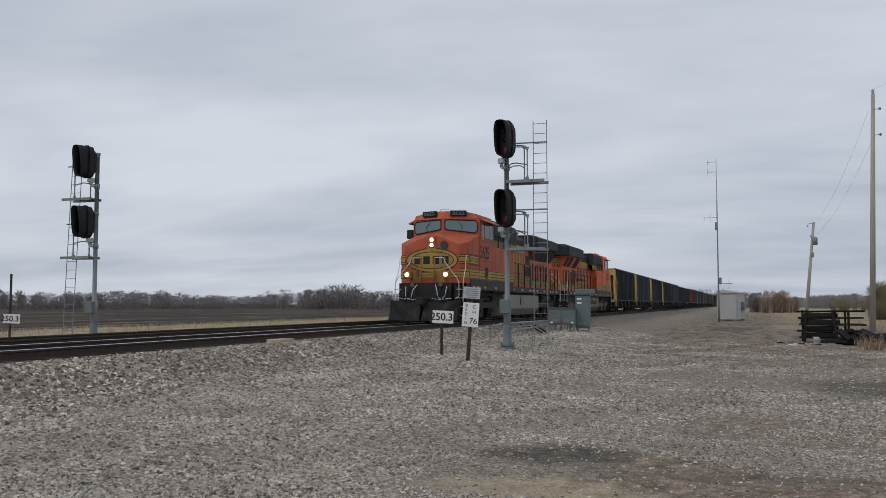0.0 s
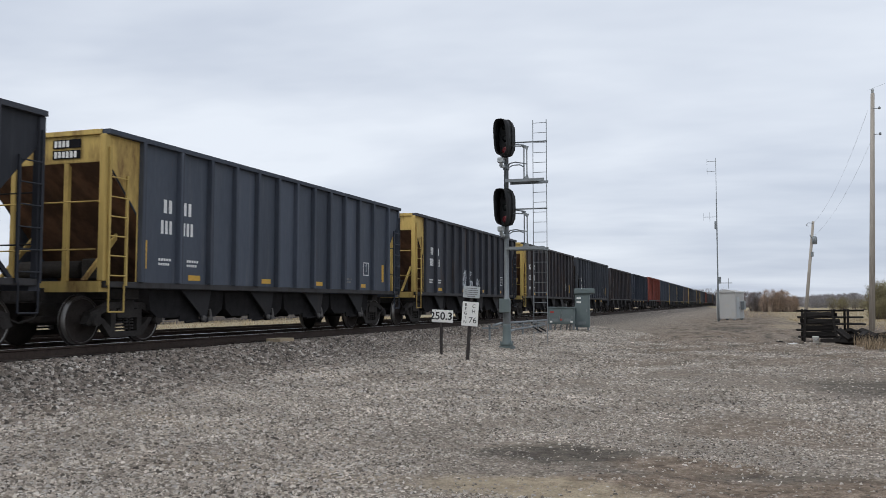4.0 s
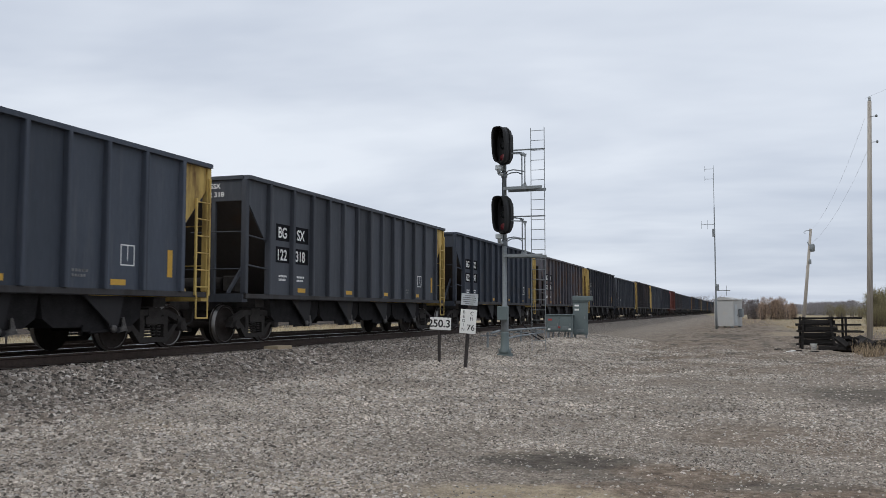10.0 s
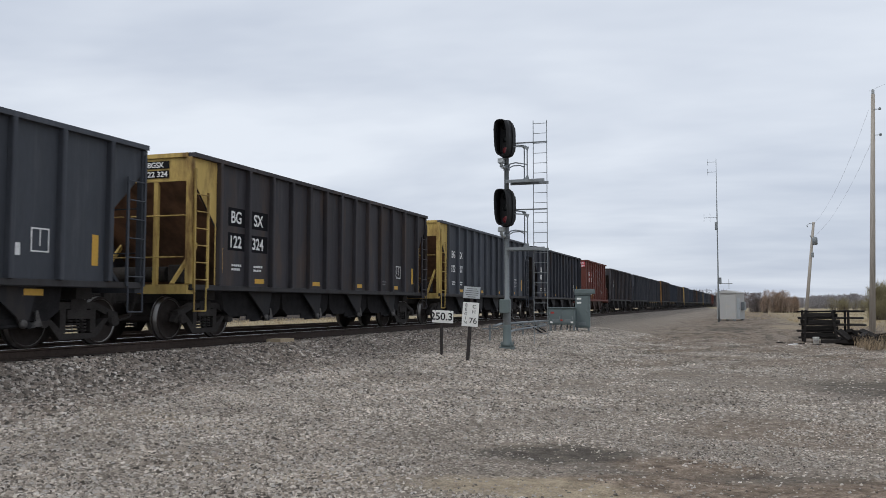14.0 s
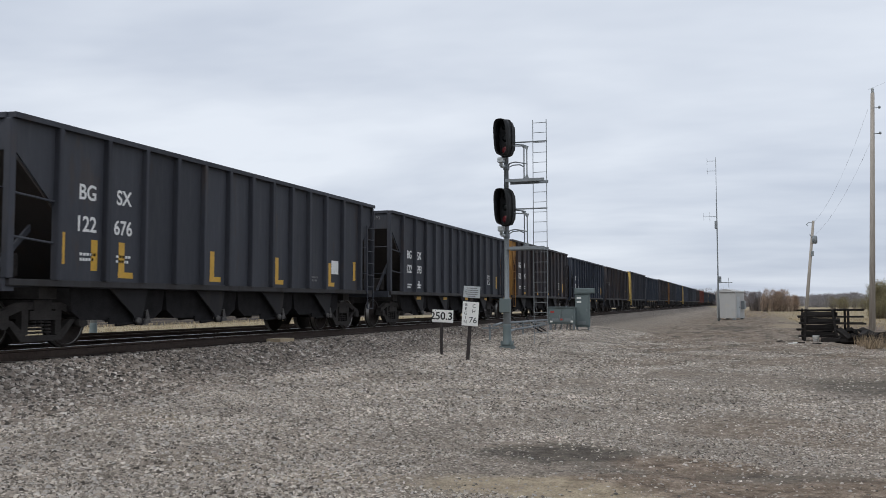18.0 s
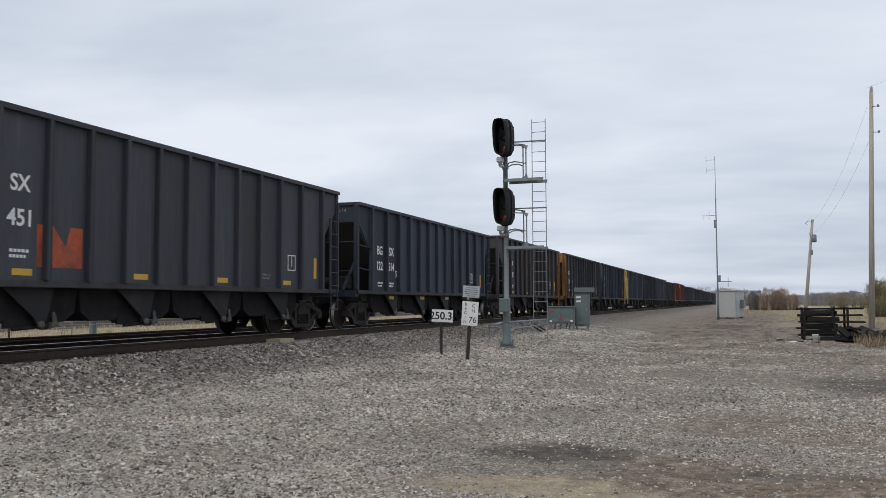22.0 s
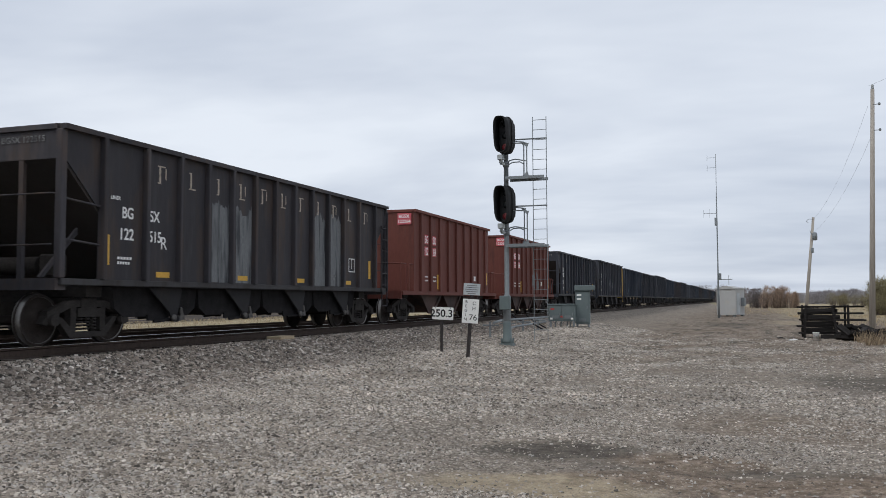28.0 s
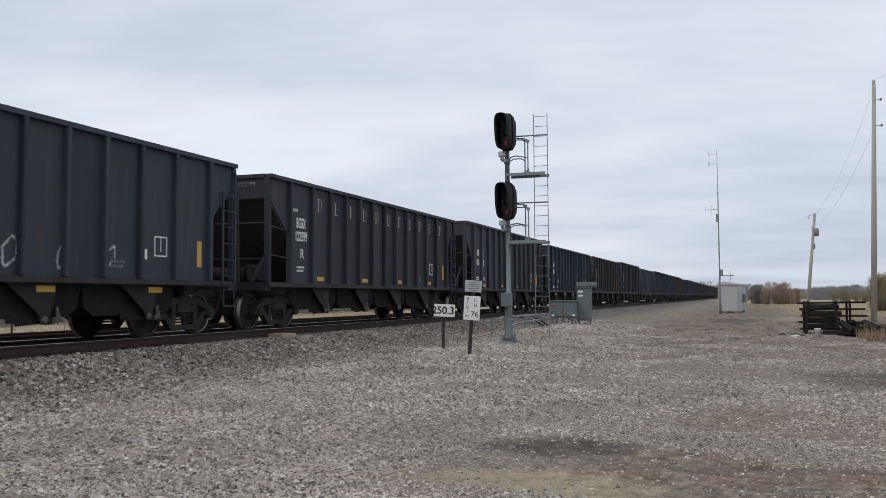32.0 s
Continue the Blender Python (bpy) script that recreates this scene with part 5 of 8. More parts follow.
@functools.cache
def loco_meshes():
    g = {}
    bm = bmesh.new()
    R = 0.53
    wheel_pair(bm, R)
    g["wheelset"] = mesh_of("wheelset", bm, M["wheel"])
    bm = bmesh.new()
    for s in (-1, 1):
        x0, x1 = s * 1.10 - 0.09, s * 1.10 + 0.09
        prism(bm, [(-2.95, 0.72), (-2.75, 0.98), (-2.3, 1.02), (-1.5, 0.86), (-0.5, 0.86), (0, 0.98), (0.5, 0.86), (1.5, 0.86), (2.3, 1.02), (2.75, 0.98),
                   (2.95, 0.72), (2.6, 0.60), (-2.6, 0.60)], x0, x1)
        for y in (-1.88, 0, 1.88):
            prism(bm, [(y - 0.30, 0.66), (y + 0.30, 0.66), (y + 0.22, 0.28), (y + 0.12, 0.20), (y - 0.12, 0.20), (y - 0.22, 0.28)], x0 + 0.01, x1 + 0.012)
            tube(bm, (s * 1.12, y, 0.53), (s * 1.25, y, 0.53), 0.13, 14)
            for d in (-0.42, 0.42):
                for z in (0.30, 0.36, 0.42, 0.48, 0.54):
                    tube(bm, (s * 1.10, y + d, z), (s * 1.10, y + d, z + 0.04), 0.085, 8)
        for y in (-2.85, 2.85):
            tube(bm, (s * 1.10, y, 0.86), (s * 1.22, y, 0.86), 0.16, 12)
        tube(bm, (s * 1.24, -2.7, 1.06), (s * 1.24, 2.7, 1.06), 0.02, 6)
        tube(bm, (s * 1.16, -1.2, 0.98), (s * 1.16, -0.6, 0.98), 0.09, 10)
        tube(bm, (s * 1.16, 0.7, 0.98), (s * 1.16, 1.3, 0.98), 0.09, 10)
    box(bm, -1.0, 1.0, -0.5, 0.5, 0.6, 1.1)
    g["truck"] = mesh_of("bogie", bm, M["under_tan"])
    g["truck_dark"] = painted(g["truck"], M["under_dark"])
    return g


def sbox(bm, s, x0, x1, y0, y1, z0, z1):
    """A box given on the +x side, mirrored to the side s."""
    return box(bm, min(s * x0, s * x1), max(s * x0, s * x1), y0, y1, z0, z1)


def plates(name, parent, s, x, t, rects, mat, r=0.006, label=""):
    """Separate proud plates on the side s: rects are (y0, y1, z0, z1)."""
    for y0, y1, z0, z1 in rects:
        bm = bmesh.new()
        soft_box(bm, min(s * x, s * (x + t)), max(s * x, s * (x + t)), y0, y1, z0, z1, r, 1)
        part(name, bm, mat, parent, label)


@functools.cache
def fitted_word(text, h, width, mat):
    """Figures of height h and the given width, centred, standing in the x-z plane and looking along -y."""
    me = text_mesh(text, 1.0, M[mat], 0.002, 0.012)
    co = np.array([tuple(v.co) for v in me.vertices])
    lo, hi = co.min(0), co.max(0)
    for v in me.vertices:
        v.co = (((v.co.x - lo[0]) / (hi[0] - lo[0]) - 0.5) * width, -v.co.z, ((v.co.y - lo[1]) / (hi[1] - lo[1]) - 0.5) * h)
    return me


def board_word(road):
    return fitted_word(road, 0.15, 0.52, "mark_faint")


@functools.cache
def flank_word(road):
    me = fitted_word(road, 0.58, 1.40, "loco_black").copy()
    for v in me.vertices:
        v.co = (-v.co.y, v.co.x, v.co.z)
    return me


def locomotive(name, y0, rz, style, label, road):
    """A six-axle road diesel; the cab end looks along -y."""
    g = loco_meshes()
    L = thing(name, pose(TRACK_X, y0, RAIL_Z, 0, 0, rz), label, "locomotive", "locomotives of the train")
    old = style == "old"
    ORANGE = M["orange_old"] if old else M["orange"]
    CF, CR = -7.85, (-5.6 if old else -5.1)      # cab front wall and rear wall
    zh = 0.0 if old else 0.14
    CAB_END = -1.95                              # rear of the full-width cabinet
    # frame, deck and skirts
    bm = bmesh.new()
    soft_box(bm, -1.50, 1.50, -9.66, 10.2, 1.52, 1.66, 0.01, 1)
    for s in (-1, 1):
        sbox(bm, s, 1.48, 1.52, -9.3, 9.6, 1.36, 1.56)
        sbox(bm, s, 1.50, 1.549, -9.2, CAB_END, 1.40, 1.84)
    box(bm, -1.2, 1.2, -10.2, 10.2, 0.95, 1.515)
    part("frame", bm, M["loco_sill"], L, "dark grey frame and walkway")
    # stepwells and pilots at both ends
    for s, nm in ((-1, "front_pilot"), (1, "rear_pilot")):
        bm = bmesh.new()
        ye = s * 10.35
        box(bm, -1.12, 1.12, min(ye, ye - s * 0.15), max(ye, ye - s * 0.15), 0.55, 1.66)
        for x in (-1, 1):
            sbox(bm, x, 1.10, 1.50, min(s * 9.60, s * 9.66), max(s * 9.60, s * 9.66), 0.28, 1.66)
            sbox(bm, x, 1.08, 1.12, min(s * 9.66, s * 10.35), max(s * 9.66, s * 10.35), 0.28, 1.66)
        pilot = part(nm, bm, M["black"], L, "black pilot plate and step wells")
        for x in (-1, 1):
            for k in range(4):
                bm = bmesh.new()
                z = 0.30 + 0.36 * k
                sbox(bm, x, 1.12, 1.52, min(s * 9.68, s * 10.19), max(s * 9.68, s * 10.19), z, z + 0.022)
                part("step", bm, M["rail_white"], pilot, "white-edged step")
        if s == -1 or not old:
            bm = bmesh.new()
            prism(bm, [(s * 10.42, 0.86), (s * 10.52, 0.86), (s * 10.95, 0.12), (s * 10.6, 0.12)], -1.48, 1.48)
            for x in (-1, 1):
                v = [(x * 0.05, s * 11.2, 0.10), (x * 1.52, s * 10.72, 0.10), (x * 1.52, s * 10.55, 0.95), (x * 0.05, s * 10.78, 0.80)]
                w = [(p, q - s * 0.05, r) for p, q, r in v]
                f, h = [bm.verts.new(p) for p in v], [bm.verts.new(p) for p in w]
                bm.faces.new(f)
                bm.faces.new(h[::-1])
                for i in range(4):
                    bm.faces.new([f[i], h[i], h[(i + 1) % 4], f[(i + 1) % 4]])
            part("snow_plough", bm, M["plough"], L, "dark scraped snow plough")
        bm = bmesh.new()
        soft_box(bm, -0.12, 0.12, min(s * 10.3, s * 10.95), max(s * 10.3, s * 10.95), 0.80, 1.02, 0.03, 1)
        soft_box(bm, -0.2, 0.14, min(s * 10.85, s * 11.15), max(s * 10.85, s * 11.15), 0.74, 1.06, 0.05, 2)
        part("coupler", bm, M["under"], L)
        for x in (-1, 1):
            bm = bmesh.new()
            pipe(bm, [(x * 0.40, s * 10.42, 1.58), (x * 0.52, s * 10.60, 1.36), (x * 0.58, s * 10.64, 1.05), (x * 0.72, s * 10.62, 0.98), (x * 0.86, s * 10.56, 1.12), (x * 0.90, s * 10.42, 1.50)], 0.02, 6)
            part("jumper_hose", bm, M["rail_side" if not old else "alum"], L, "looped pale jumper hose")
            bm = bmesh.new()
            lathe(bm, [(0.02, 0.0), (0.09, 0.01), (0.09, 0.07), (0.05, 0.09)], (x * 0.62, 0, 1.56), "y", 12)
            for v in bm.verts:
                v.co.y = s * (10.352 + v.co.y)
            part("jumper_socket", bm, M["under_tan"], L, "round jumper socket")
            bm = bmesh.new()
            soft_box(bm, min(x * 0.95, x * 1.08), max(x * 0.95, x * 1.08), min(s * 10.352, s * 10.42), max(s * 10.352, s * 10.42), 1.05, 1.5, 0.02, 1)
            part("pilot_bracket", bm, M["under"], L)
            bm = bmesh.new()
            pipe(bm, [(x * 1.10, s * 10.40, 1.02), (x * 0.55, s * 10.50, 0.95), (x * 0.30, s * 10.55, 1.02)], 0.018, 6)
            part("uncoupling_lever", bm, M["rail_white"], L, "pale uncoupling lever")
            for k in (0.45, 0.62, 0.8, 0.95):
                bm = bmesh.new()
                pipe(bm, [(x * k, s * 10.42, 1.45), (x * k, s * 10.62, 1.25), (x * (k - 0.05), s * 10.70, 0.95), (x * (k - 0.18), s * 10.68, 0.72), (x * (k - 0.32), s * 10.62, 0.9)], 0.026, 6)
                part("air_hose", bm, M["black"] if old or k < 0.7 else M["under_tan"], L, "hanging air hose")
        for x in (-1, 1):
            bm = bmesh.new()
            pipe(bm, [(x * 1.46, s * 9.4, 2.80), (x * 1.47, s * 9.55, 2.80), (x * 1.48, s * 9.66, 2.6), (x * 1.48, s * 9.68, 2.35), (x * 1.50, s * 10.10, 1.70), (x * 1.50, s * 10.12, 0.85)], 0.016, 6)
            part("end_handrail", bm, M["rail_white"], L, "white bent handrail")
            bm = bmesh.new()
            pipe(bm, [(x * 0.30, s * 10.30, 2.70), (x * 0.70, s * 10.28, 2.70), (x * 0.78, s * 10.28, 2.5), (x * 1.30, s * 10.34, 1.85), (x * 1.40, s * 10.36, 1.65), (x * 1.40, s * 10.36, 1.1), (x * 1.25, s * 10.36, 1.0)], 0.016, 6)
            part("end_handrail", bm, M["rail_white"], L, "white bent handrail")
            bm = bmesh.new()
            for k in (0.30, 0.74):
                box(bm, x * k - 0.03, x * k + 0.03, min(s * 10.22, s * 10.28), max(s * 10.22, s * 10.28), 1.66, 2.70)
            box(bm, min(x * 0.30, x * 0.74), max(x * 0.30, x * 0.74), min(s * 10.24, s * 10.26), max(s * 10.24, s * 10.26), 1.70, 2.15)
            part("end_gate", bm, M["end_orange"], L, "dirty amber end gate")
    # nose: tapered in plan, ridged on top
    bm = bmesh.new()
    NF, NW, NS = -9.72, 1.20, -9.38               # nose: front, half width of the front, start of the sides
    plan = [(-NW, NF), (NW, NF), (1.52, NS), (1.52, CF + 0.02), (-1.52, CF + 0.02), (-1.52, NS)]
    zt = [3.26, 3.26, 3.38, 3.80, 3.80, 3.38]
    lo = [bm.verts.new((x, y, 1.661)) for x, y in plan]
    hi = [bm.verts.new((x, y, z)) for (x, y), z in zip(plan, zt)]
    r0, r1 = bm.verts.new((0, NF + 0.09, 3.76)), bm.verts.new((0, CF + 0.02, 3.98))
    for i in range(6):
        if i not in (0, 3):
            bm.faces.new([lo[i], lo[(i + 1) % 6], hi[(i + 1) % 6], hi[i]])
    bm.faces.new([lo[0], lo[1], hi[1], r0, hi[0]])
    bm.faces.new([lo[3], lo[4], hi[4], r1, hi[3]])
    bm.faces.new([hi[1], hi[2], hi[3], r1, r0])
    bm.faces.new([hi[0], r0, r1, hi[4], hi[5]])
    bm.faces.new(lo[::-1])
    bmesh.ops.recalc_face_normals(bm, faces=bm.faces[:])
    bmesh.ops.bevel(bm, geom=[e for e in bm.edges if max(v.co.z for v in e.verts) > 2], offset=0.03, segments=2, affect="EDGES")
    part("nose", bm, ORANGE, L, "orange ridged nose")
    # cab
    roof = [(1.54, 4.44), (1.42, 4.70), (1.0, 4.81), (0.4, 4.86), (-0.4, 4.86), (-1.0, 4.81), (-1.42, 4.70), (-1.54, 4.44)]
    bm = bmesh.new()
    prism(bm, [(-1.54, 1.661), (1.54, 1.661)] + roof, CF, CR, "y")
    cab = part("cab", bm, ORANGE, L, "orange wide cab with dark windows")
    PEAK = 0.46                                  # how far the middle of the cab front stands before its corners
    bm = bmesh.new()
    prism(bm, [(-1.50, CF - 0.002), (-1.50, CF - 0.03), (0, CF - PEAK), (1.50, CF - 0.03), (1.50, CF - 0.002)], 3.60, 4.50, "z")
    part("cab_front", bm, ORANGE, cab, "orange peaked cab front")
    bm = bmesh.new()
    lo = [bm.verts.new(p) for p in ((-1.50, CF - 0.05, 4.502), (0, CF - PEAK - 0.05, 4.502), (1.50, CF - 0.05, 4.502), (1.50, CF - 0.001, 4.502), (-1.50, CF - 0.001, 4.502))]
    hi = [bm.verts.new(p) for p in ((-1.28, CF - 0.02, 4.73), (0, CF - PEAK + 0.10, 4.84), (1.28, CF - 0.02, 4.73), (1.28, CF - 0.001, 4.74), (-1.28, CF - 0.001, 4.74))]
    for i in range(5):
        bm.faces.new([lo[i], lo[(i + 1) % 5], hi[(i + 1) % 5], hi[i]])
    bm.faces.new(lo[::-1])
    bm.faces.new(hi)
    part("roof_brow", bm, ORANGE, cab, "orange brow over the windshields")

    def front_y(x):
        return CF - 0.03 - (PEAK - 0.03) * (1 - abs(x) / 1.50)
    bm = bmesh.new()
    soft_box(bm, -0.9, 0.5, CF + 0.5, CR - 0.4, 4.83, 4.94, 0.04, 1)
    part("roof_unit", bm, ORANGE, cab)
    bm = bmesh.new()
    pipe(bm, [(-0.2, CF - 0.2, 4.82), (-0.2, CF - 0.2, 4.95), (0.2, CF - 0.2, 4.95), (0.2, CF - 0.2, 4.82)], 0.014, 6)
    part("grab_iron", bm, M["rail_white"], cab)
    for s in (-1, 1):
        pts = [(0.09, 4.06), (0.20, 4.02), (1.34, 3.88), (1.45, 3.96), (1.47, 4.28), (1.38, 4.42), (0.16, 4.46), (0.09, 4.40)]
        bm = bmesh.new()
        f = [bm.verts.new((s * a, front_y(a) - 0.014, b)) for a, b in pts]
        h = [bm.verts.new((s * a, front_y(a) - 0.002, b)) for a, b in pts]
        bm.faces.new(f)
        bm.faces.new(h[::-1])
        for i in range(len(pts)):
            bm.faces.new([f[i], h[i], h[(i + 1) % len(pts)], f[(i + 1) % len(pts)]])
        part("windshield", bm, M["shield"], cab, "sky-reflecting windshield")
        bm = bmesh.new()
        for (a, b), (c, d) in zip(pts, pts[1:] + pts[:1]):
            tube(bm, (s * a, front_y(a) - 0.015, b), (s * c, front_y(c) - 0.015, d), 0.026, 6)
        part("window_seal", bm, M["black"], cab)
        bm = bmesh.new()
        pipe(bm, [(s * 0.75, front_y(0.75) - 0.04, 3.92), (s * 0.85, front_y(0.85) - 0.04, 4.14), (s * 0.66, front_y(0.66) - 0.035, 4.38)], 0.009, 5)
        part("wiper", bm, M["black"], cab)
        bm = bmesh.new()
        soft_box(bm, -0.36, 0.36, -0.07, 0.07, -0.12, 0.12, 0.02, 1)
        nb = part("number_board", bm, M["black"], cab, "black number board", (s * 0.66, front_y(0.66) - 0.02, 4.74))
        nb.rotation_euler = (0, 0, s * math.atan2(PEAK, 1.5))
        fig = put("figures", board_word(road), nb, (0, -0.073, 0), "grey figures")
        plates("side_window", cab, s, 1.541, 0.012, ((-7.55, -7.18, 3.70, 4.32), (-7.08, -6.30, 3.70, 4.32), (-6.22, CR - 0.12, 3.70, 4.32)) if old else
               ((-7.62, -7.32, 3.64, 4.36), (-7.26, -6.82, 3.64, 4.36), (-6.76, -6.34, 3.64, 4.36), (-6.28, -5.98, 3.64, 4.36)), M["glass"], 0.005, "dark cab window")
        if not old:
            bm = bmesh.new()
            soft_box(bm, min(s * 1.541, s * 1.555), max(s * 1.541, s * 1.555), -5.58, -5.24, 3.55, 4.25, 0.006, 1)
            part("door_window", bm, M["glass"], cab, "dark door window")
        X, e = s * 1.56, (CR - 0.08 if old else -5.94)
        bm = bmesh.new()
        pipe(bm, [(X, -7.66, 3.61), (X, e, 3.61), (X, e, 4.38), (X, -7.66, 4.38), (X, -7.66, 3.61)], 0.022, 6)
        part("window_frame", bm, M["galv"], cab, "bare metal window frame")
        bm = bmesh.new()
        prism(bm, [(s * 1.46, 4.58), (s * 1.82, 4.40), (s * 1.83, 4.36), (s * 1.50, 4.46)], -7.75, e - 0.05 + 0.1, "y")
        part("sunshade", bm, ORANGE, cab, "orange sunshade over the side window")
        fig = put("figures", flank_word(road), cab, (s * 1.547, -7.06 if old else -7.42, 3.06), "large dark road number")
        fig.rotation_euler = (0, 0, 0 if s > 0 else math.pi)
        plates("side_vent", cab, s, 1.541, 0.01, ((-7.02, -6.58, 1.92, 2.40),), M["grille"])
        bm = bmesh.new()
        sbox(bm, s, 1.541, 1.546, -7.9, -5.9, 2.655, 2.675)
        parts("panel_seam", bm, M["loco_black"], cab)
        if not old:
            bm = bmesh.new()
            for y in (-8.3, -7.1):
                for k in range(9):
                    sbox(bm, s, 1.541, 1.56, y, y + 0.85, 1.98 + 0.075 * k, 2.02 + 0.075 * k)
            part("louvre", bm, M["loco_yellow"], cab, "yellow louvred vents")
    # yellow bands round nose and cab, thin black lines on them
    bm, bk = bmesh.new(), bmesh.new()
    for s in (-1, 1):
        bands = ((1.85, 2.27, NS + 0.1, CAB_END - 0.02),) + (((2.47, 2.84, NS + 0.1, -8.08),) if old else ())
        if old:
            sbox(bk, s, 1.5405, 1.5415, NS + 0.1, -8.04, 2.43, 2.88)
        for z0, z1, a, b in bands:
            sbox(bm, s, 1.541, 1.5445, a, b, z0, z1)
            for z in (z0 + 0.02, z0 + 0.14, z1 - 0.14, z1 - 0.02):
                sbox(bk, s, 1.541, 1.547, a, b, z - 0.012, z + 0.012)
        if old:
            n = Vector((0.34, -0.32)).normalized() * 0.006
            for z0, z1 in ((1.85, 2.27), (2.47, 2.84)):
                q = [(NW + 0.01, NF + 0.01), (1.53, NS - 0.01)]
                prism(bm, [(s * (q[0][0] + n.x * 0.2), q[0][1] + n.y * 0.2), (s * (q[1][0] + n.x * 0.2), q[1][1] + n.y * 0.2),
                           (s * (q[1][0] + n.x), q[1][1] + n.y), (s * (q[0][0] + n.x), q[0][1] + n.y)], z0, z1, "z")
    box(bm, -NW + 0.02, NW - 0.02, NF - 0.007, NF - 0.001, 1.86, 2.14)
    for z in (1.88, 2.0, 2.12):
        box(bk, -NW + 0.02, NW - 0.02, NF - 0.011, NF - 0.008, z - 0.012, z + 0.012)
    if old:
        # oval emblem on the nose, plain shapes only
        def oval(bmx, rx, rz, y0, y1):
            prism(bmx, [(rx * math.cos(a), 2.62 + rz * math.sin(a)) for a in (2 * math.pi * k / 28 for k in range(28))], y0, y1, "y")
        oval(bk, 1.165, 0.52, NF - 0.006, NF - 0.001)
        oval(bm, 1.12, 0.48, NF - 0.0105, NF - 0.0065)
        oval(bk, 0.98, 0.37, NF - 0.015, NF - 0.011)
        oval(bm, 0.94, 0.335, NF - 0.0195, NF - 0.0155)
        for x in (-0.78, -0.38, 0.04, 0.46):
            box(bk, x, x + 0.29, NF - 0.024, NF - 0.02, 2.46, 2.79)
        prism(bm, [(-0.20, 3.09), (0.20, 3.09), (0.15, 3.36), (-0.15, 3.36)], NF - 0.007, NF - 0.001, "y")
        for s in (-1, 1):
            for z in (1.87, 1.99, 2.13, 2.25, 2.47, 2.55, 2.76, 2.84):
                n = Vector((0.34, -0.32)).normalized() * 0.009
                prism(bk, [(s * (NW + 0.01), NF + 0.01), (s * 1.53, NS - 0.01), (s * (1.53 + n.x), NS - 0.01 + n.y), (s * (NW + 0.01 + n.x), NF + 0.01 + n.y)], z - 0.013, z + 0.013, "z")
    part("yellow_band", bm, M["loco_yellow"], L, "yellow striping with black lines")
    parts("black_line", bk, M["loco_black"], L)
    # lights
    bm = bmesh.new()
    soft_box(bm, -0.13, 0.13, NF - 0.05, NF + 0.13, 3.14, 3.62, 0.03, 1)
    hl = part("headlight_housing", bm, ORANGE, L)
    for z in (3.26, 3.48):
        bm = bmesh.new()
        lathe(bm, [(0.09, NF - 0.045), (0.085, NF - 0.065), (0.03, NF - 0.075)], (0, 0, z), "y", 16)
        part("headlight", bm, M["headlight"] if old else M["lens"], hl, "lit warm headlight" if old else "")
    for x in (-0.85, 0.85):
        bm = bmesh.new()
        soft_box(bm, x - 0.16, x + 0.16, -10.44, -10.24, 1.84, 2.15, 0.02, 1)
        d = part("ditch_light_housing", bm, M["end_orange"], L)
        bm = bmesh.new()
        lathe(bm, [(0.10, -10.445), (0.095, -10.465), (0.03, -10.475)], (x, 0, 2.0), "y", 16)
        part("ditch_light", bm, M["headlight"] if old else M["lens"], d, "lit ditch light" if old else "")
    bm = bmesh.new()
    prism(bm, [(0.54 + 0.17 * math.cos(a), 3.26 + 0.17 * math.sin(a)) for a in (math.pi * k / 8 for k in range(16))], NF - 0.015, NF + 0.01, "y")
    part("nose_window", bm, M["glass"], L)
    # mirror box beside the far windshield
    bm = bmesh.new()
    soft_box(bm, -1.85, -1.56, -7.9, -7.75, 3.7, 4.1, 0.03, 1)
    if old:
        part("mirror", bm, M["black"], cab)
    # full-width cabinet behind the cab
    bm = bmesh.new()
    soft_box(bm, -1.51, 1.51, CR + 0.002, CAB_END, 1.662, 3.42, 0.02, 1)
    eq = part("equipment_cabinet", bm, ORANGE, L, "orange equipment cabinet")
    for s in (-1, 1):
        bm = bmesh.new()
        for y in (-4.4, -3.2):
            sbox(bm, s, 1.511, 1.515, y, y + 0.015, 2.3, 3.4)
        parts("panel_seam", bm, M["loco_black"], eq)
    bm = bmesh.new()
    prism(bm, [(-1.42, 3.755), (1.42, 3.755), (1.42, 4.56), (1.30, 4.68), (-1.30, 4.68), (-1.42, 4.56)], CR + 0.003, -0.85, "y")
    up = part("upper_cabinet", bm, M["loco_black"], L, "sooty black upper cabinet")
    for s in (-1, 1):
        plates("grille", up, s, 1.422, 0.01, ((-5.0, -4.3, 3.90, 4.40), (-4.1, -3.2, 3.90, 4.40), (-2.1, -1.3, 3.90, 4.40)), M["grille"], 0.003)
        bm = bmesh.new()
        for y in (-3.05, -2.2, -1.2):
            sbox(bm, s, 1.422, 1.430, y, y + 0.02, 3.80, 4.45)
        parts("panel_seam", bm, M["loco_sill"], up)
        bm = bmesh.new()
        sbox(bm, s, 1.34, 1.44, CR + 0.003, -0.85, 3.425, 3.75)
        part("yellow_band", bm, M["loco_yellow"], L)
        bm = bmesh.new()
        for z in (3.45, 3.54, 3.63, 3.72):
            sbox(bm, s, 1.4405, 1.444, CR + 0.01, -0.86, z - 0.012, z + 0.012)
        parts("black_line", bm, M["loco_black"], L)
    # engine hood
    bm = bmesh.new()
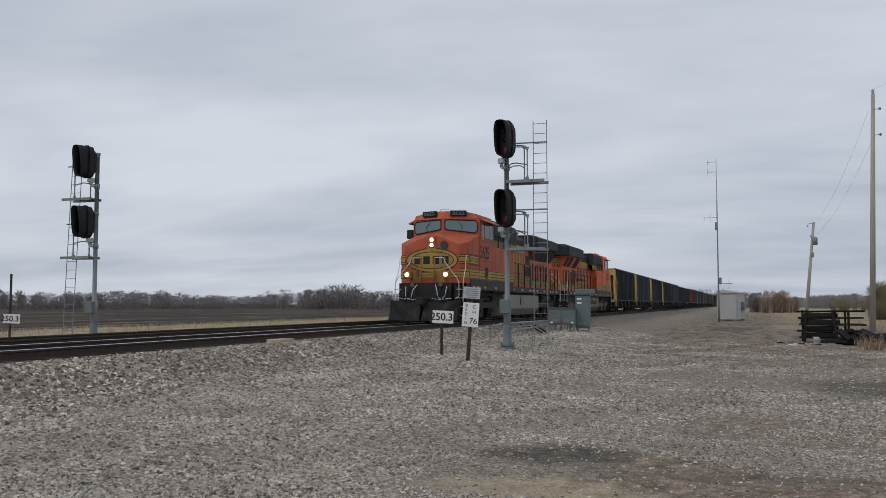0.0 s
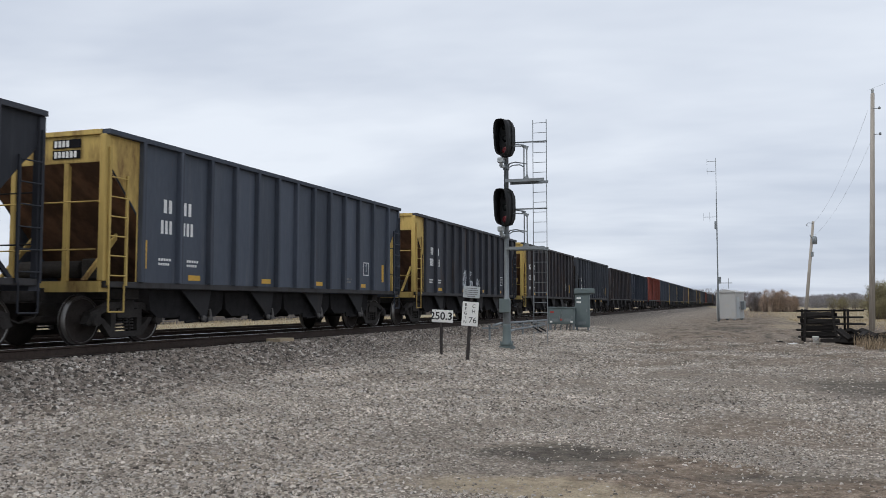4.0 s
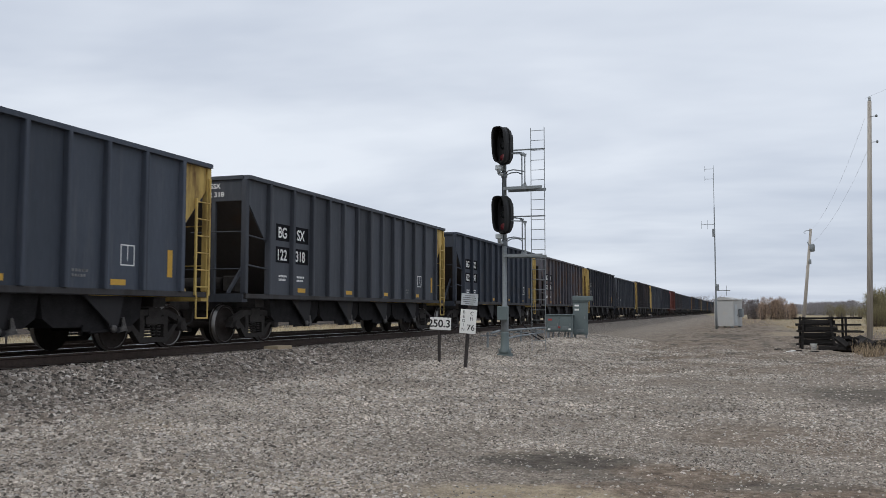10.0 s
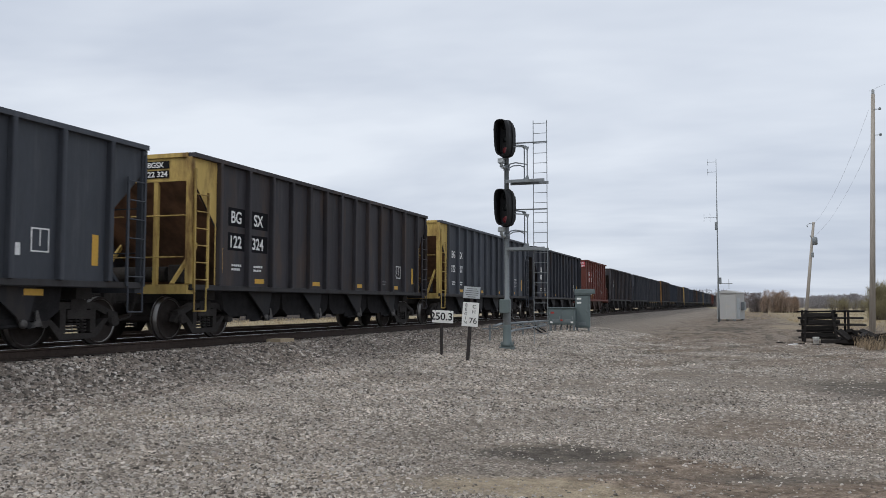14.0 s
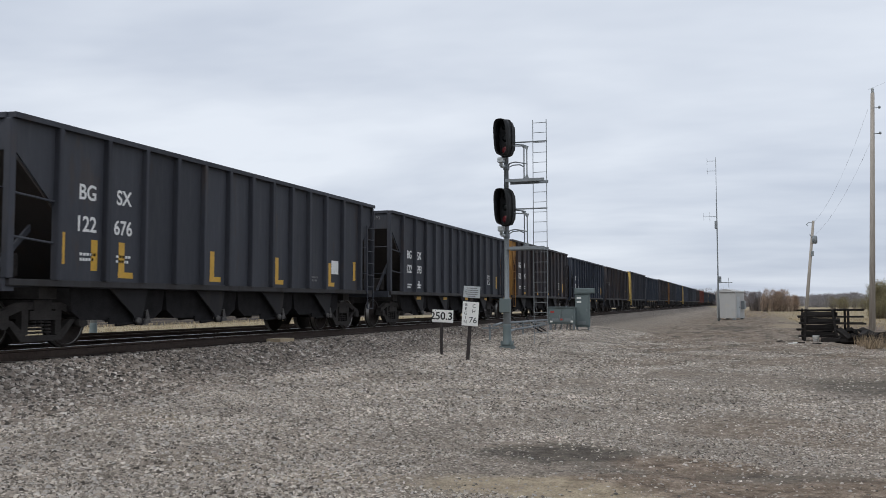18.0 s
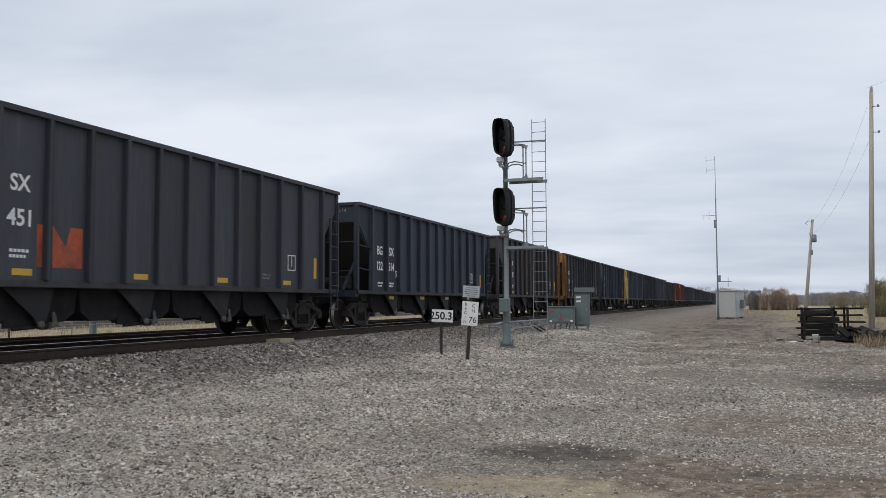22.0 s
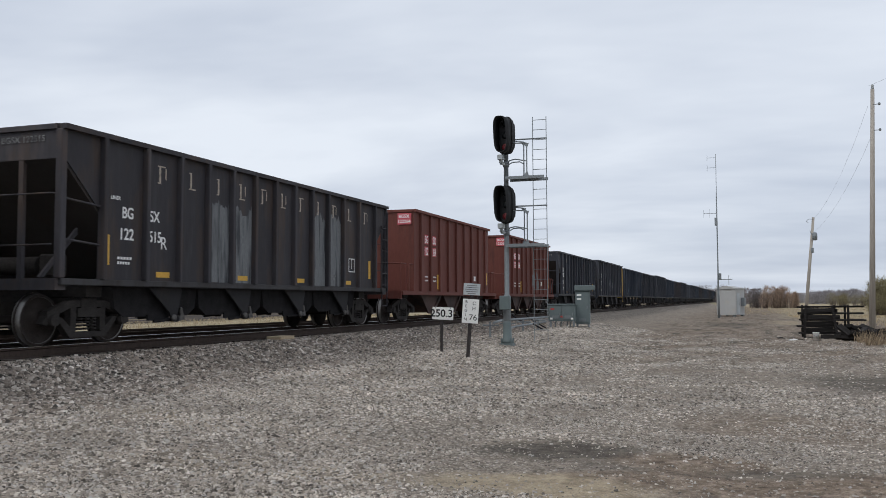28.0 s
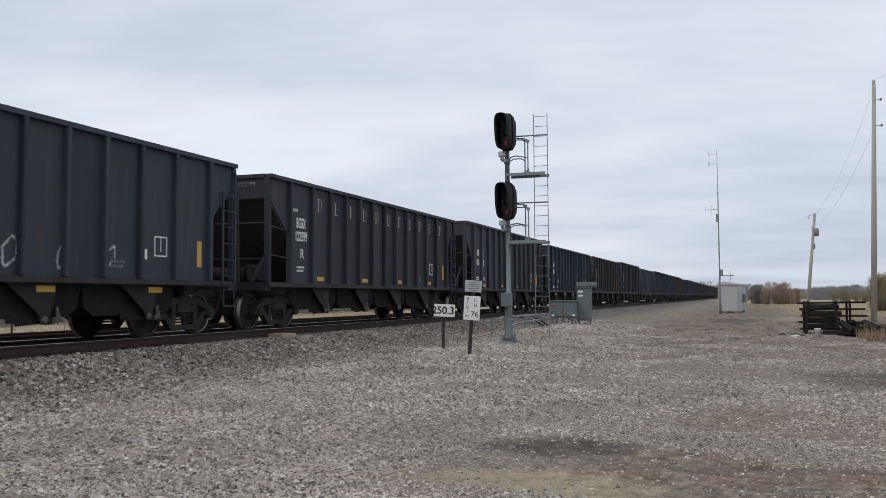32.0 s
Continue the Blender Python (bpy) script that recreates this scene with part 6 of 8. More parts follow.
    prism(bm, [(-0.98, CAB_END + 0.002), (0.98, CAB_END + 0.002), (0.98, 9.22), (0.46, 9.78), (-0.46, 9.78), (-0.98, 9.22)], 1.661, 3.92, "z")
    hood = part("engine_hood", bm, ORANGE, L, "orange engine hood")
    bm = bmesh.new()
    prism(bm, [(-0.985, 3.922), (0.985, 3.922), (0.985, 4.20 + zh), (0.74, 4.46 + zh), (-0.74, 4.46 + zh), (-0.985, 4.20 + zh)], -0.848, 3.3 if old else 3.6, "y")
    part("hood_roof", bm, M["loco_black"], L, "sooty black hood roof")
    rows = [(-1.9 + 0.56 * k, -1.9 + 0.56 * k + 0.52) for k in range(8)]
    for s in (-1, 1):
        X = 0.982
        plates("hood_door", hood, s, X, 0.018, [(a, b, 2.32, 3.50) for a, b in rows], ORANGE)
        plates("hood_panel", hood, s, X, 0.018, [(a, b, 3.54, 3.90) for a, b in rows], M["loco_pale"] if old else M["loco_yellow"], 0.006,
               "worn pale upper panel" if old else "yellow upper panel")
        bm, bk = bmesh.new(), bmesh.new()
        sbox(bm, s, X, X + 0.006, CAB_END + 0.01, 9.21, 1.82, 2.27)
        for z in (1.90, 2.0, 2.1, 2.2):
            sbox(bk, s, X, X + 0.010, CAB_END + 0.01, 9.21, z - 0.012, z + 0.012)
        for k in range(18):
            y = -1.9 + 0.66 * k
            sbox(bk, s, X, X + 0.010, y - 0.012, y + 0.012, 1.82, 2.27)
        part("yellow_band", bm, M["loco_yellow"], L)
        parts("black_line", bk, M["loco_black"], L)
        # company mark as plain blocks
        XL = X + 0.02
        if old:
            for y in (-1.75, -0.55, 0.65, 1.85):
                w = 0.92
                # two uprights and a tie, each with a thin dark edge
                for y0, y1, z0, z1, e in ((y, y + 0.27, 2.46, 3.46, 0.03), (y + 0.60, y + w - 0.02, 2.46, 3.46, 0.03), (y + 0.302, y + 0.568, 2.86, 3.04, 0.0)):
                    bm = bmesh.new()
                    sbox(bm, s, XL, XL + 0.003, y0 - e, y1 + e, z0 - 0.03, z1 + 0.03)
                    edge = part("mark_edge", bm, M["loco_black"], L, "dark edge of the block mark")
                    bm = bmesh.new()
                    sbox(bm, s, XL + 0.0031, XL + 0.006, y0, y1, z0, z1)
                    part("mark_block", bm, M["loco_yellow"], edge, "yellow block mark")
        else:
            for y in (-1.15, 0.12, 1.39, 2.66):
                bm = bmesh.new()
                prism(bm, [(y + 0.24, 2.80), (y + 1.12, 2.80), (y + 0.90, 3.44), (y + 0.02, 3.44)], min(s * XL, s * (XL + 0.003)), max(s * XL, s * (XL + 0.003)))
                edge = part("mark_block", bm, M["mark_brown"], L, "dark brown slanted block mark")
                bm = bmesh.new()
                for z in (2.97, 3.21):
                    prism(bm, [(y + 0.46 - 0.34 * (z - 2.8), z), (y + 0.80 - 0.34 * (z - 2.8), z), (y + 0.77 - 0.34 * (z - 2.8), z + 0.08), (y + 0.43 - 0.34 * (z - 2.8), z + 0.08)], min(s * (XL + 0.0031), s * (XL + 0.006)), max(s * (XL + 0.0031), s * (XL + 0.006)))
                parts("mark_gap", bm, ORANGE, edge)
            bm = bmesh.new()
            prism(bm, [(-1.2, 2.56), (4.1, 2.40), (4.25, 2.66), (2.5, 2.66)], min(s * XL, s * (XL + 0.003)), max(s * XL, s * (XL + 0.003)))
            part("mark_sweep", bm, M["mark_brown"], L, "dark brown tapering sweep")
        # doors and grilles of the rear hood
        q = 0.0 if old else 1.9
        rects = ((2.7, 3.2, 2.95, 3.45), (3.35, 3.85, 2.95, 3.45), (2.7, 3.2, 2.3, 2.85), (3.35, 3.85, 2.3, 2.85), (4.5, 4.92, 2.1, 3.1),
                 (5.7, 6.06, 2.1, 3.08), (6.5, 6.86, 2.1, 3.08), (7.3, 7.66, 2.1, 3.08), (8.3, 8.6, 2.1, 3.08)) if old else \
                ((4.75, 5.45, 2.1, 3.2), (4.2, 4.55, 2.7, 3.15), (5.75, 6.1, 2.05, 3.0), (6.6, 7.0, 2.1, 3.08), (7.3, 7.6, 2.1, 3.08), (7.85, 8.1, 2.1, 3.08), (8.6, 8.85, 2.1, 3.1))
        plates("mesh_door", hood, s, X, 0.02, rects, M["grille"], 0.006, "black mesh door")
    # hood end: bands, lamp and number bars on the end wall and its slanted corners
    end_plan = [(0.981, 9.221), (0.461, 9.781)]
    n = Vector((0.56, 0.52)).normalized()
    for z0, z1 in ((1.82, 2.27), (3.50, 3.86)):
        bm = bmesh.new()
        box(bm, -0.46, 0.46, 9.781, 9.787, z0, z1)
        for s in (-1, 1):
            prism(bm, [(s * a, b) for a, b in (end_plan[0], end_plan[1], (end_plan[1][0] + n.x * 0.006, end_plan[1][1] + n.y * 0.006),
                                               (end_plan[0][0] + n.x * 0.006, end_plan[0][1] + n.y * 0.006))], z0, z1, "z")
        part("yellow_band", bm, M["loco_yellow"], L, "yellow band round the hood end")
        for z in (z0 + 0.02, z0 + (z1 - z0) * 0.35, z0 + (z1 - z0) * 0.68, z1 - 0.02):
            bm = bmesh.new()
            box(bm, -0.46, 0.46, 9.7875, 9.791, z - 0.013, z + 0.013)
            for s in (-1, 1):
                prism(bm, [(s * (a + n.x * q), b + n.y * q) for (a, b), q in ((end_plan[0], 0.0065), (end_plan[1], 0.0065), (end_plan[1], 0.01), (end_plan[0], 0.01))], z - 0.013, z + 0.013, "z")
            parts("black_line", bm, M["loco_black"], L)
    for x in (-1, 1):
        fig = put("figures", fitted_word(road, 0.21, 0.58, "loco_black"), L, (x * (0.721 + n.x * 0.004), 9.501 + n.y * 0.004, 3.34), "dark road number")
        fig.rotation_euler = (0, 0, math.pi - x * math.atan2(n.x, n.y))
    bm = bmesh.new()
    soft_box(bm, -0.14, 0.14, 9.781, 9.90, 2.62, 3.06, 0.03, 1)
    lamp = part("rear_light_housing", bm, M["loco_sill"], L)
    for z in (2.74, 2.94):
        bm = bmesh.new()
        lathe(bm, [(0.085, 9.90), (0.08, 9.915), (0.03, 9.92)], (0, 0, z), "y", 14)
        part("rear_light", bm, M["alum"], lamp, "unlit round rear lamp")
    for x in (-0.45, 0.45):
        bm = bmesh.new()
        pipe(bm, [(x, 9.79, 3.1), (x, 9.86, 3.1), (x, 9.86, 2.2), (x, 9.79, 2.2)], 0.014, 5)
        part("grab_iron", bm, ORANGE, L)
    # radiator: orange flared sides with mesh, black wings above that taper at the end
    zr = 0.0 if old else 0.10
    r0, r1 = (3.3, 9.86) if old else (3.6, 10.1)
    bm = bmesh.new()
    prism(bm, [(-0.981, 3.27), (0.981, 3.27), (1.42, 3.985), (-1.42, 3.985)], r0 + 0.4, 9.30, "y")
    flare = part("radiator_flare", bm, M["soot_orange"] if old else ORANGE, L, "sooty flared radiator side" if old else "orange flared radiator side")
    bm = bmesh.new()
    sect = [(-1.54, 3.99), (1.54, 3.99), (1.54, 4.50 + zr), (1.30, 4.62 + zr), (-1.30, 4.62 + zr), (-1.54, 4.50 + zr)]
    rings = [[bm.verts.new((x * f, y, z)) for x, z in sect] for y, f in ((r0, 0.86), (r0 + 0.35, 1.0), (r1 - 0.75, 1.0), (r1, 0.66))]
    for a, b in zip(rings, rings[1:]):
        for k in range(6):
            bm.faces.new([a[k], a[(k + 1) % 6], b[(k + 1) % 6], b[k]])
    bm.faces.new(rings[0])
    bm.faces.new(rings[-1][::-1])
    rad = part("radiator", bm, M["loco_black"], L, "black flared radiator housing")
    for s in (-1, 1):
        for a, b in ((4.3, 5.5), (5.65, 6.85), (7.0, 8.1), (8.2, 9.2)) if old else ((4.5, 6.0), (6.75, 7.95), (8.10, 9.2)):
            bm = bmesh.new()
            q = [(s * 1.01, 3.32), (s * 1.39, 3.94)]
            nn = Vector((s * 0.715, -0.44)).normalized() * 0.012
            lean = 0.10
            vs = [(q[0][0] + nn.x, a, q[0][1] + nn.y), (q[0][0] + nn.x, b - lean, q[0][1] + nn.y), (q[1][0] + nn.x, b, q[1][1] + nn.y), (q[1][0] + nn.x, a + lean, q[1][1] + nn.y)]
            f = [bm.verts.new(v) for v in vs]
            h = [bm.verts.new((v.co.x - nn.x * 0.8, v.co.y, v.co.z - nn.y * 0.8)) for v in f]
            bm.faces.new(f)
            bm.faces.new(h[::-1])
            for i in range(4):
                bm.faces.new([f[i], h[i], h[(i + 1) % 4], f[(i + 1) % 4]])
            part("radiator_grille", bm, M["grille"], flare, "black mesh panel")
    for y in (5.0, 7.0):
        bm = bmesh.new()
        lathe(bm, [(0.55, 4.62 + zr), (0.55, 4.68 + zr), (0.48, 4.70 + zr)], (0, y, 0), "z", 20)
        part("cooling_fan", bm, M["loco_sill"], rad)
    bm = bmesh.new()
    soft_box(bm, -0.55, 0.55, 1.9, 3.0, 4.40, 4.70 + zh, 0.05, 1)
    soft_box(bm, -0.58, 0.58, 1.87, 3.03, 4.66 + zh, 4.72 + zh, 0.02, 1)
    part("exhaust_stack", bm, M["tank_tan"], L, "rust-tan exhaust stack")
    bm = bmesh.new()
    for k, y in enumerate((0.2, 0.45, 0.7)):
        tube(bm, (0.35, y - 0.16, 4.60 + zh), (0.35, y + 0.14, 4.62 + zh), 0.03, 8, 0.075)
    box(bm, 0.3, 0.4, 0.1, 0.8, 4.40, 4.56 + zh)
    part("horn", bm, M["black"], L, "black air horns")
    # walkway railings
    for s in (-1, 1):
        x = s * 1.46
        ys = [-1.9, -0.6, 0.7, 2.0, 3.3, 4.6, 5.9, 7.2, 8.4, 9.35]
        for y in ys:
            bm = bmesh.new()
            box(bm, x - 0.025, x + 0.025, y - 0.025, y + 0.025, 1.50, 2.85)
            part("railing_post", bm, M["loco_black"], L)
        bm = bmesh.new()
        pipe(bm, [(x, ys[0], 2.85), (x, ys[-1], 2.85), (x, 9.5, 2.82)], 0.022, 6)
        part("railing", bm, M["loco_black"], L)
        bm = bmesh.new()
        pipe(bm, [(s * 1.55, CR, 4.05), (s * 1.50, CR + 0.1, 4.02), (s * 1.50, -2.6, 3.92), (s * 1.50, -1.9, 2.85)], 0.022, 6)
        for y in (-4.6, -3.6, -2.7):
            tube(bm, (s * 1.50, y, 3.42), (s * 1.50, y, 3.96), 0.03, 6)
        part("cabinet_handrail", bm, M["loco_black"], L)
        for k in range(11):
            y = -8.9 + 1.75 * k
            bm = bmesh.new()
            X = 1.5495 if y < CAB_END else 1.521
            sbox(bm, s, X, X + 0.004, y, y + 0.28, 1.46, 1.55)
            part("reflector", bm, M["mark_amber"], L, "amber sill reflector")
            bm = bmesh.new()
            X = 1.5495 if y + 0.9 < CAB_END else 1.521
            sbox(bm, s, X, X + 0.004, y + 0.75, y + 0.87, 1.43, 1.55)
            if k % 3 == 0:
                part("white_tag", bm, M["mark_white"], L)
            else:
                bm.free()
        # pipes and boxes below the walkway
        bm = bmesh.new()
        tube(bm, (s * 1.38, -9.0, 1.27), (s * 1.38, 9.2, 1.27), 0.03, 6)
        tube(bm, (s * 1.34, -8.6, 1.18), (s * 1.34, -4.0, 1.18), 0.04, 6)
        part("air_pipe", bm, M["under"], L)
        for y in (-8.4, -5.2, 5.2, 8.6):
            bm = bmesh.new()
            soft_box(bm, min(s * 1.05, s * 1.40), max(s * 1.05, s * 1.40), y, y + 0.45, 1.0, 1.34, 0.03, 1)
            part("equipment_box", bm, M["under"], L)
    # fuel tank and air tanks
    bm = bmesh.new()
    prism(bm, [(-1.44, 0.55), (-1.15, 0.22), (1.15, 0.22), (1.44, 0.55), (1.44, 1.25), (-1.44, 1.25)] if old else
          [(-1.44, 0.55), (-1.15, 0.22), (1.15, 0.22), (1.44, 0.55), (1.44, 0.80), (1.0, 0.86), (1.0, 1.25), (-1.0, 1.25), (-1.0, 0.86), (-1.44, 0.80)], -3.4, 4.1, "y")
    bmesh.ops.bevel(bm, geom=bm.edges[:], offset=0.03, segments=1, affect="EDGES")
    part("fuel_tank", bm, M["tank_grey"] if old else M["tank_tan"], L, "dusty fuel tank")
    if not old:
        for s in (-1, 1):
            for y in (-1.9, 0.5):
                bm = bmesh.new()
                lathe(bm, [(0.05, y - 0.02), (0.22, y), (0.28, y + 0.08), (0.28, y + 1.9), (0.22, y + 1.98), (0.05, y + 2.0)], (s * 1.20, 0, 1.10), "y", 18)
                part("air_tank", bm, M["tank_tan"], L, "dusty round air tank")
            for a, b in ((-3.35, -2.3), (2.9, 4.0)):
                bm = bmesh.new()
                soft_box(bm, min(s * 1.0, s * 1.44), max(s * 1.0, s * 1.44), a, b, 0.81, 1.30, 0.03, 1)
                part("filler_box", bm, M["tank_tan"], L)
    else:
        for s in (-1, 1):
            bm = bmesh.new()
            sbox(bm, s, 1.441, 1.46, -0.2, -0.05, 0.75, 1.15)
            part("fuel_gauge", bm, M["black"], L)
    for y in (-6.5, 6.8):
        add_truck(L, y, g["truck_dark" if old else "truck"], g["wheelset"], "bogie", (-1.88, 0, 1.88), 0.53, "grimy three-axle bogie" if old else "dust-grey three-axle bogie")
    return L


# ---- the train as it comes ----
SHIFT = ((0, 0.0), (4, 81.67), (8, 162.85), (12, 244.24), (16, 325.68), (20, 407.18), (24, 488.83), (28, 570.96), (32, 653.60))
LONG, SHORT = 15.839, 13.05
VEHICLES = []
front_y = 33.5
VEHICLES.append((locomotive("lead_locomotive", front_y + 11.15, 0, "old",
                            "weathered orange and black diesel locomotive, headlights lit, yellow striping", "5625"), front_y + 11.15, 0))
VEHICLES.append((locomotive("trailing_locomotive", front_y + 33.45, 180, "new",
                            "orange and black diesel locomotive running cab last behind the leader", "6155"), front_y + 33.45, 180))
Y_, O_ = "end_yellow", "end_orange"
CONSIST = [
    ("car_black", Y_, None, "std", ()), ("car_blue", Y_, None, "std", ()), ("car_black", Y_, None, "std", ("white_bubbles",)),
    ("car_brown", Y_, None, "std", ()), ("car_grey", None, None, "r_tall", ()), ("car_brown", None, None, "old", ()),
    ("car_navy", None, None, "r", ()), ("car_red", None, None, "std", ("red_patches",)), ("car_blue", None, Y_, "std", ()),
    ("car_grey", None, Y_, "std", ("plates",)), ("car_navy", None, Y_, "std", ("dark_patches", "plates")), ("car_rust", None, Y_, "std", ("plates",)),
    ("car_black", Y_, None, "std", ("green",)), ("car_grey", None, None, "r", ()), ("car_brown", Y_, None, "std", ("plates",)),
    ("car_grey", Y_, None, "std", ()), ("car_black", None, None, "std", ()), ("RED", None, None, "", ("streaks",)),
    ("car_brown", None, None, "old", ()), ("car_slate", None, None, "ell", ()), ("car_slate", None, None, "r", ()),
    ("car_brown", O_, None, "std", ("chalk",)), ("car_navy", None, None, "r", ()), ("car_brown", None, None, "old", ()),
    ("car_slate", Y_, None, "std", ("orange",)), ("car_navy", None, None, "r", ()), ("car_brown", None, O_, "std", ()),
    ("car_black", O_, None, "std", ("chalk",)), ("car_navy", None, Y_, "std", ("info_panel",)), ("car_blue", Y_, None, "std", ()),
    ("car_black", None, None, "std", ()), ("car_grey", None, None, "std", ("red_rear",)), ("car_brown", None, None, "old", ("pale_panels",)),
    ("RED", None, None, "", ()), ("RED", None, None, "", ("grey_cloud",)), ("car_black", None, None, "old", ()),
    ("car_slate", None, Y_, "std", ("white_big",)), ("car_navy", None, None, "r", ("cyan_loops",)), ("car_black", None, None, "old", ()),
    ("car_black", None, None, "std", ()), ("car_navy", None, None, "r", ()), ("car_brown", None, None, "old", ()),
    ("car_black", None, None, "std", ()), ("car_grey", None, None, "r", ()), ("car_black", None, None, "std", ()),
    ("car_navy", None, None, "std", ()), ("car_brown", None, None, "std", ()), ("car_black", None, None, "r", ()),
    ("car_navy", None, None, "std", ()), ("car_black", None, None, "std", ()), ("car_brown", None, None, "old", ()),
    ("car_black", None, None, "std", ()), ("car_navy", None, None, "r", ()), ("car_black", None, None, "std", ()),
    ("car_black", None, None, "std", ()), ("car_brown", None, None, "std", ()), ("car_navy", None, None, "std", ()),
    ("car_black", None, None, "std", ()), ("car_black", None, None, "r", ()), ("car_brown", None, None, "std", ()),
]
SLACK = {7: 0.2, 12: 0.1, 19: 0.25, 20: 0.2, 21: 0.15, 23: -0.15, 24: 0.12, 26: 0.1, 27: 0.25, 29: 0.12, 36: -0.15}     # play in the couplings
NUMBERS = {0: "399", 3: "392", 4: "672", 5: "065", 6: "643", 7: "657", 8: "421", 9: "318", 10: "297", 11: "308", 12: "435", 13: "690", 14: "324", 15: "307", 18: "603", 19: "676", 20: "693", 21: "395", 22: "625", 23: "569", 24: "451", 25: "614", 26: "342", 27: "343", 28: "400", 29: "315", 32: "515", 35: "522", 36: "327", 37: "840", 38: "599"}          # by place in the train
TONE = {"car_slate": "worn slate-black", "car_black": "weathered black", "car_brown": "rusty brown-black", "car_navy": "dark navy", "car_blue": "faded slate-blue",
        "car_grey": "faded dark grey", "car_rust": "rust-streaked grey", "car_red": "faded oxide red"}
at_y = front_y + 44.6 + 0.02
for k, (body, fr, re, style, arts) in enumerate(CONSIST):
    if body == "RED":
        c = at_y + SHORT / 2
        ob = red_wagon(c, {17: "289", 33: "264", 34: "266"}[k], arts, "red-brown ribbed hopper wagon with railed end platforms" + (", sprayed side" if arts else ""))
        at_y += SHORT
    else:
        c = at_y + LONG / 2 + SLACK.get(k, 0.0)
        lb = TONE[body] + " coal hopper wagon"
        lb += ", yellow leading end" if fr else ", yellow trailing end" if re else ", open sloped ends"
        if style == "old":
            lb += ", faded letters"
        elif "cyan_loops" in arts:
            lb += ", cyan spray loops"
        elif arts:
            lb += ", sprayed sides"
        ob = hopper_wagon(c, body, fr, re, style, arts, lb, NUMBERS.get(k, ""))
        at_y += LONG
    VEHICLES.append((ob, c, 0))


def motions():
    """The train rolls by towards -y; every wheelset turns with it."""
    for ob, y0, rz in VEHICLES:
        walk(ob, [(t, pose(TRACK_X, y0 - d, RAIL_Z, 0, 0, rz)) for t, d in SHIFT])
    ts = [t for t, d in SHIFT]
    ds = [d for t, d in SHIFT]
    reversed_loco = VEHICLES[1][0]
    for (a, r), obs in WHEELS.items():
        for turn in (1, -1):
            same = [o for o in obs if (o.parent.parent == reversed_loco) == (turn < 0)]
            if not same:
                continue
            rows = []
            for k in range(32 * FPS + 1):
                t = k / FPS
                rows.append((t, pose(0, a, r, turn * math.degrees(float(np.interp(t, ts, ds)) / r) % 360)))
            first = same[0]
            walk(first, rows)
            for o in same[1:]:
                o.rotation_mode = "QUATERNION"
                ad = o.animation_data_create()
                ad.action = first.animation_data.action
                ad.action_slot = first.animation_data.action_slot

# ---- colour-light signals ----
def ellipse_pts(w, h, n=24, p=2.6):
    """Outline of a tall rounded backplate."""
    out = []
    for k in range(n):
        a = 2 * math.pi * k / n
        c, s = math.cos(a), math.sin(a)
        out.append((math.copysign(abs(c) ** (2 / p), c) * w / 2, math.copysign(abs(s) ** (2 / p), s) * h / 2))
    return out


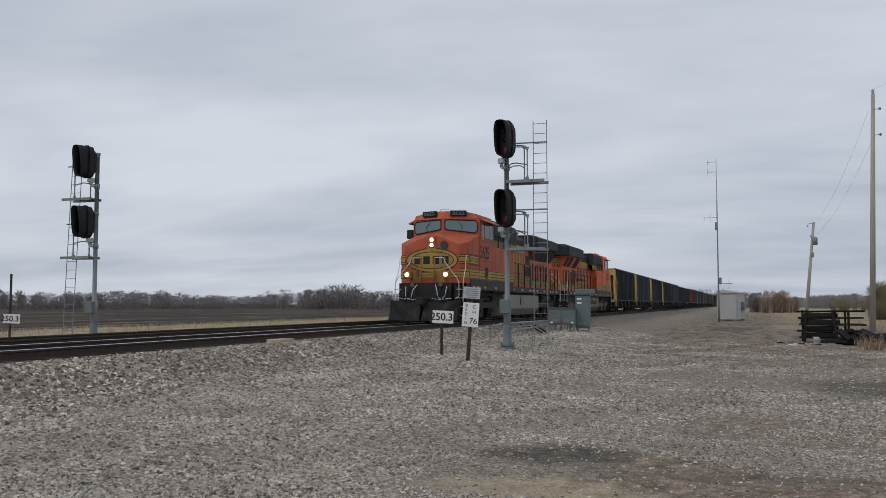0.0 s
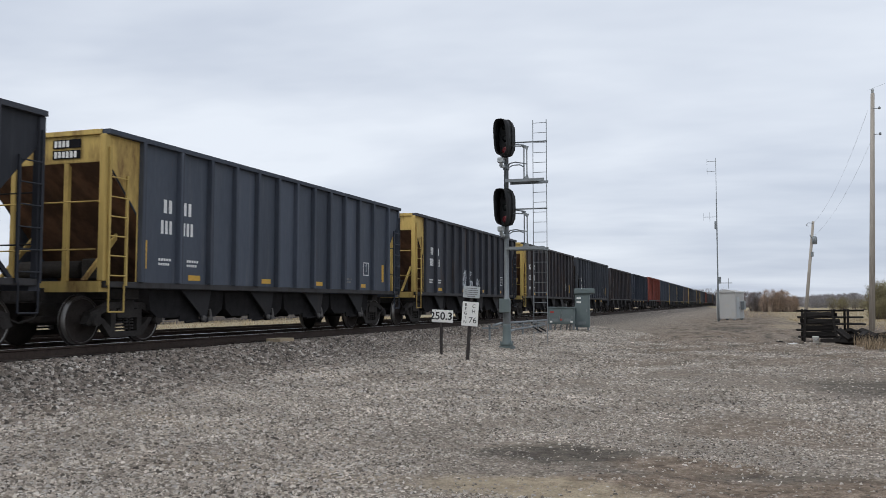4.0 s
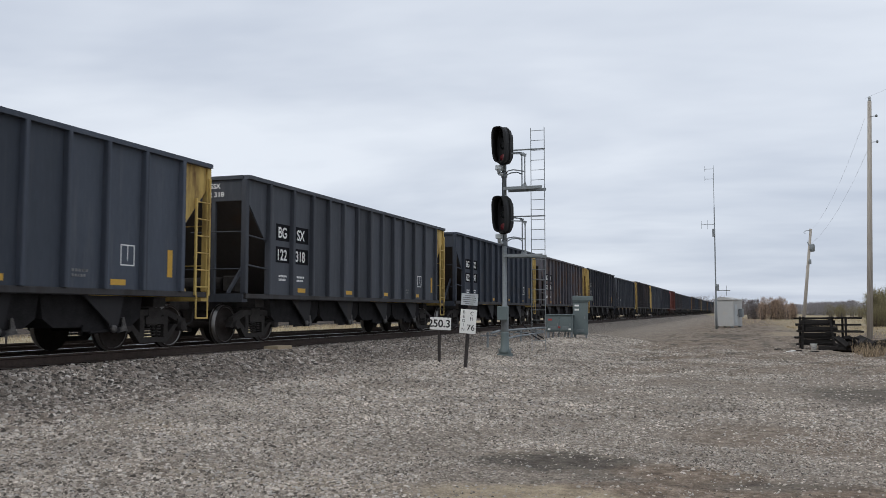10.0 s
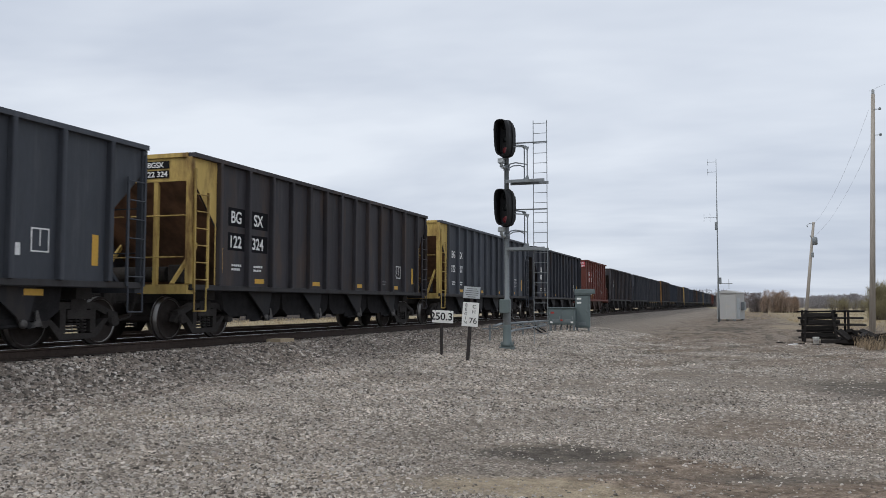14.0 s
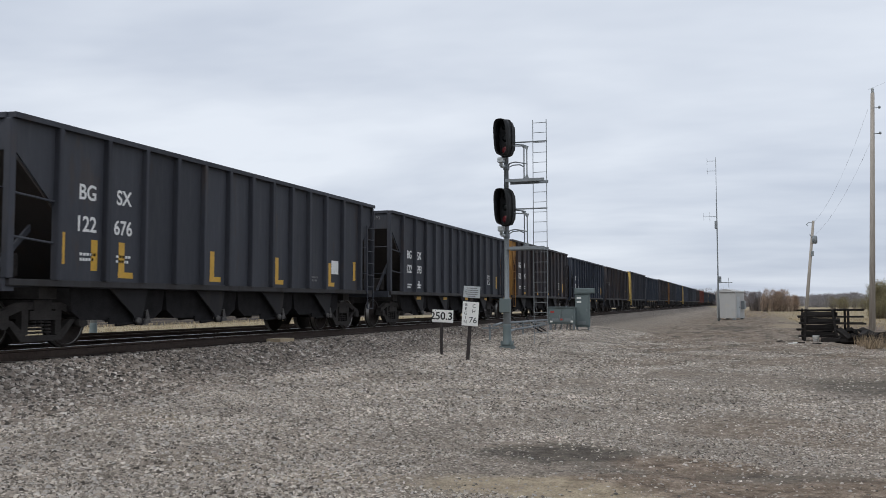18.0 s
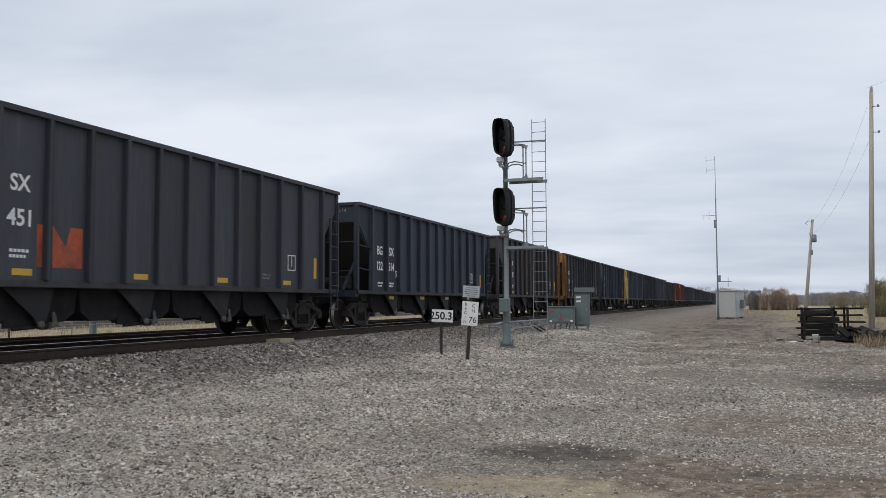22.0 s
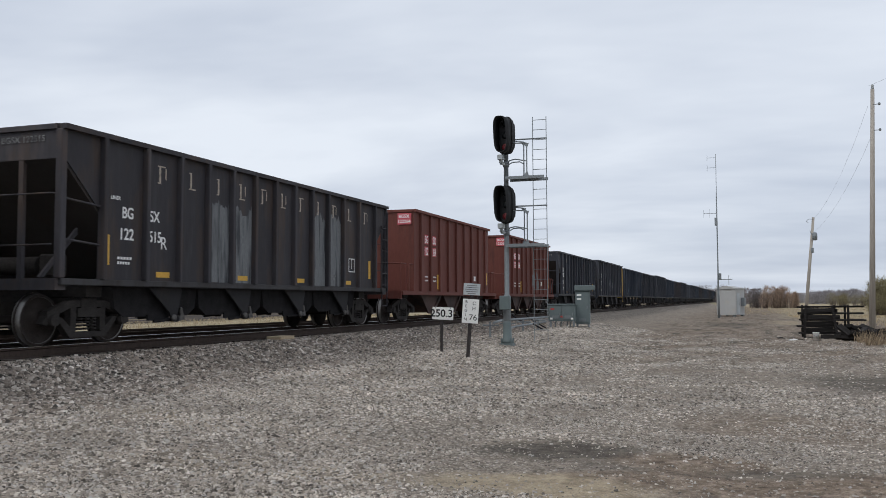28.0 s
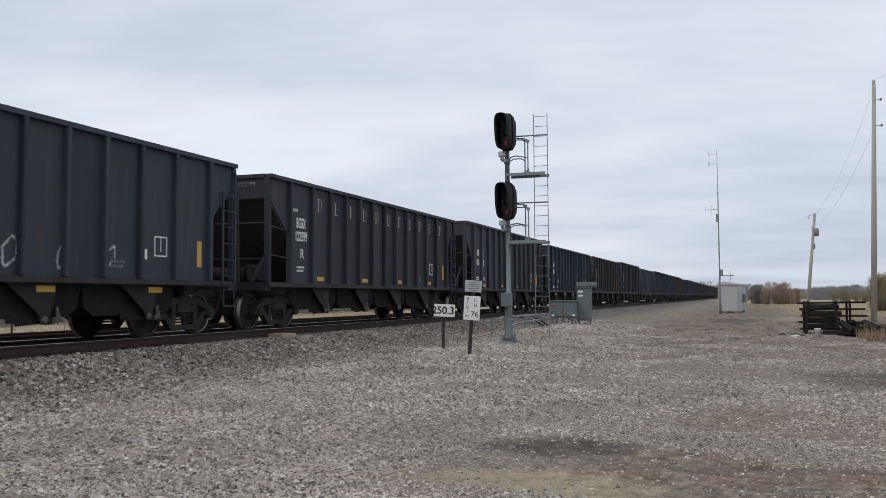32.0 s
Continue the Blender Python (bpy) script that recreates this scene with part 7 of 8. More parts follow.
def signal(x, y, z, side, label):
    """Mast signal with two three-lamp heads that look along -y; the ladder stands on the given side."""
    S = thing("railway_signal", pose(x, y, z), label, "railway signal", "mast signals by the line")
    bm = bmesh.new()
    lathe(bm, [(0.115, 0.25), (0.115, 1.35), (0.075, 1.42), (0.072, 6.45), (0.078, 6.45), (0.078, 6.52), (0.03, 6.54)], (0, 0, 0), "z", 16)
    part("mast", bm, M["galv"], S, "galvanised steel mast")
    bm = bmesh.new()
    prism(bm, [(-0.20, -0.20), (0.20, -0.20), (0.20, 0.20), (-0.20, 0.20)], -0.5, -0.06, "z")
    lathe(bm, [(0.19, -0.06), (0.19, 0.02), (0.14, 0.10), (0.122, 0.55), (0.118, 0.60)], (0, 0, 0), "z", 14)
    for a in (-1, 1):
        for b in (-1, 1):
            tube(bm, (a * 0.15, b * 0.15, -0.06), (a * 0.15, b * 0.15, 0.10), 0.018, 6)
    part("mast_base", bm, M["cab_grey"], S, "bolted cast base")
    bm = bmesh.new()
    soft_box(bm, -0.16, 0.16, -0.32, -0.12, 0.95, 1.38, 0.02, 1)
    part("junction_box", bm, M["cab_grey"], S)
    for zc in (6.27, 4.15):
        bm = bmesh.new()
        pts = ellipse_pts(0.49, 1.17, p=3.3)
        prism(bm, pts, -0.04, 0.0, "y")
        prism(bm, [(a * 0.86, b * 0.94) for a, b in pts], 0.001, 0.22, "y")
        bmesh.ops.bevel(bm, geom=[e for e in bm.edges if min(v.co.y for v in e.verts) > 0.2], offset=0.05, segments=2, affect="EDGES")
        head = part("signal_head", bm, M["black"], S, "black oval signal head", (0.07 if side > 0 else -0.24, -0.28, zc))
        head.rotation_euler = (0, 0, radians(-13))
        # tunnel visor round all lamps, cut longer at the top
        bm = bmesh.new()
        n = len(pts)
        rim = []
        for a, b in pts:
            ln = 0.36 + 0.10 * b
            rim.append([bm.verts.new(p) for p in ((a * 0.90, -0.041, b * 0.95), (a * 0.90, -0.041 - ln, b * 0.93), (a * 0.85, -0.041 - ln, b * 0.905), (a * 0.85, -0.041, b * 0.925))])
        for k in range(n):
            p, q = rim[k], rim[(k + 1) % n]
            for i in range(4):
                f = bm.faces.new([p[i], q[i], q[(i + 1) % 4], p[(i + 1) % 4]])
                f.smooth = i in (0, 2)
        part("visor", bm, M["black"], head, "long black tunnel visor")
        for k, dz in enumerate((0.36, 0.0, -0.36)):
            bm = bmesh.new()
            lathe(bm, [(0.11, -0.041), (0.10, -0.06), (0.05, -0.075)], (0, 0, dz), "y", 16)
            lit = k == 2 and side > 0
            part("lamp", bm, M["red_lamp"] if lit else M["lens"], head, "dim red lamp" if lit else "dark lens")
        bm = bmesh.new()
        pipe(bm, [(-0.12, -0.16, zc - 0.56), (-0.12, -0.16, zc - 0.82), (0, 0, zc - 0.84)], 0.055, 10)
        soft_box(bm, -0.22, -0.02, -0.26, -0.06, zc - 0.72, zc - 0.56, 0.02, 1)
        tube(bm, (-0.12, -0.16, zc + 0.3), (0, 0, zc + 0.3), 0.03, 8)
        part("head_bracket", bm, M["alum"], S, "pale cast bracket")
        bm = bmesh.new()
        lathe(bm, [(0.10, zc - 0.92), (0.10, zc - 0.76)], (0, 0, 0), "z", 12)
        lathe(bm, [(0.095, zc + 0.26), (0.095, zc + 0.34)], (0, 0, 0), "z", 12)
        part("clamp", bm, M["galv"], S)
    d = side
    for zp in (4.98, 2.92):
        bm = bmesh.new()
        for k in range(7):
            xx = 0.10 + 0.13 * k
            box(bm, min(d * xx, d * (xx + 0.09)), max(d * xx, d * (xx + 0.09)), -0.30, 0.28, zp, zp + 0.03)
        for yy in (-0.30, 0.28):
            box(bm, min(d * 0.05, d * 1.25), max(d * 0.05, d * 1.25), yy - 0.02, yy + 0.02, zp - 0.06, zp + 0.03)
        part("platform", bm, M["galv"], S, "steel grating platform")
        bm = bmesh.new()
        for xx, yy, top in ((0.50, 0.26, 1.16), (0.72, -0.28, 1.02)):
            tube(bm, (d * xx, yy, zp), (d * xx, yy, zp + top), 0.022, 6)
            prism(bm, [(d * (xx - 0.08), zp + 0.03), (d * (xx + 0.06), zp + 0.03), (d * (xx + 0.01), zp + 0.2)], yy - 0.012, yy + 0.012, "y")
            prism(bm, [(d * (xx - 0.10), zp + top), (d * (xx + 0.06), zp + top), (d * (xx + 0.01), zp + top - 0.14)], yy - 0.012, yy + 0.012, "y")
            pipe(bm, [(d * 0.08, yy * 0.3, zp + top - 0.02), (d * 0.26, yy, zp + top + 0.03), (d * xx, yy, zp + top)], 0.018, 6)
            pipe(bm, [(d * 0.08, yy * 0.3, zp + 0.46), (d * 0.16, yy * 0.7, zp + 0.53), (d * 0.36, yy, zp + 0.55), (d * xx, yy, zp + 0.48)], 0.018, 6)
        part("guard_rail", bm, M["galv"], S)
        bm = bmesh.new()
        tube(bm, (d * 0.05, 0, zp + 1.2), (d * 1.28, 0, zp + 1.2), 0.022, 6)
        part("stay_bar", bm, M["galv"], S)
    bm = bmesh.new()
    foot = 0.28 if side < 0 else 0.0
    near_rail = 0.84 if side > 0 else 0.66
    for xx in (near_rail, near_rail + 0.42):
        tube(bm, (d * (xx + foot), 0.02, 0.02), (d * xx, 0.02, 6.85), 0.013, 6)
    for k in range(22):
        zz = 0.35 + 0.305 * k
        o = foot * (1 - zz / 6.85)
        tube(bm, (d * (near_rail + o), 0.02, zz), (d * (near_rail + 0.42 + o), 0.02, zz), 0.009, 6)
    part("ladder", bm, M["galv"], S, "narrow galvanised ladder")
    return S


signal(-6.90, 26.2, 0.36, 1, "two-headed signal mast with a red lamp lit, on gravel")
signal(-21.58, 25.3, 0.32, -1, "two-headed signal mast beyond the far track")


# ---- signs ----
def on_face(me, parent, name, x, z, y=-0.012, label=""):
    ob = put(name, me, parent, (x, y, z), label)
    ob.rotation_euler = (math.pi / 2, 0, 0)
    return ob


def milepost(x, y, turn, post_top, plate_z, label):
    S = thing("milepost_sign", pose(x, y, float(height(np.array(x), np.array(y))), 0, 0, turn), label, "railway sign", "mileposts")
    bm = bmesh.new()
    box(bm, -0.025, 0.025, 0.012, 0.05, -0.4, post_top)
    box(bm, -0.04, 0.04, 0.05, 0.056, -0.4, post_top)
    part("post", bm, M["post"], S, "dark steel post")
    bm = bmesh.new()
    soft_box(bm, -0.285, 0.285, -0.006, 0.006, plate_z - 0.165, plate_z + 0.165, 0.005, 1)
    p = part("plate", bm, M["white"], S, "white plate with black figures")
    p.rotation_euler = (0, radians(2.5), 0)
    fig = on_face(text_mesh("250.3", 0.275, M["letter_black"], 0.003, 0.005), S, "figures", 0.012, plate_z - 0.005, -0.0075, "black figures")
    fig.rotation_euler = (math.pi / 2, radians(2.5), 0)
    bm = bmesh.new()
    for xx in (-0.2, 0.2):
        tube(bm, (xx, -0.008, plate_z + 0.145), (xx, -0.004, plate_z + 0.145), 0.012, 6)
    part("bolt", bm, M["galv"], p)
    return S


milepost(-7.62, 22.1, 6, 1.12, 1.01, "white milepost sign on a dark steel post in gravel")
milepost(-25.12, 25.1, 30, 3.0, 1.38, "white milepost sign beyond the far track")


def begin_sign(x, y, turn):
    S = thing("begin_sign", pose(x, y, float(height(np.array(x), np.array(y))), 0, 4, turn), "pair of white lineside plates on a dark post", "railway sign")
    bm = bmesh.new()
    box(bm, -0.022, 0.022, 0.014, 0.05, -0.4, 1.86)
    box(bm, -0.045, 0.045, 0.05, 0.056, -0.4, 1.86)
    part("post", bm, M["post"], S, "dark steel post")
    bm = bmesh.new()
    soft_box(bm, -0.205, 0.205, -0.006, 0.008, 0.86, 1.46, 0.005, 1)
    part("plate", bm, M["white"], S, "white plate with black letters")
    for k, ch in enumerate("BEGIN"):
        on_face(text_mesh(ch, 0.105, M["letter_black"]), S, "letter", -0.115, 1.385 - 0.108 * k, -0.0075)
    for k, ch in enumerate("CH"):
        on_face(text_mesh(ch, 0.125, M["letter_black"]), S, "letter", 0.085, 1.355 - 0.13 * k, -0.0075)
    on_face(text_mesh("76", 0.21, M["letter_black"]), S, "figures", 0.075, 1.00, -0.0075)
    bm = bmesh.new()
    soft_box(bm, -0.21, 0.21, -0.006, 0.008, 1.56, 1.85, 0.005, 1)
    part("upper_plate", bm, M["alum"], S, "white plate with small faint lines")
    bm = bmesh.new()
    for k, w in enumerate((0.26, 0.32, 0.34, 0.30, 0.2)):
        box(bm, -w / 2, w / 2, -0.0095, -0.0065, 1.79 - 0.05 * k, 1.808 - 0.05 * k)
    part("faint_lines", bm, M["mark_faint"], S)
    return S


begin_sign(-6.57, 21.05, 8)


# ---- signal cabinets and their pipes ----
def cabinet(x, y, z, turn, w, d, h, label, hood=False, stickers=False):
    lift = 0.10 if hood else 0.24                # the low one stands on legs
    C = thing("signal_cabinet", pose(x, y, z, 0, 0, turn), label, "equipment cabinet", "cabinets by the signal")
    bm = bmesh.new()
    soft_box(bm, -w / 2, w / 2, -d / 2, d / 2, lift, h, 0.02, 2)
    part("body", bm, M["cab_grey"], C)
    bm = bmesh.new()
    soft_box(bm, -w / 2 - 0.04, w / 2 + 0.04, -d / 2 - 0.05, d / 2 + 0.04, h + 0.001, h + 0.05, 0.015, 1)
    part("roof", bm, M["cab_grey"], C)
    n = 2 if w > 1 else 1
    for k in range(n):
        a = -w / 2 + 0.04 + k * (w - 0.08) / n
        b = a + (w - 0.08) / n - 0.02
        bm = bmesh.new()
        soft_box(bm, a, b, -d / 2 - 0.025, -d / 2 - 0.001, lift + 0.06, h - 0.05, 0.012, 1)
        door = part("door", bm, M["cab_grey"], C)
        bm = bmesh.new()
        soft_box(bm, b - 0.09, b - 0.05, -d / 2 - 0.06, -d / 2 - 0.026, h * 0.5, h * 0.5 + 0.14, 0.01, 1)
        part("handle", bm, M["galv"], door, "steel handle")
        for zz in (lift + 0.2, h - 0.25):
            bm = bmesh.new()
            tube(bm, (a + 0.012, -d / 2 - 0.03, zz), (a + 0.012, -d / 2 - 0.03, zz + 0.1), 0.012, 6)
            part("hinge", bm, M["galv"], door)
        bm = bmesh.new()
        for j in range(4):
            box(bm, a + 0.12, b - 0.12, -d / 2 - 0.030, -d / 2 - 0.0255, lift + 0.12 + 0.035 * j, lift + 0.138 + 0.035 * j)
        part("vent", bm, M["galv"], door)
    if stickers:
        for a, b, c, e in ((-w / 2 + 0.10, -w / 2 + 0.26, h - 0.22, h - 0.14), (-0.06, 0.04, h * 0.42, h * 0.42 + 0.08)):
            bm = bmesh.new()
            box(bm, a, b, -d / 2 - 0.030, -d / 2 - 0.0255, c, e)
            part("sticker", bm, M["red_sticker"], C, "red warning sticker")
        for a in (-w / 2 + 0.08, w / 2 - 0.2):
            bm = bmesh.new()
            box(bm, a, a + 0.11, -d / 2 - 0.030, -d / 2 - 0.0255, lift + 0.07, lift + 0.15)
            part("label_plate", bm, M["white"], C, "small white plate")
        for a in (-0.30, -0.05, 0.22, 0.36):
            bm = bmesh.new()
            pipe(bm, [(a, -0.1, -0.1), (a, -0.1, lift * 0.6), (a + 0.05, -0.05, lift + 0.02)], 0.03, 8)
            part("conduit", bm, M["galv"], C, "grey conduit into the ground")
    if hood:
        bm = bmesh.new()
        soft_box(bm, -w / 2 - 0.02, w / 2 + 0.22, -d / 2 - 0.08, d / 2, h + 0.051, h + 0.27, 0.02, 1)
        part("cooling_unit", bm, M["cab_grey"], C, "overhanging cooling unit")
        bm = bmesh.new()
        for j in range(2):
            soft_box(bm, -w / 2 + 0.08, -w / 2 + 0.28, -d / 2 - 0.031, -d / 2 - 0.0255, h - 0.2 - 0.18 * j, h - 0.12 - 0.18 * j, 0.002, 1)
        part("label_plate", bm, M["white"], C)
    bm = bmesh.new()
    for sx in (-1, 1):
        box(bm, sx * (w / 2 - 0.08) - 0.04, sx * (w / 2 - 0.08) + 0.04, -d / 2 + 0.05, d / 2 - 0.05, -0.1, lift - 0.001)
    part("plinth", bm, M["galv"], C)
    return C


cabinet(-6.92, 39.6, 0.44, 8, 0.66, 0.60, 1.55, "tall grey-green signal cabinet with a cooling unit", hood=True)
cabinet(-7.72, 38.9, 0.44, 8, 1.18, 0.60, 0.95, "low grey-green signal cabinet with red stickers", stickers=True)
P = thing("cable_pipes", pose(-8.2, 30.5, 0.55), "grey cable pipes running from mast to cabinets", "cable pipe")
bm = bmesh.new()
pipe(bm, [(0.4, -2.6, 0.32), (-0.2, 0.5, 0.32), (0.1, 7.0, 0.32)], 0.045, 8)
part("pipe", bm, M["galv"], P)
bm = bmesh.new()
pipe(bm, [(0.9, -2.8, 0.12), (0.3, 0.5, 0.10), (0.0, 7.2, 0.12)], 0.04, 8)
part("pipe", bm, M["galv"], P)
bm = bmesh.new()
for yy in (-2.2, 0.0, 2.4, 5.0):
    box(bm, 0.12, 0.18, yy, yy + 0.06, -0.3, 0.34)
    box(bm, -0.1, 0.45, yy, yy + 0.06, 0.2, 0.25)
part("stand", bm, M["galv"], P)
bm = bmesh.new()
pipe(bm, [(-0.6, 3.5, 0.5), (-0.3, 3.7, 0.25), (0.2, 4.0, 0.1), (0.5, 4.2, -0.1)], 0.03, 6)
pipe(bm, [(-0.4, 5.2, 0.45), (-0.1, 5.3, 0.2), (0.35, 5.6, -0.1)], 0.03, 6)
part("cable", bm, M["black"], P)

# ---- bleached tie end beside the near rail ----
bm = bmesh.new()
soft_box(bm, -0.30, 0.10, -0.35, 0.35, -0.17, 0.03, 0.01, 1)
tb = thing("timber_block", pose(-10.90, 19.6, 0.70), "bleached timber block lying against the rail", "timber")
part("block", bm, M["tie_pale"], tb)

# ---- relay shed and radio mast ----
SHED = thing("relay_shed", pose(-1.35, 90.0, 0.0, 0, 0, -14), "plain pale metal equipment shed on gravel", "shed")
M["shed"] = material("pale_shed_metal", (0.42, 0.42, 0.41), 0.55, vary=0.06, scale=1.5, stain=(0.46, 0.43, 0.38), stain_at=0.63, bump=0.05)
bm = bmesh.new()
box(bm, -0.90, 0.90, -1.6, 1.6, 0.15, 2.62)
part("wall", bm, M["shed"], SHED)
bm = bmesh.new()
prism(bm, [(-0.98, 2.62), (0.98, 2.62), (0.98, 2.70), (0, 2.92), (-0.98, 2.70)], -1.7, 1.7, "y")
part("roof", bm, M["shed"], SHED)
bm = bmesh.new()
for k in range(5):
    box(bm, -0.84 + 0.42 * k - 0.015, -0.84 + 0.42 * k + 0.015, -1.615, -1.601, 0.2, 2.6)
part("seam", bm, M["shed"], SHED)
bm = bmesh.new()
soft_box(bm, 0.901, 0.94, -1.2, -0.3, 0.2, 2.2, 0.01, 1)
dr = part("door", bm, M["alum"], SHED)
bm = bmesh.new()
soft_box(bm, 0.941, 0.98, -0.45, -0.38, 1.1, 1.25, 0.01, 1)
part("handle", bm, M["galv"], dr)
bm = bmesh.new()
soft_box(bm, 0.905, 1.25, 0.2, 0.9, 1.0, 1.8, 0.03, 1)
part("cooling_unit", bm, M["galv"], SHED)
bm = bmesh.new()
for sx in (-1, 1):
    for yy in (-1.4, 1.4):
        box(bm, sx * 0.7 - 0.12, sx * 0.7 + 0.12, yy - 0.12, yy + 0.12, -0.1, 0.149)
part("footing", bm, M["galv"], SHED)

A = thing("radio_mast", pose(-2.25, 82.0, 0.0), "thin steel radio mast with small aerials", "radio mast")
bm = bmesh.new()
lathe(bm, [(0.10, 0), (0.095, 1.5), (0.06, 4.0), (0.045, 10.8), (0.028, 10.9), (0.022, 14.6), (0.01, 14.62)], (0, 0, 0), "z", 10)
part("mast", bm, M["galv"], A)


def aerial(z, reach, n, tall):
    bm = bmesh.new()
    tube(bm, (0, 0, z), (-reach, 0, z), 0.018, 6)
    for k in range(n):
        xx = -reach + 0.04 + k * reach * 0.9 / n
        tube(bm, (xx, 0, z - tall * (0.4 + 0.06 * k)), (xx, 0, z + tall * (0.4 + 0.06 * k)), 0.012, 5)
    part("aerial", bm, M["galv"], A, "small aerial")


aerial(14.3, 0.78, 1, 0.7)
aerial(13.4, 0.78, 1, 0.7)
aerial(9.3, 1.15, 2, 0.9)
bm = bmesh.new()
soft_box(bm, -0.2, 0.05, -0.12, 0.12, 8.2, 8.9, 0.02, 1)
soft_box(bm, 0.05, 0.28, -0.12, 0.12, 3.35, 3.95, 0.03, 1)
tube(bm, (0.2, 0, 3.4), (1.2, 0, 3.4), 0.03, 6)
tube(bm, (0.9, 0, 2.9), (0.9, 0, 3.8), 0.02, 6)
part("equipment_box", bm, M["galv"], A)

# ---- timber poles and wires ----
M["pole"] = material("grey_weathered_pole_timber", (0.38, 0.345, 0.30), 0.9, vary=0.3, scale=2.0, fine=20, stretch=(6, 6, 0.35), bump=0.4, dist=0.01)


def pole(x, y, h, r0, r1, lean, label, kit):
    Q = thing("utility_pole", pose(x, y, 0), label, "utility pole", "timber poles")
    bm = bmesh.new()
    tube(bm, (0, 0, -0.4), (lean, 0, h), r0, 14, r1)
    part("shaft", bm, M["pole"], Q)
    kit(Q, h, lean)
    return Q


def kit_a(Q, h, lean):
    bm = bmesh.new()
    lathe(bm, [(0.05, h - 0.02), (0.09, h + 0.06), (0.07, h + 0.16), (0.10, h + 0.2), (0.04, h + 0.3)], (lean, 0, 0), "z", 10)
    part("insulator", bm, M["alum"], Q)
    for zz in (h - 0.9, h - 2.4):
        bm = bmesh.new()
        tube(bm, (lean, -0.1, zz), (lean + 0.32, -0.1, zz), 0.02, 6)
        lathe(bm, [(0.03, zz - 0.06), (0.07, zz - 0.03), (0.07, zz + 0.05), (0.03, zz + 0.1)], (lean + 0.32, -0.1, 0), "z", 8)
        part("insulator_bracket", bm, M["galv"], Q)


def kit_b(Q, h, lean):
    bm = bmesh.new()
    lathe(bm, [(0.10, h - 1.9), (0.20, h - 1.85), (0.20, h - 1.35), (0.12, h - 1.25)], (lean + 0.05, -0.28, 0), "z", 12)
    part("transformer", bm, M["galv"], Q, "small grey transformer")
    bm = bmesh.new()
    pipe(bm, [(lean - 0.05, -0.1, h - 0.15), (lean - 0.35, -0.1, h - 0.12), (lean - 0.55, -0.1, h - 0.3), (lean - 0.4, -0.1, h - 0.42)], 0.022, 6)
    part("bracket", bm, M["galv"], Q)
    bm = bmesh.new()
    tube(bm, (lean - 0.14, -0.12, h - 1.4), (lean - 0.30, -0.12, h - 1.1), 0.03, 6)
    soft_box(bm, lean - 0.24, lean - 0.04, -0.24, -0.1, h - 2.9, h - 2.5, 0.02, 1)
    part("fuse_holder", bm, M["galv"], Q)


pole(6.80, 55.6, 13.7, 0.17, 0.105, 0.40, "tall grey timber utility pole", kit_a)
pole(4.56, 77.8, 8.3, 0.15, 0.10, 0.84, "short leaning timber pole with a transformer", kit_b)
W = thing("overhead_wires", pose(0, 0, 0), "thin overhead wires between the poles", "overhead wire")
for p0, p1, sag in (((6.95, 55.6, 12.8), (5.38, 77.8, 8.1), 0.8), ((7.2, 55.5, 11.3), (5.30, 77.6, 7.0), 0.8), ((6.97, 55.6, 13.9), (16.0, 44.0, 16.5), 0.3)):
    bm = bmesh.new()
    pts = []
    for k in range(13):
        t = k / 12
        p = Vector(p0).lerp(Vector(p1), t)
        p.z -= sag * 4 * t * (1 - t)
        pts.append(p)
    rings = [[bm.verts.new(p + Vector((0.005 * math.cos(a), 0, 0.005 * math.sin(a)))) for a in (0.0, 1.571, 3.142, 4.712)] for p in pts]
    for a, b in zip(rings, rings[1:]):
        for k in range(4):
            bm.faces.new([a[k], a[(k + 1) % 4], b[(k + 1) % 4], b[k]])
    part("wire", bm, M["galv"], W)

# ---- stacked old ties ----
M["old_tie"] = material("black_creosoted_old_tie", (0.024, 0.022, 0.021), 0.95, spec=0.1, stretch=(1, 6, 6), scale=3, vary=0.5, stain=(0.09, 0.085, 0.08), stain_at=0.68, bump=0.4, per_object=0.4)
bm = bmesh.new()
soft_box(bm, -1.22, 1.22, -0.11, 0.11, 0, 0.17, 0.012, 1)
me_tie = mesh_of("old_tie", bm, M["old_tie"])
bm = bmesh.new()
soft_box(bm, -0.05, 0.05, -1.2, 1.2, 0, 0.07, 0.01, 1)
me_batten = mesh_of("batten", bm, M["old_tie"])
rr = random.Random(8)
ST = thing("tie_stack", pose(3.35, 40.4, 0.0), "stack of old black railway ties on racks", "timber stack")
bm = bmesh.new()
soft_box(bm, -0.62, 0.62, -0.11, 0.11, 0, 0.17, 0.012, 1)
me_half = mesh_of("cut_tie", bm, M["old_tie"])
bm = bmesh.new()
soft_box(bm, -1.25, 1.25, -0.09, 0.09, 0, 0.07, 0.01, 1)
me_shelf = mesh_of("rack_board", bm, M["old_tie"])
z = 0.16
for layer in range(5):
    for k in range(3):
        o = put("rack_board", me_shelf, ST, (rr.uniform(-0.06, 0.06), -0.6 + 0.5 * k, z))
        o.rotation_euler = (0, rr.uniform(-0.012, 0.012), rr.uniform(-0.02, 0.02))
    for k in range(3 if layer < 4 else 0):
        o = put("cut_tie", me_half, ST, (-0.42 + rr.uniform(-0.16, 0.16), -0.62 + 0.42 * k, z + 0.072))
        o.rotation_euler = (0, rr.uniform(-0.04, 0.04), rr.uniform(-0.12, 0.12))
    z += 0.275
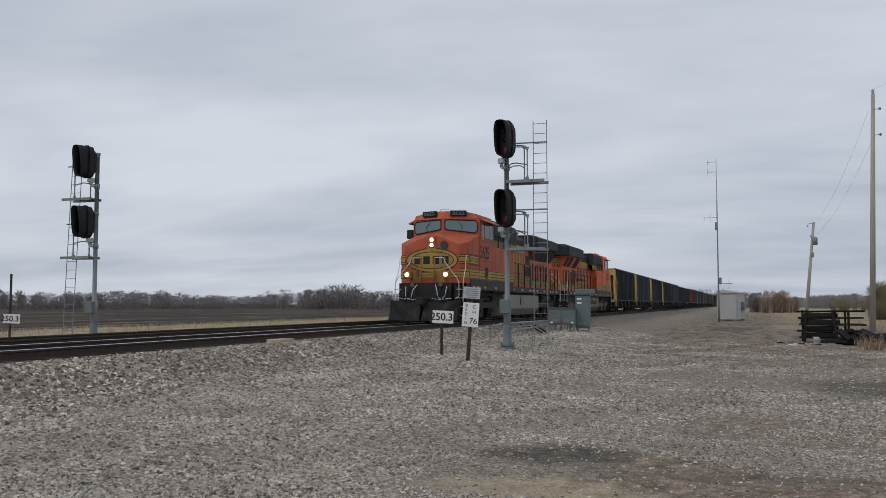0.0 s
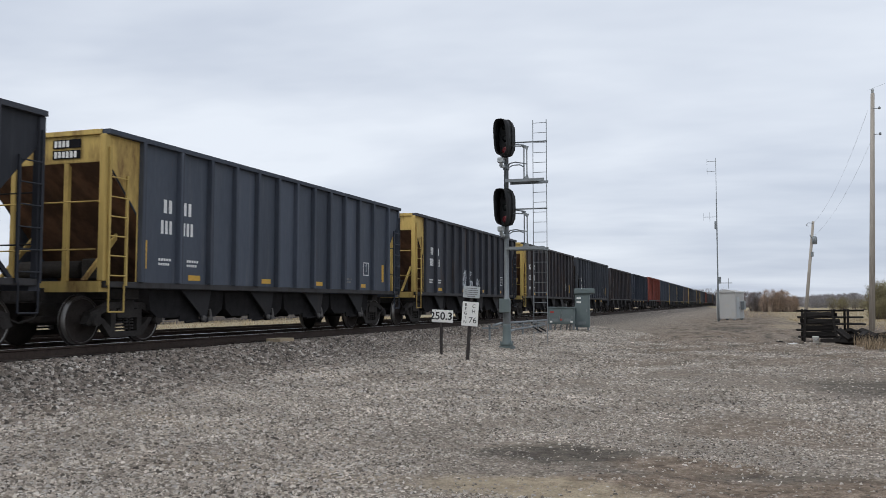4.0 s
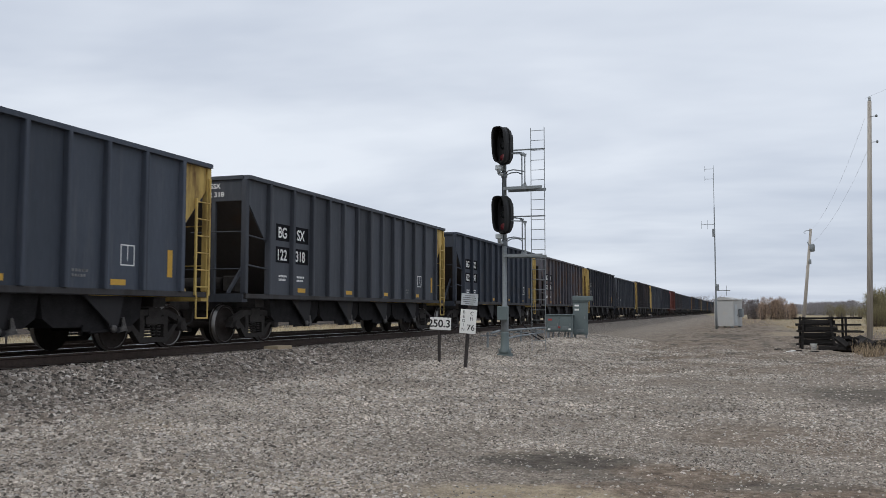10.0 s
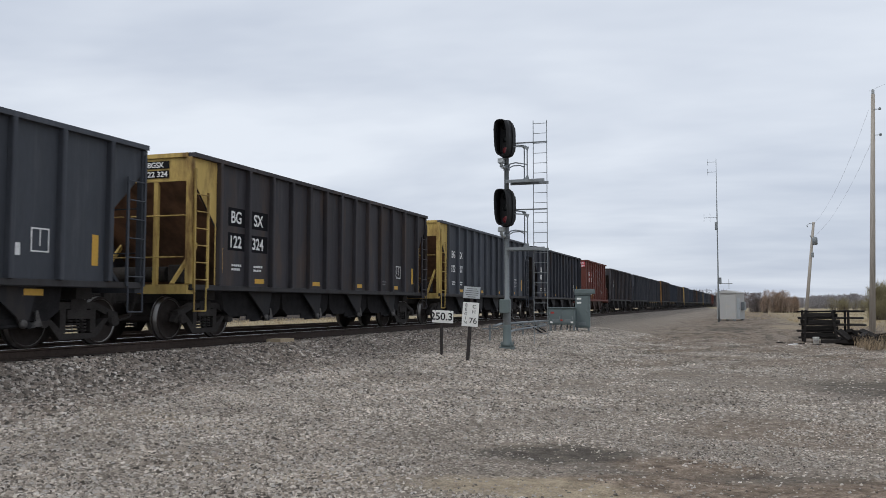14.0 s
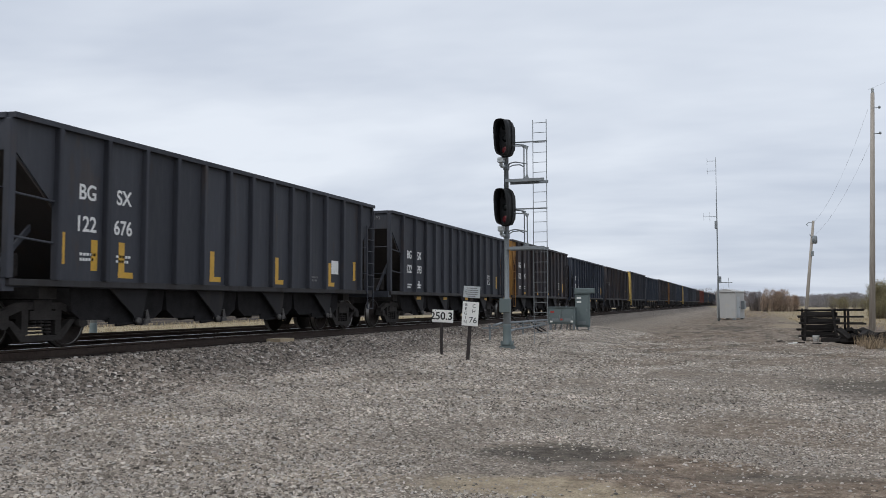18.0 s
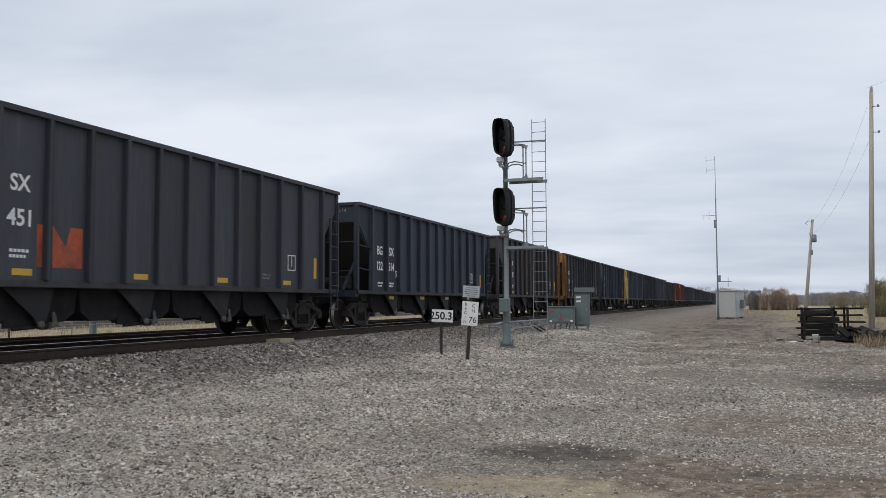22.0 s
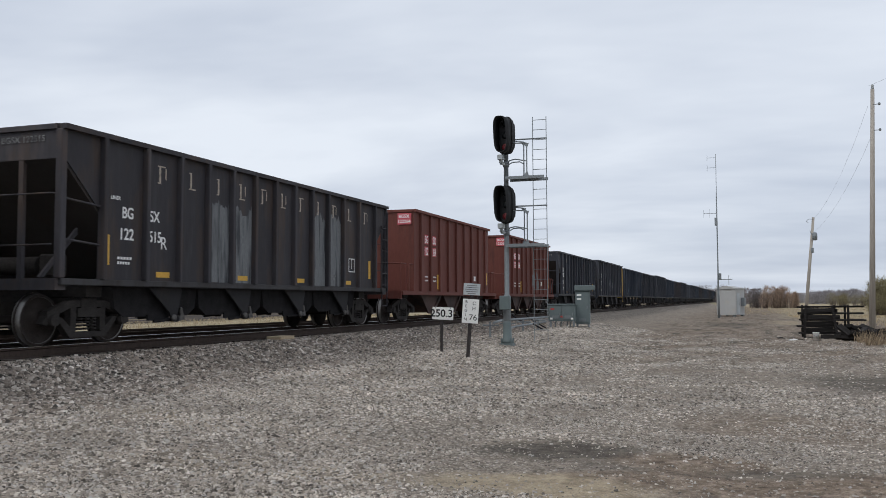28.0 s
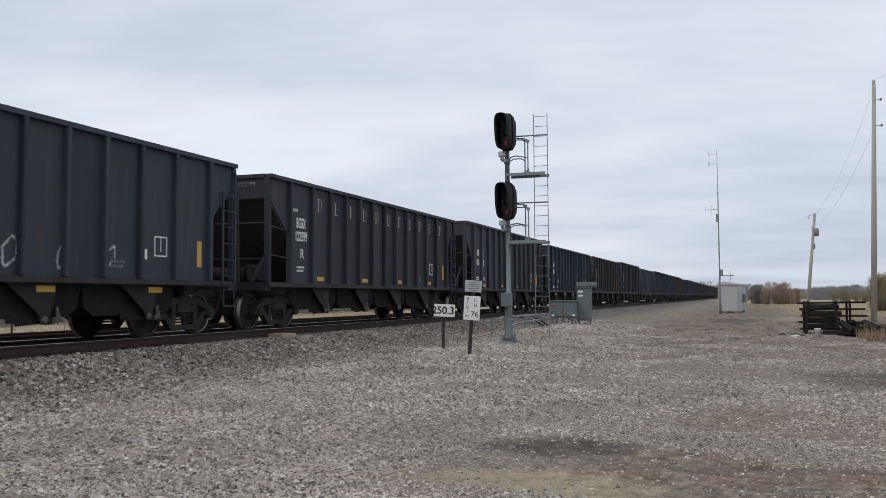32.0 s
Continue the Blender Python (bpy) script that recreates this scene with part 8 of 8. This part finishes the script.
for x, y, a in ((0.22, -0.78, 0.16), (0.62, -0.78, 0.0), (0.22, 0.5, 0.1), (0.62, 0.5, 0.0), (-1.05, 0.5, 0.0), (-1.05, -0.72, -0.05)):
    bm = bmesh.new()
    soft_box(bm, -0.045, 0.045, -0.045, 0.045, -0.05, 1.36, 0.008, 1)
    o = part("rack_post", bm, M["old_tie"], ST, "", (x, y, 0))
    o.rotation_euler = (0, -a if y < 0 else 0, 0)
for x, y, a, b in ((1.35, -0.9, 12, 7), (0.75, -1.25, -6, 0), (1.75, -0.4, 4, 10)):
    o = new("loose_tie", me_tie)
    o.matrix_basis = pose(3.35 + x, 40.4 + y, 0.20 if b else 0.0, 0, -b * 0.8, a)
    tagged(o, "old black railway tie lying loose by the stack", "railway tie", "loose old ties")
heap = thing("timber_heap", pose(4.3, 38.0, 0.0), "slumped heap of black broken ties", "timber heap")
for k in range(22):
    o = put("broken_tie", me_half, heap, (rr.uniform(-0.75, 0.8), rr.uniform(-0.5, 0.5), 0.02 + 0.34 * rr.random() ** 1.5))
    o.rotation_euler = (rr.uniform(-0.5, 0.5), rr.uniform(-0.45, 0.45), rr.uniform(-1.4, 1.4))
    o.scale = (rr.uniform(0.4, 0.95), 1, rr.uniform(0.6, 1.0))
for x, y, a, w in ((1.75, 37.6, 50, 0.42), (2.05, 38.4, -35, 0.35), (2.6, 37.4, 38, 0.38), (1.3, 38.8, 60, 0.3)):
    bm = bmesh.new()
    soft_box(bm, -w / 2, w / 2, -0.07, 0.07, 0, 0.035, 0.008, 1)
    o = new("scrap_board", mesh_of("scrap_board", bm, M["white"] if w > 0.4 else M["old_tie"]))
    o.matrix_basis = pose(x, y, float(height(np.array(x), np.array(y))), 0, rr.uniform(-4, 4), a)
    tagged(o, "pale broken board on the dirt" if w > 0.4 else "dark broken board on the dirt", "scrap board", "scrap boards")
bk = thing("white_bucket", pose(2.68, 38.9, 0.0), "white plastic bucket beside the ties", "bucket")
bm = bmesh.new()
lathe(bm, [(0.10, 0.0), (0.12, 0.24), (0.13, 0.25), (0.13, 0.27), (0.11, 0.27)], (0, 0, 0), "z", 16)
part("pail", bm, M["white"], bk)
bm = bmesh.new()
pipe(bm, [(-0.128, 0, 0.25), (-0.11, -0.08, 0.16), (0, -0.15, 0.11), (0.11, -0.08, 0.16), (0.128, 0, 0.25)], 0.008, 5)
part("handle", bm, M["galv"], bk)

# ---- dry grass, brush and bare trees ----
M["straw"] = material("dry_straw_grass", (0.42, 0.33, 0.20), 0.9, vary=0.4, scale=3, bump=0, per_island=True)
M["straw_brown"] = material("brown_dead_grass", (0.27, 0.205, 0.135), 0.9, vary=0.4, scale=3, bump=0, per_island=True)
M["twig"] = material("bare_grey-brown_twigs", (0.115, 0.092, 0.080), 0.95, vary=0.35, scale=0.05, bump=0, per_island=True)
# haze of distance is put into these two twig colours: paler, greyer, bluer
M["twig_far"] = material("far_twigs_haze_tint", (0.190, 0.166, 0.163), 0.95, vary=0.35, scale=0.05, bump=0, per_island=True)
M["twig_hazy"] = material("far_twigs_blue-grey_haze_tint", (0.27, 0.256, 0.262), 0.95, vary=0.25, scale=0.05, bump=0, per_island=True)
M["twig_red"] = material("russet_brown_twigs", (0.36, 0.265, 0.20), 0.95, vary=0.4, scale=0.3, bump=0, per_island=True)
M["twig_green"] = material("olive_brown_twigs", (0.23, 0.20, 0.11), 0.95, vary=0.4, scale=0.3, bump=0, per_island=True)


def blades(name, base, direction, length, width, mat, label, category):
    """Thin tapering blades in one mesh: base points, unit directions, lengths and widths."""
    n = len(base)
    rng = np.random.default_rng(n)
    side = np.cross(direction, rng.normal(size=(n, 3)))
    side /= np.linalg.norm(side, axis=1, keepdims=True) + 1e-9
    w = (side * width[:, None]) * 0.5
    tip = base + direction * length[:, None]
    v = np.stack([base - w, base + w, tip], 1).reshape(-1, 3)
    f = np.arange(3 * n).reshape(-1, 3)
    me = bpy.data.meshes.new(name)
    me.vertices.add(len(v))
    me.vertices.foreach_set("co", v.ravel())
    me.loops.add(f.size)
    me.loops.foreach_set("vertex_index", f.ravel())
    me.polygons.add(len(f))
    me.polygons.foreach_set("loop_start", np.arange(0, f.size, 3))
    me.update(calc_edges=True)
    me.materials.append(mat)
    return tagged(new(name, me), label, category, kind="stuff")


def grass(n, x0, x1, y0, y1, tall, seed, label, clump=0.0, mat="straw"):
    rng = np.random.default_rng(seed)
    x, y = rng.uniform(x0, x1, n), rng.uniform(y0, y1, n)
    if clump:
        keep = (np.sin(x * 1.3 + 2 * np.sin(y * 0.7)) * np.sin(y * 1.1 + x * 0.3) + rng.uniform(-0.6, 0.6, n)) > clump
        x, y = x[keep], y[keep]
    m = len(x)
    b = np.stack([x, y, height(x, y) - 0.01], 1)
    d = np.stack([rng.normal(0, 0.35, m), rng.normal(0, 0.35, m), np.ones(m)], 1)
    d /= np.linalg.norm(d, axis=1, keepdims=True)
    return blades("dry_grass", b, d, tall * rng.uniform(0.4, 1.2, m), rng.uniform(0.008, 0.02, m) * (1 + y / 40), M[mat], label, "grass")


grass(26000, -52, -20.6, 14, 110, 0.30, 1, "dry straw-coloured grass on the verge", clump=-0.1)
grass(9000, 3.9, 9.5, 33.4, 40, 0.50, 2, "tall dead brown grass by the tie stack", clump=-0.25, mat="straw_brown")
grass(9000, 4.0, 14, 58, 100, 0.14, 3, "dry tan grass round the poles", clump=0.1)
grass(9000, -1.0, 22, 100, 190, 0.16, 4, "dry tan grass on the far edge of the lot", clump=0.1)


def tree_mesh(rng, h, spread, twigs):
    """Skeleton of a bare tree: limb segments (a, b, radius) and twig blades."""
    limbs, base, dirs, lens, wid = [], [], [], [], []

    def grow(p, d, length, r, depth):
        q = p + d * length
        limbs.append((p, q, r, r * 0.62))
        if depth == 0:
            for k in range(twigs):
                t = Vector((rng.gauss(0, 1), rng.gauss(0, 1), rng.gauss(0.35, 0.8))).normalized()
                base.append(p.lerp(q, rng.random()))
                dirs.append((t + d * 0.7).normalized())
                lens.append(h * rng.uniform(0.05, 0.13))
                wid.append(h * 0.0085)
            return
        for k in range(3 if depth > 1 else 4):
            a = rng.uniform(0, 6.283)
            t = Vector((math.cos(a) * spread, math.sin(a) * spread, rng.uniform(0.35, 1.0)))
            grow(p.lerp(q, rng.uniform(0.55, 1.0)), (d * 0.9 + t).normalized(), length * rng.uniform(0.58, 0.8), r * 0.55, depth - 1)

    grow(Vector((0, 0, -0.2)), Vector((rng.gauss(0, 0.06), rng.gauss(0, 0.06), 1)).normalized(), h * 0.34, h * 0.016, 3)
    return limbs, base, dirs, lens, wid


def tree(x, y, h, spread, twigs, seed, mat, label, stems=1):
    rng = random.Random(seed)
    T = thing("bare_tree" if stems == 1 else "bare_shrub", pose(x, y, float(height(np.array(float(x)), np.array(float(y))))), label, "tree" if stems == 1 else "shrub", "bare trees and shrubs")
    for s in range(stems):
        limbs, base, dirs, lens, wid = tree_mesh(rng, h * rng.uniform(0.75, 1.0), spread, twigs)
        off = Vector((rng.gauss(0, 0.16 * h), rng.gauss(0, 0.16 * h), 0)) if stems > 1 else Vector((0, 0, 0))
        bm = bmesh.new()
        for k, (a, b, r0, r1) in enumerate(limbs):
            tube(bm, a + off, b + off, r0, 5, r1, caps=False)
        part("trunk", bm, M["twig"], T, "grey-brown trunk and limbs")
        bl = blades("crown", np.array([tuple(v + off) for v in base]), np.array([tuple(v) for v in dirs]), np.array(lens), np.array(wid), mat, "", "")
        bl.parent = T
        del bl["kind"]
        for key in ("label", "category"):
            if key in bl:
                del bl[key]
    return T


def thicket(x, y, w, h, n, seed, mat, label):
    """A dense bare thicket: many thin stems from the ground and a haze of fine twigs."""
    rng = np.random.default_rng(seed)
    T = thing("bare_shrub", pose(x, y, float(height(np.array(float(x)), np.array(float(y))))), label, "shrub", "bare trees and shrubs")
    lumps = [(rng.uniform(-0.8, 0.8) * w, rng.uniform(-0.5, 0.5) * w, h * rng.uniform(0.62, 1.0), w * rng.uniform(0.45, 0.75)) for k in range(7)]
    stems, twigs = [], []
    for cx, cy, hh, r in lumps:
        for k in range(12):
            a, q = rng.uniform(0, 6.283), r * 0.5 * rng.random()
            d = np.array([math.cos(a) * 0.25 * rng.random(), math.sin(a) * 0.25 * rng.random(), 1.0])
            stems.append(((cx + q * math.cos(a), cy + q * math.sin(a), -0.1), d / np.linalg.norm(d), hh * rng.uniform(0.5, 0.9), 0.09))
        for k in range(n // 7):
            u = rng.random() ** 0.8
            a, q = rng.uniform(0, 6.283), r * math.sqrt(rng.random()) * math.sqrt(max(0.04, 1 - ((u - 0.4) / 0.62) ** 2))
            d = np.array([math.cos(a) * 0.5 + rng.normal(0, 0.35), math.sin(a) * 0.5 + rng.normal(0, 0.35), rng.uniform(0.3, 1.5)])
            twigs.append(((cx + q * math.cos(a), cy + q * math.sin(a), u * hh * 0.85), d / np.linalg.norm(d), hh * rng.uniform(0.08, 0.2), hh * rng.uniform(0.004, 0.008)))
    for nm, rows, m in (("trunk", stems, M["twig"]), ("crown", twigs, mat)):
        ob = blades(nm, np.array([q[0] for q in rows]), np.array([q[1] for q in rows]), np.array([q[2] for q in rows]), np.array([q[3] for q in rows]), m, "", "")
        ob.parent = T
        for key in ("kind", "label", "category"):
            if key in ob:
                del ob[key]
    return T


for x, y, w, h, mat in ((2.2, 180, 1.5, 4.4, "twig_far"), (4.4, 172, 1.6, 4.5, "twig_red"), (6.6, 173, 1.6, 4.9, "twig_red"), (8.2, 177, 1.0, 3.8, "twig_red")):
    thicket(x, y, w, h, 7000, int(x * 10), M[mat], "dense bare grey shrub thicket" if mat == "twig_far" else "dense bare russet-brown shrub thicket")
for x, y, w, h in ((13.4, 100, 1.5, 4.2), (15.0, 104, 1.6, 4.8), (12.4, 97, 1.0, 2.4), (14.6, 94, 1.2, 2.7), (17.0, 99, 1.6, 4.6)):
    thicket(x, y, w, h, 7000, int(x * 10), M["twig_green"], "dense bare olive-brown shrub on the field edge")
for x, y, w, h in ((21.5, 240, 2.4, 3.6), (25.0, 246, 2.2, 3.2), (28.5, 238, 2.0, 3.0)):
    thicket(x, y, w, h, 5000, int(x * 10), M["twig_green"], "low olive shrub far across the field")


def far_woods(name, arc, n, seed, label, lo, hi, mat="twig"):
    """A belt of small bare trees far off: trunks and twigs in one mesh."""
    rng = random.Random(seed)
    B, D, Ls, Ws = [], [], [], []
    for k in range(n):
        a = math.radians(arc[0] + (arc[1] - arc[0]) * rng.random())
        dist = rng.uniform(arc[2], arc[3])
        x, y = -dist * math.sin(a), dist * math.cos(a)
        hill = 0.88 + 0.22 * math.sin(9 * a) * math.sin(23 * a + 1)
        h = rng.uniform(lo, hi) * hill
        for i in range(2):
            B.append((x + i * 0.2, y, -0.6))
            D.append((rng.gauss(0, 0.05), rng.gauss(0, 0.05), 1.0))
            Ls.append(h)
            Ws.append(0.2)
        w = h * rng.uniform(0.30, 0.50)
        for i in range(230):
            u = rng.random()
            z = h * (0.02 + 0.84 * u)
            r = w * math.sqrt(max(0.05, 1 - ((u - 0.42) / 0.62) ** 2))
            ang = rng.uniform(0, 6.283)
            q = r * rng.random()
            B.append((x + q * math.cos(ang), y + q * math.sin(ang), z))
            t = Vector((math.cos(ang) + rng.gauss(0, 0.5), math.sin(ang) + rng.gauss(0, 0.5), rng.uniform(0.2, 1.6))).normalized()
            D.append(tuple(t))
            Ls.append(h * rng.uniform(0.08, 0.22))
            Ws.append(h * rng.uniform(0.010, 0.034))
    return blades(name, np.array(B), np.array(D), np.array(Ls), np.array(Ws), M[mat], label, "trees")


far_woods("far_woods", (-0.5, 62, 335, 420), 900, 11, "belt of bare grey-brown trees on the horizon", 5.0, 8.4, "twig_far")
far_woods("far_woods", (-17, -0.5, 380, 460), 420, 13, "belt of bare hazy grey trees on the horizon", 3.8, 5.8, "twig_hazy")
far_woods("far_woods", (21.5, 30.5, 325, 350), 16, 17, "taller bare trees at the edge of the wood", 7.0, 9.8, "twig_far")
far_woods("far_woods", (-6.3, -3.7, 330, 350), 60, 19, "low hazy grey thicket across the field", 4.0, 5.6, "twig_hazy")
tree(-140.0, 326.0, 10.0, 0.5, 40, 160, M["twig_green"], "tall tree with yellowish leaves at the wood's edge")
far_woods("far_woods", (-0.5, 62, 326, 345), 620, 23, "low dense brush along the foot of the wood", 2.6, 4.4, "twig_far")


motions()
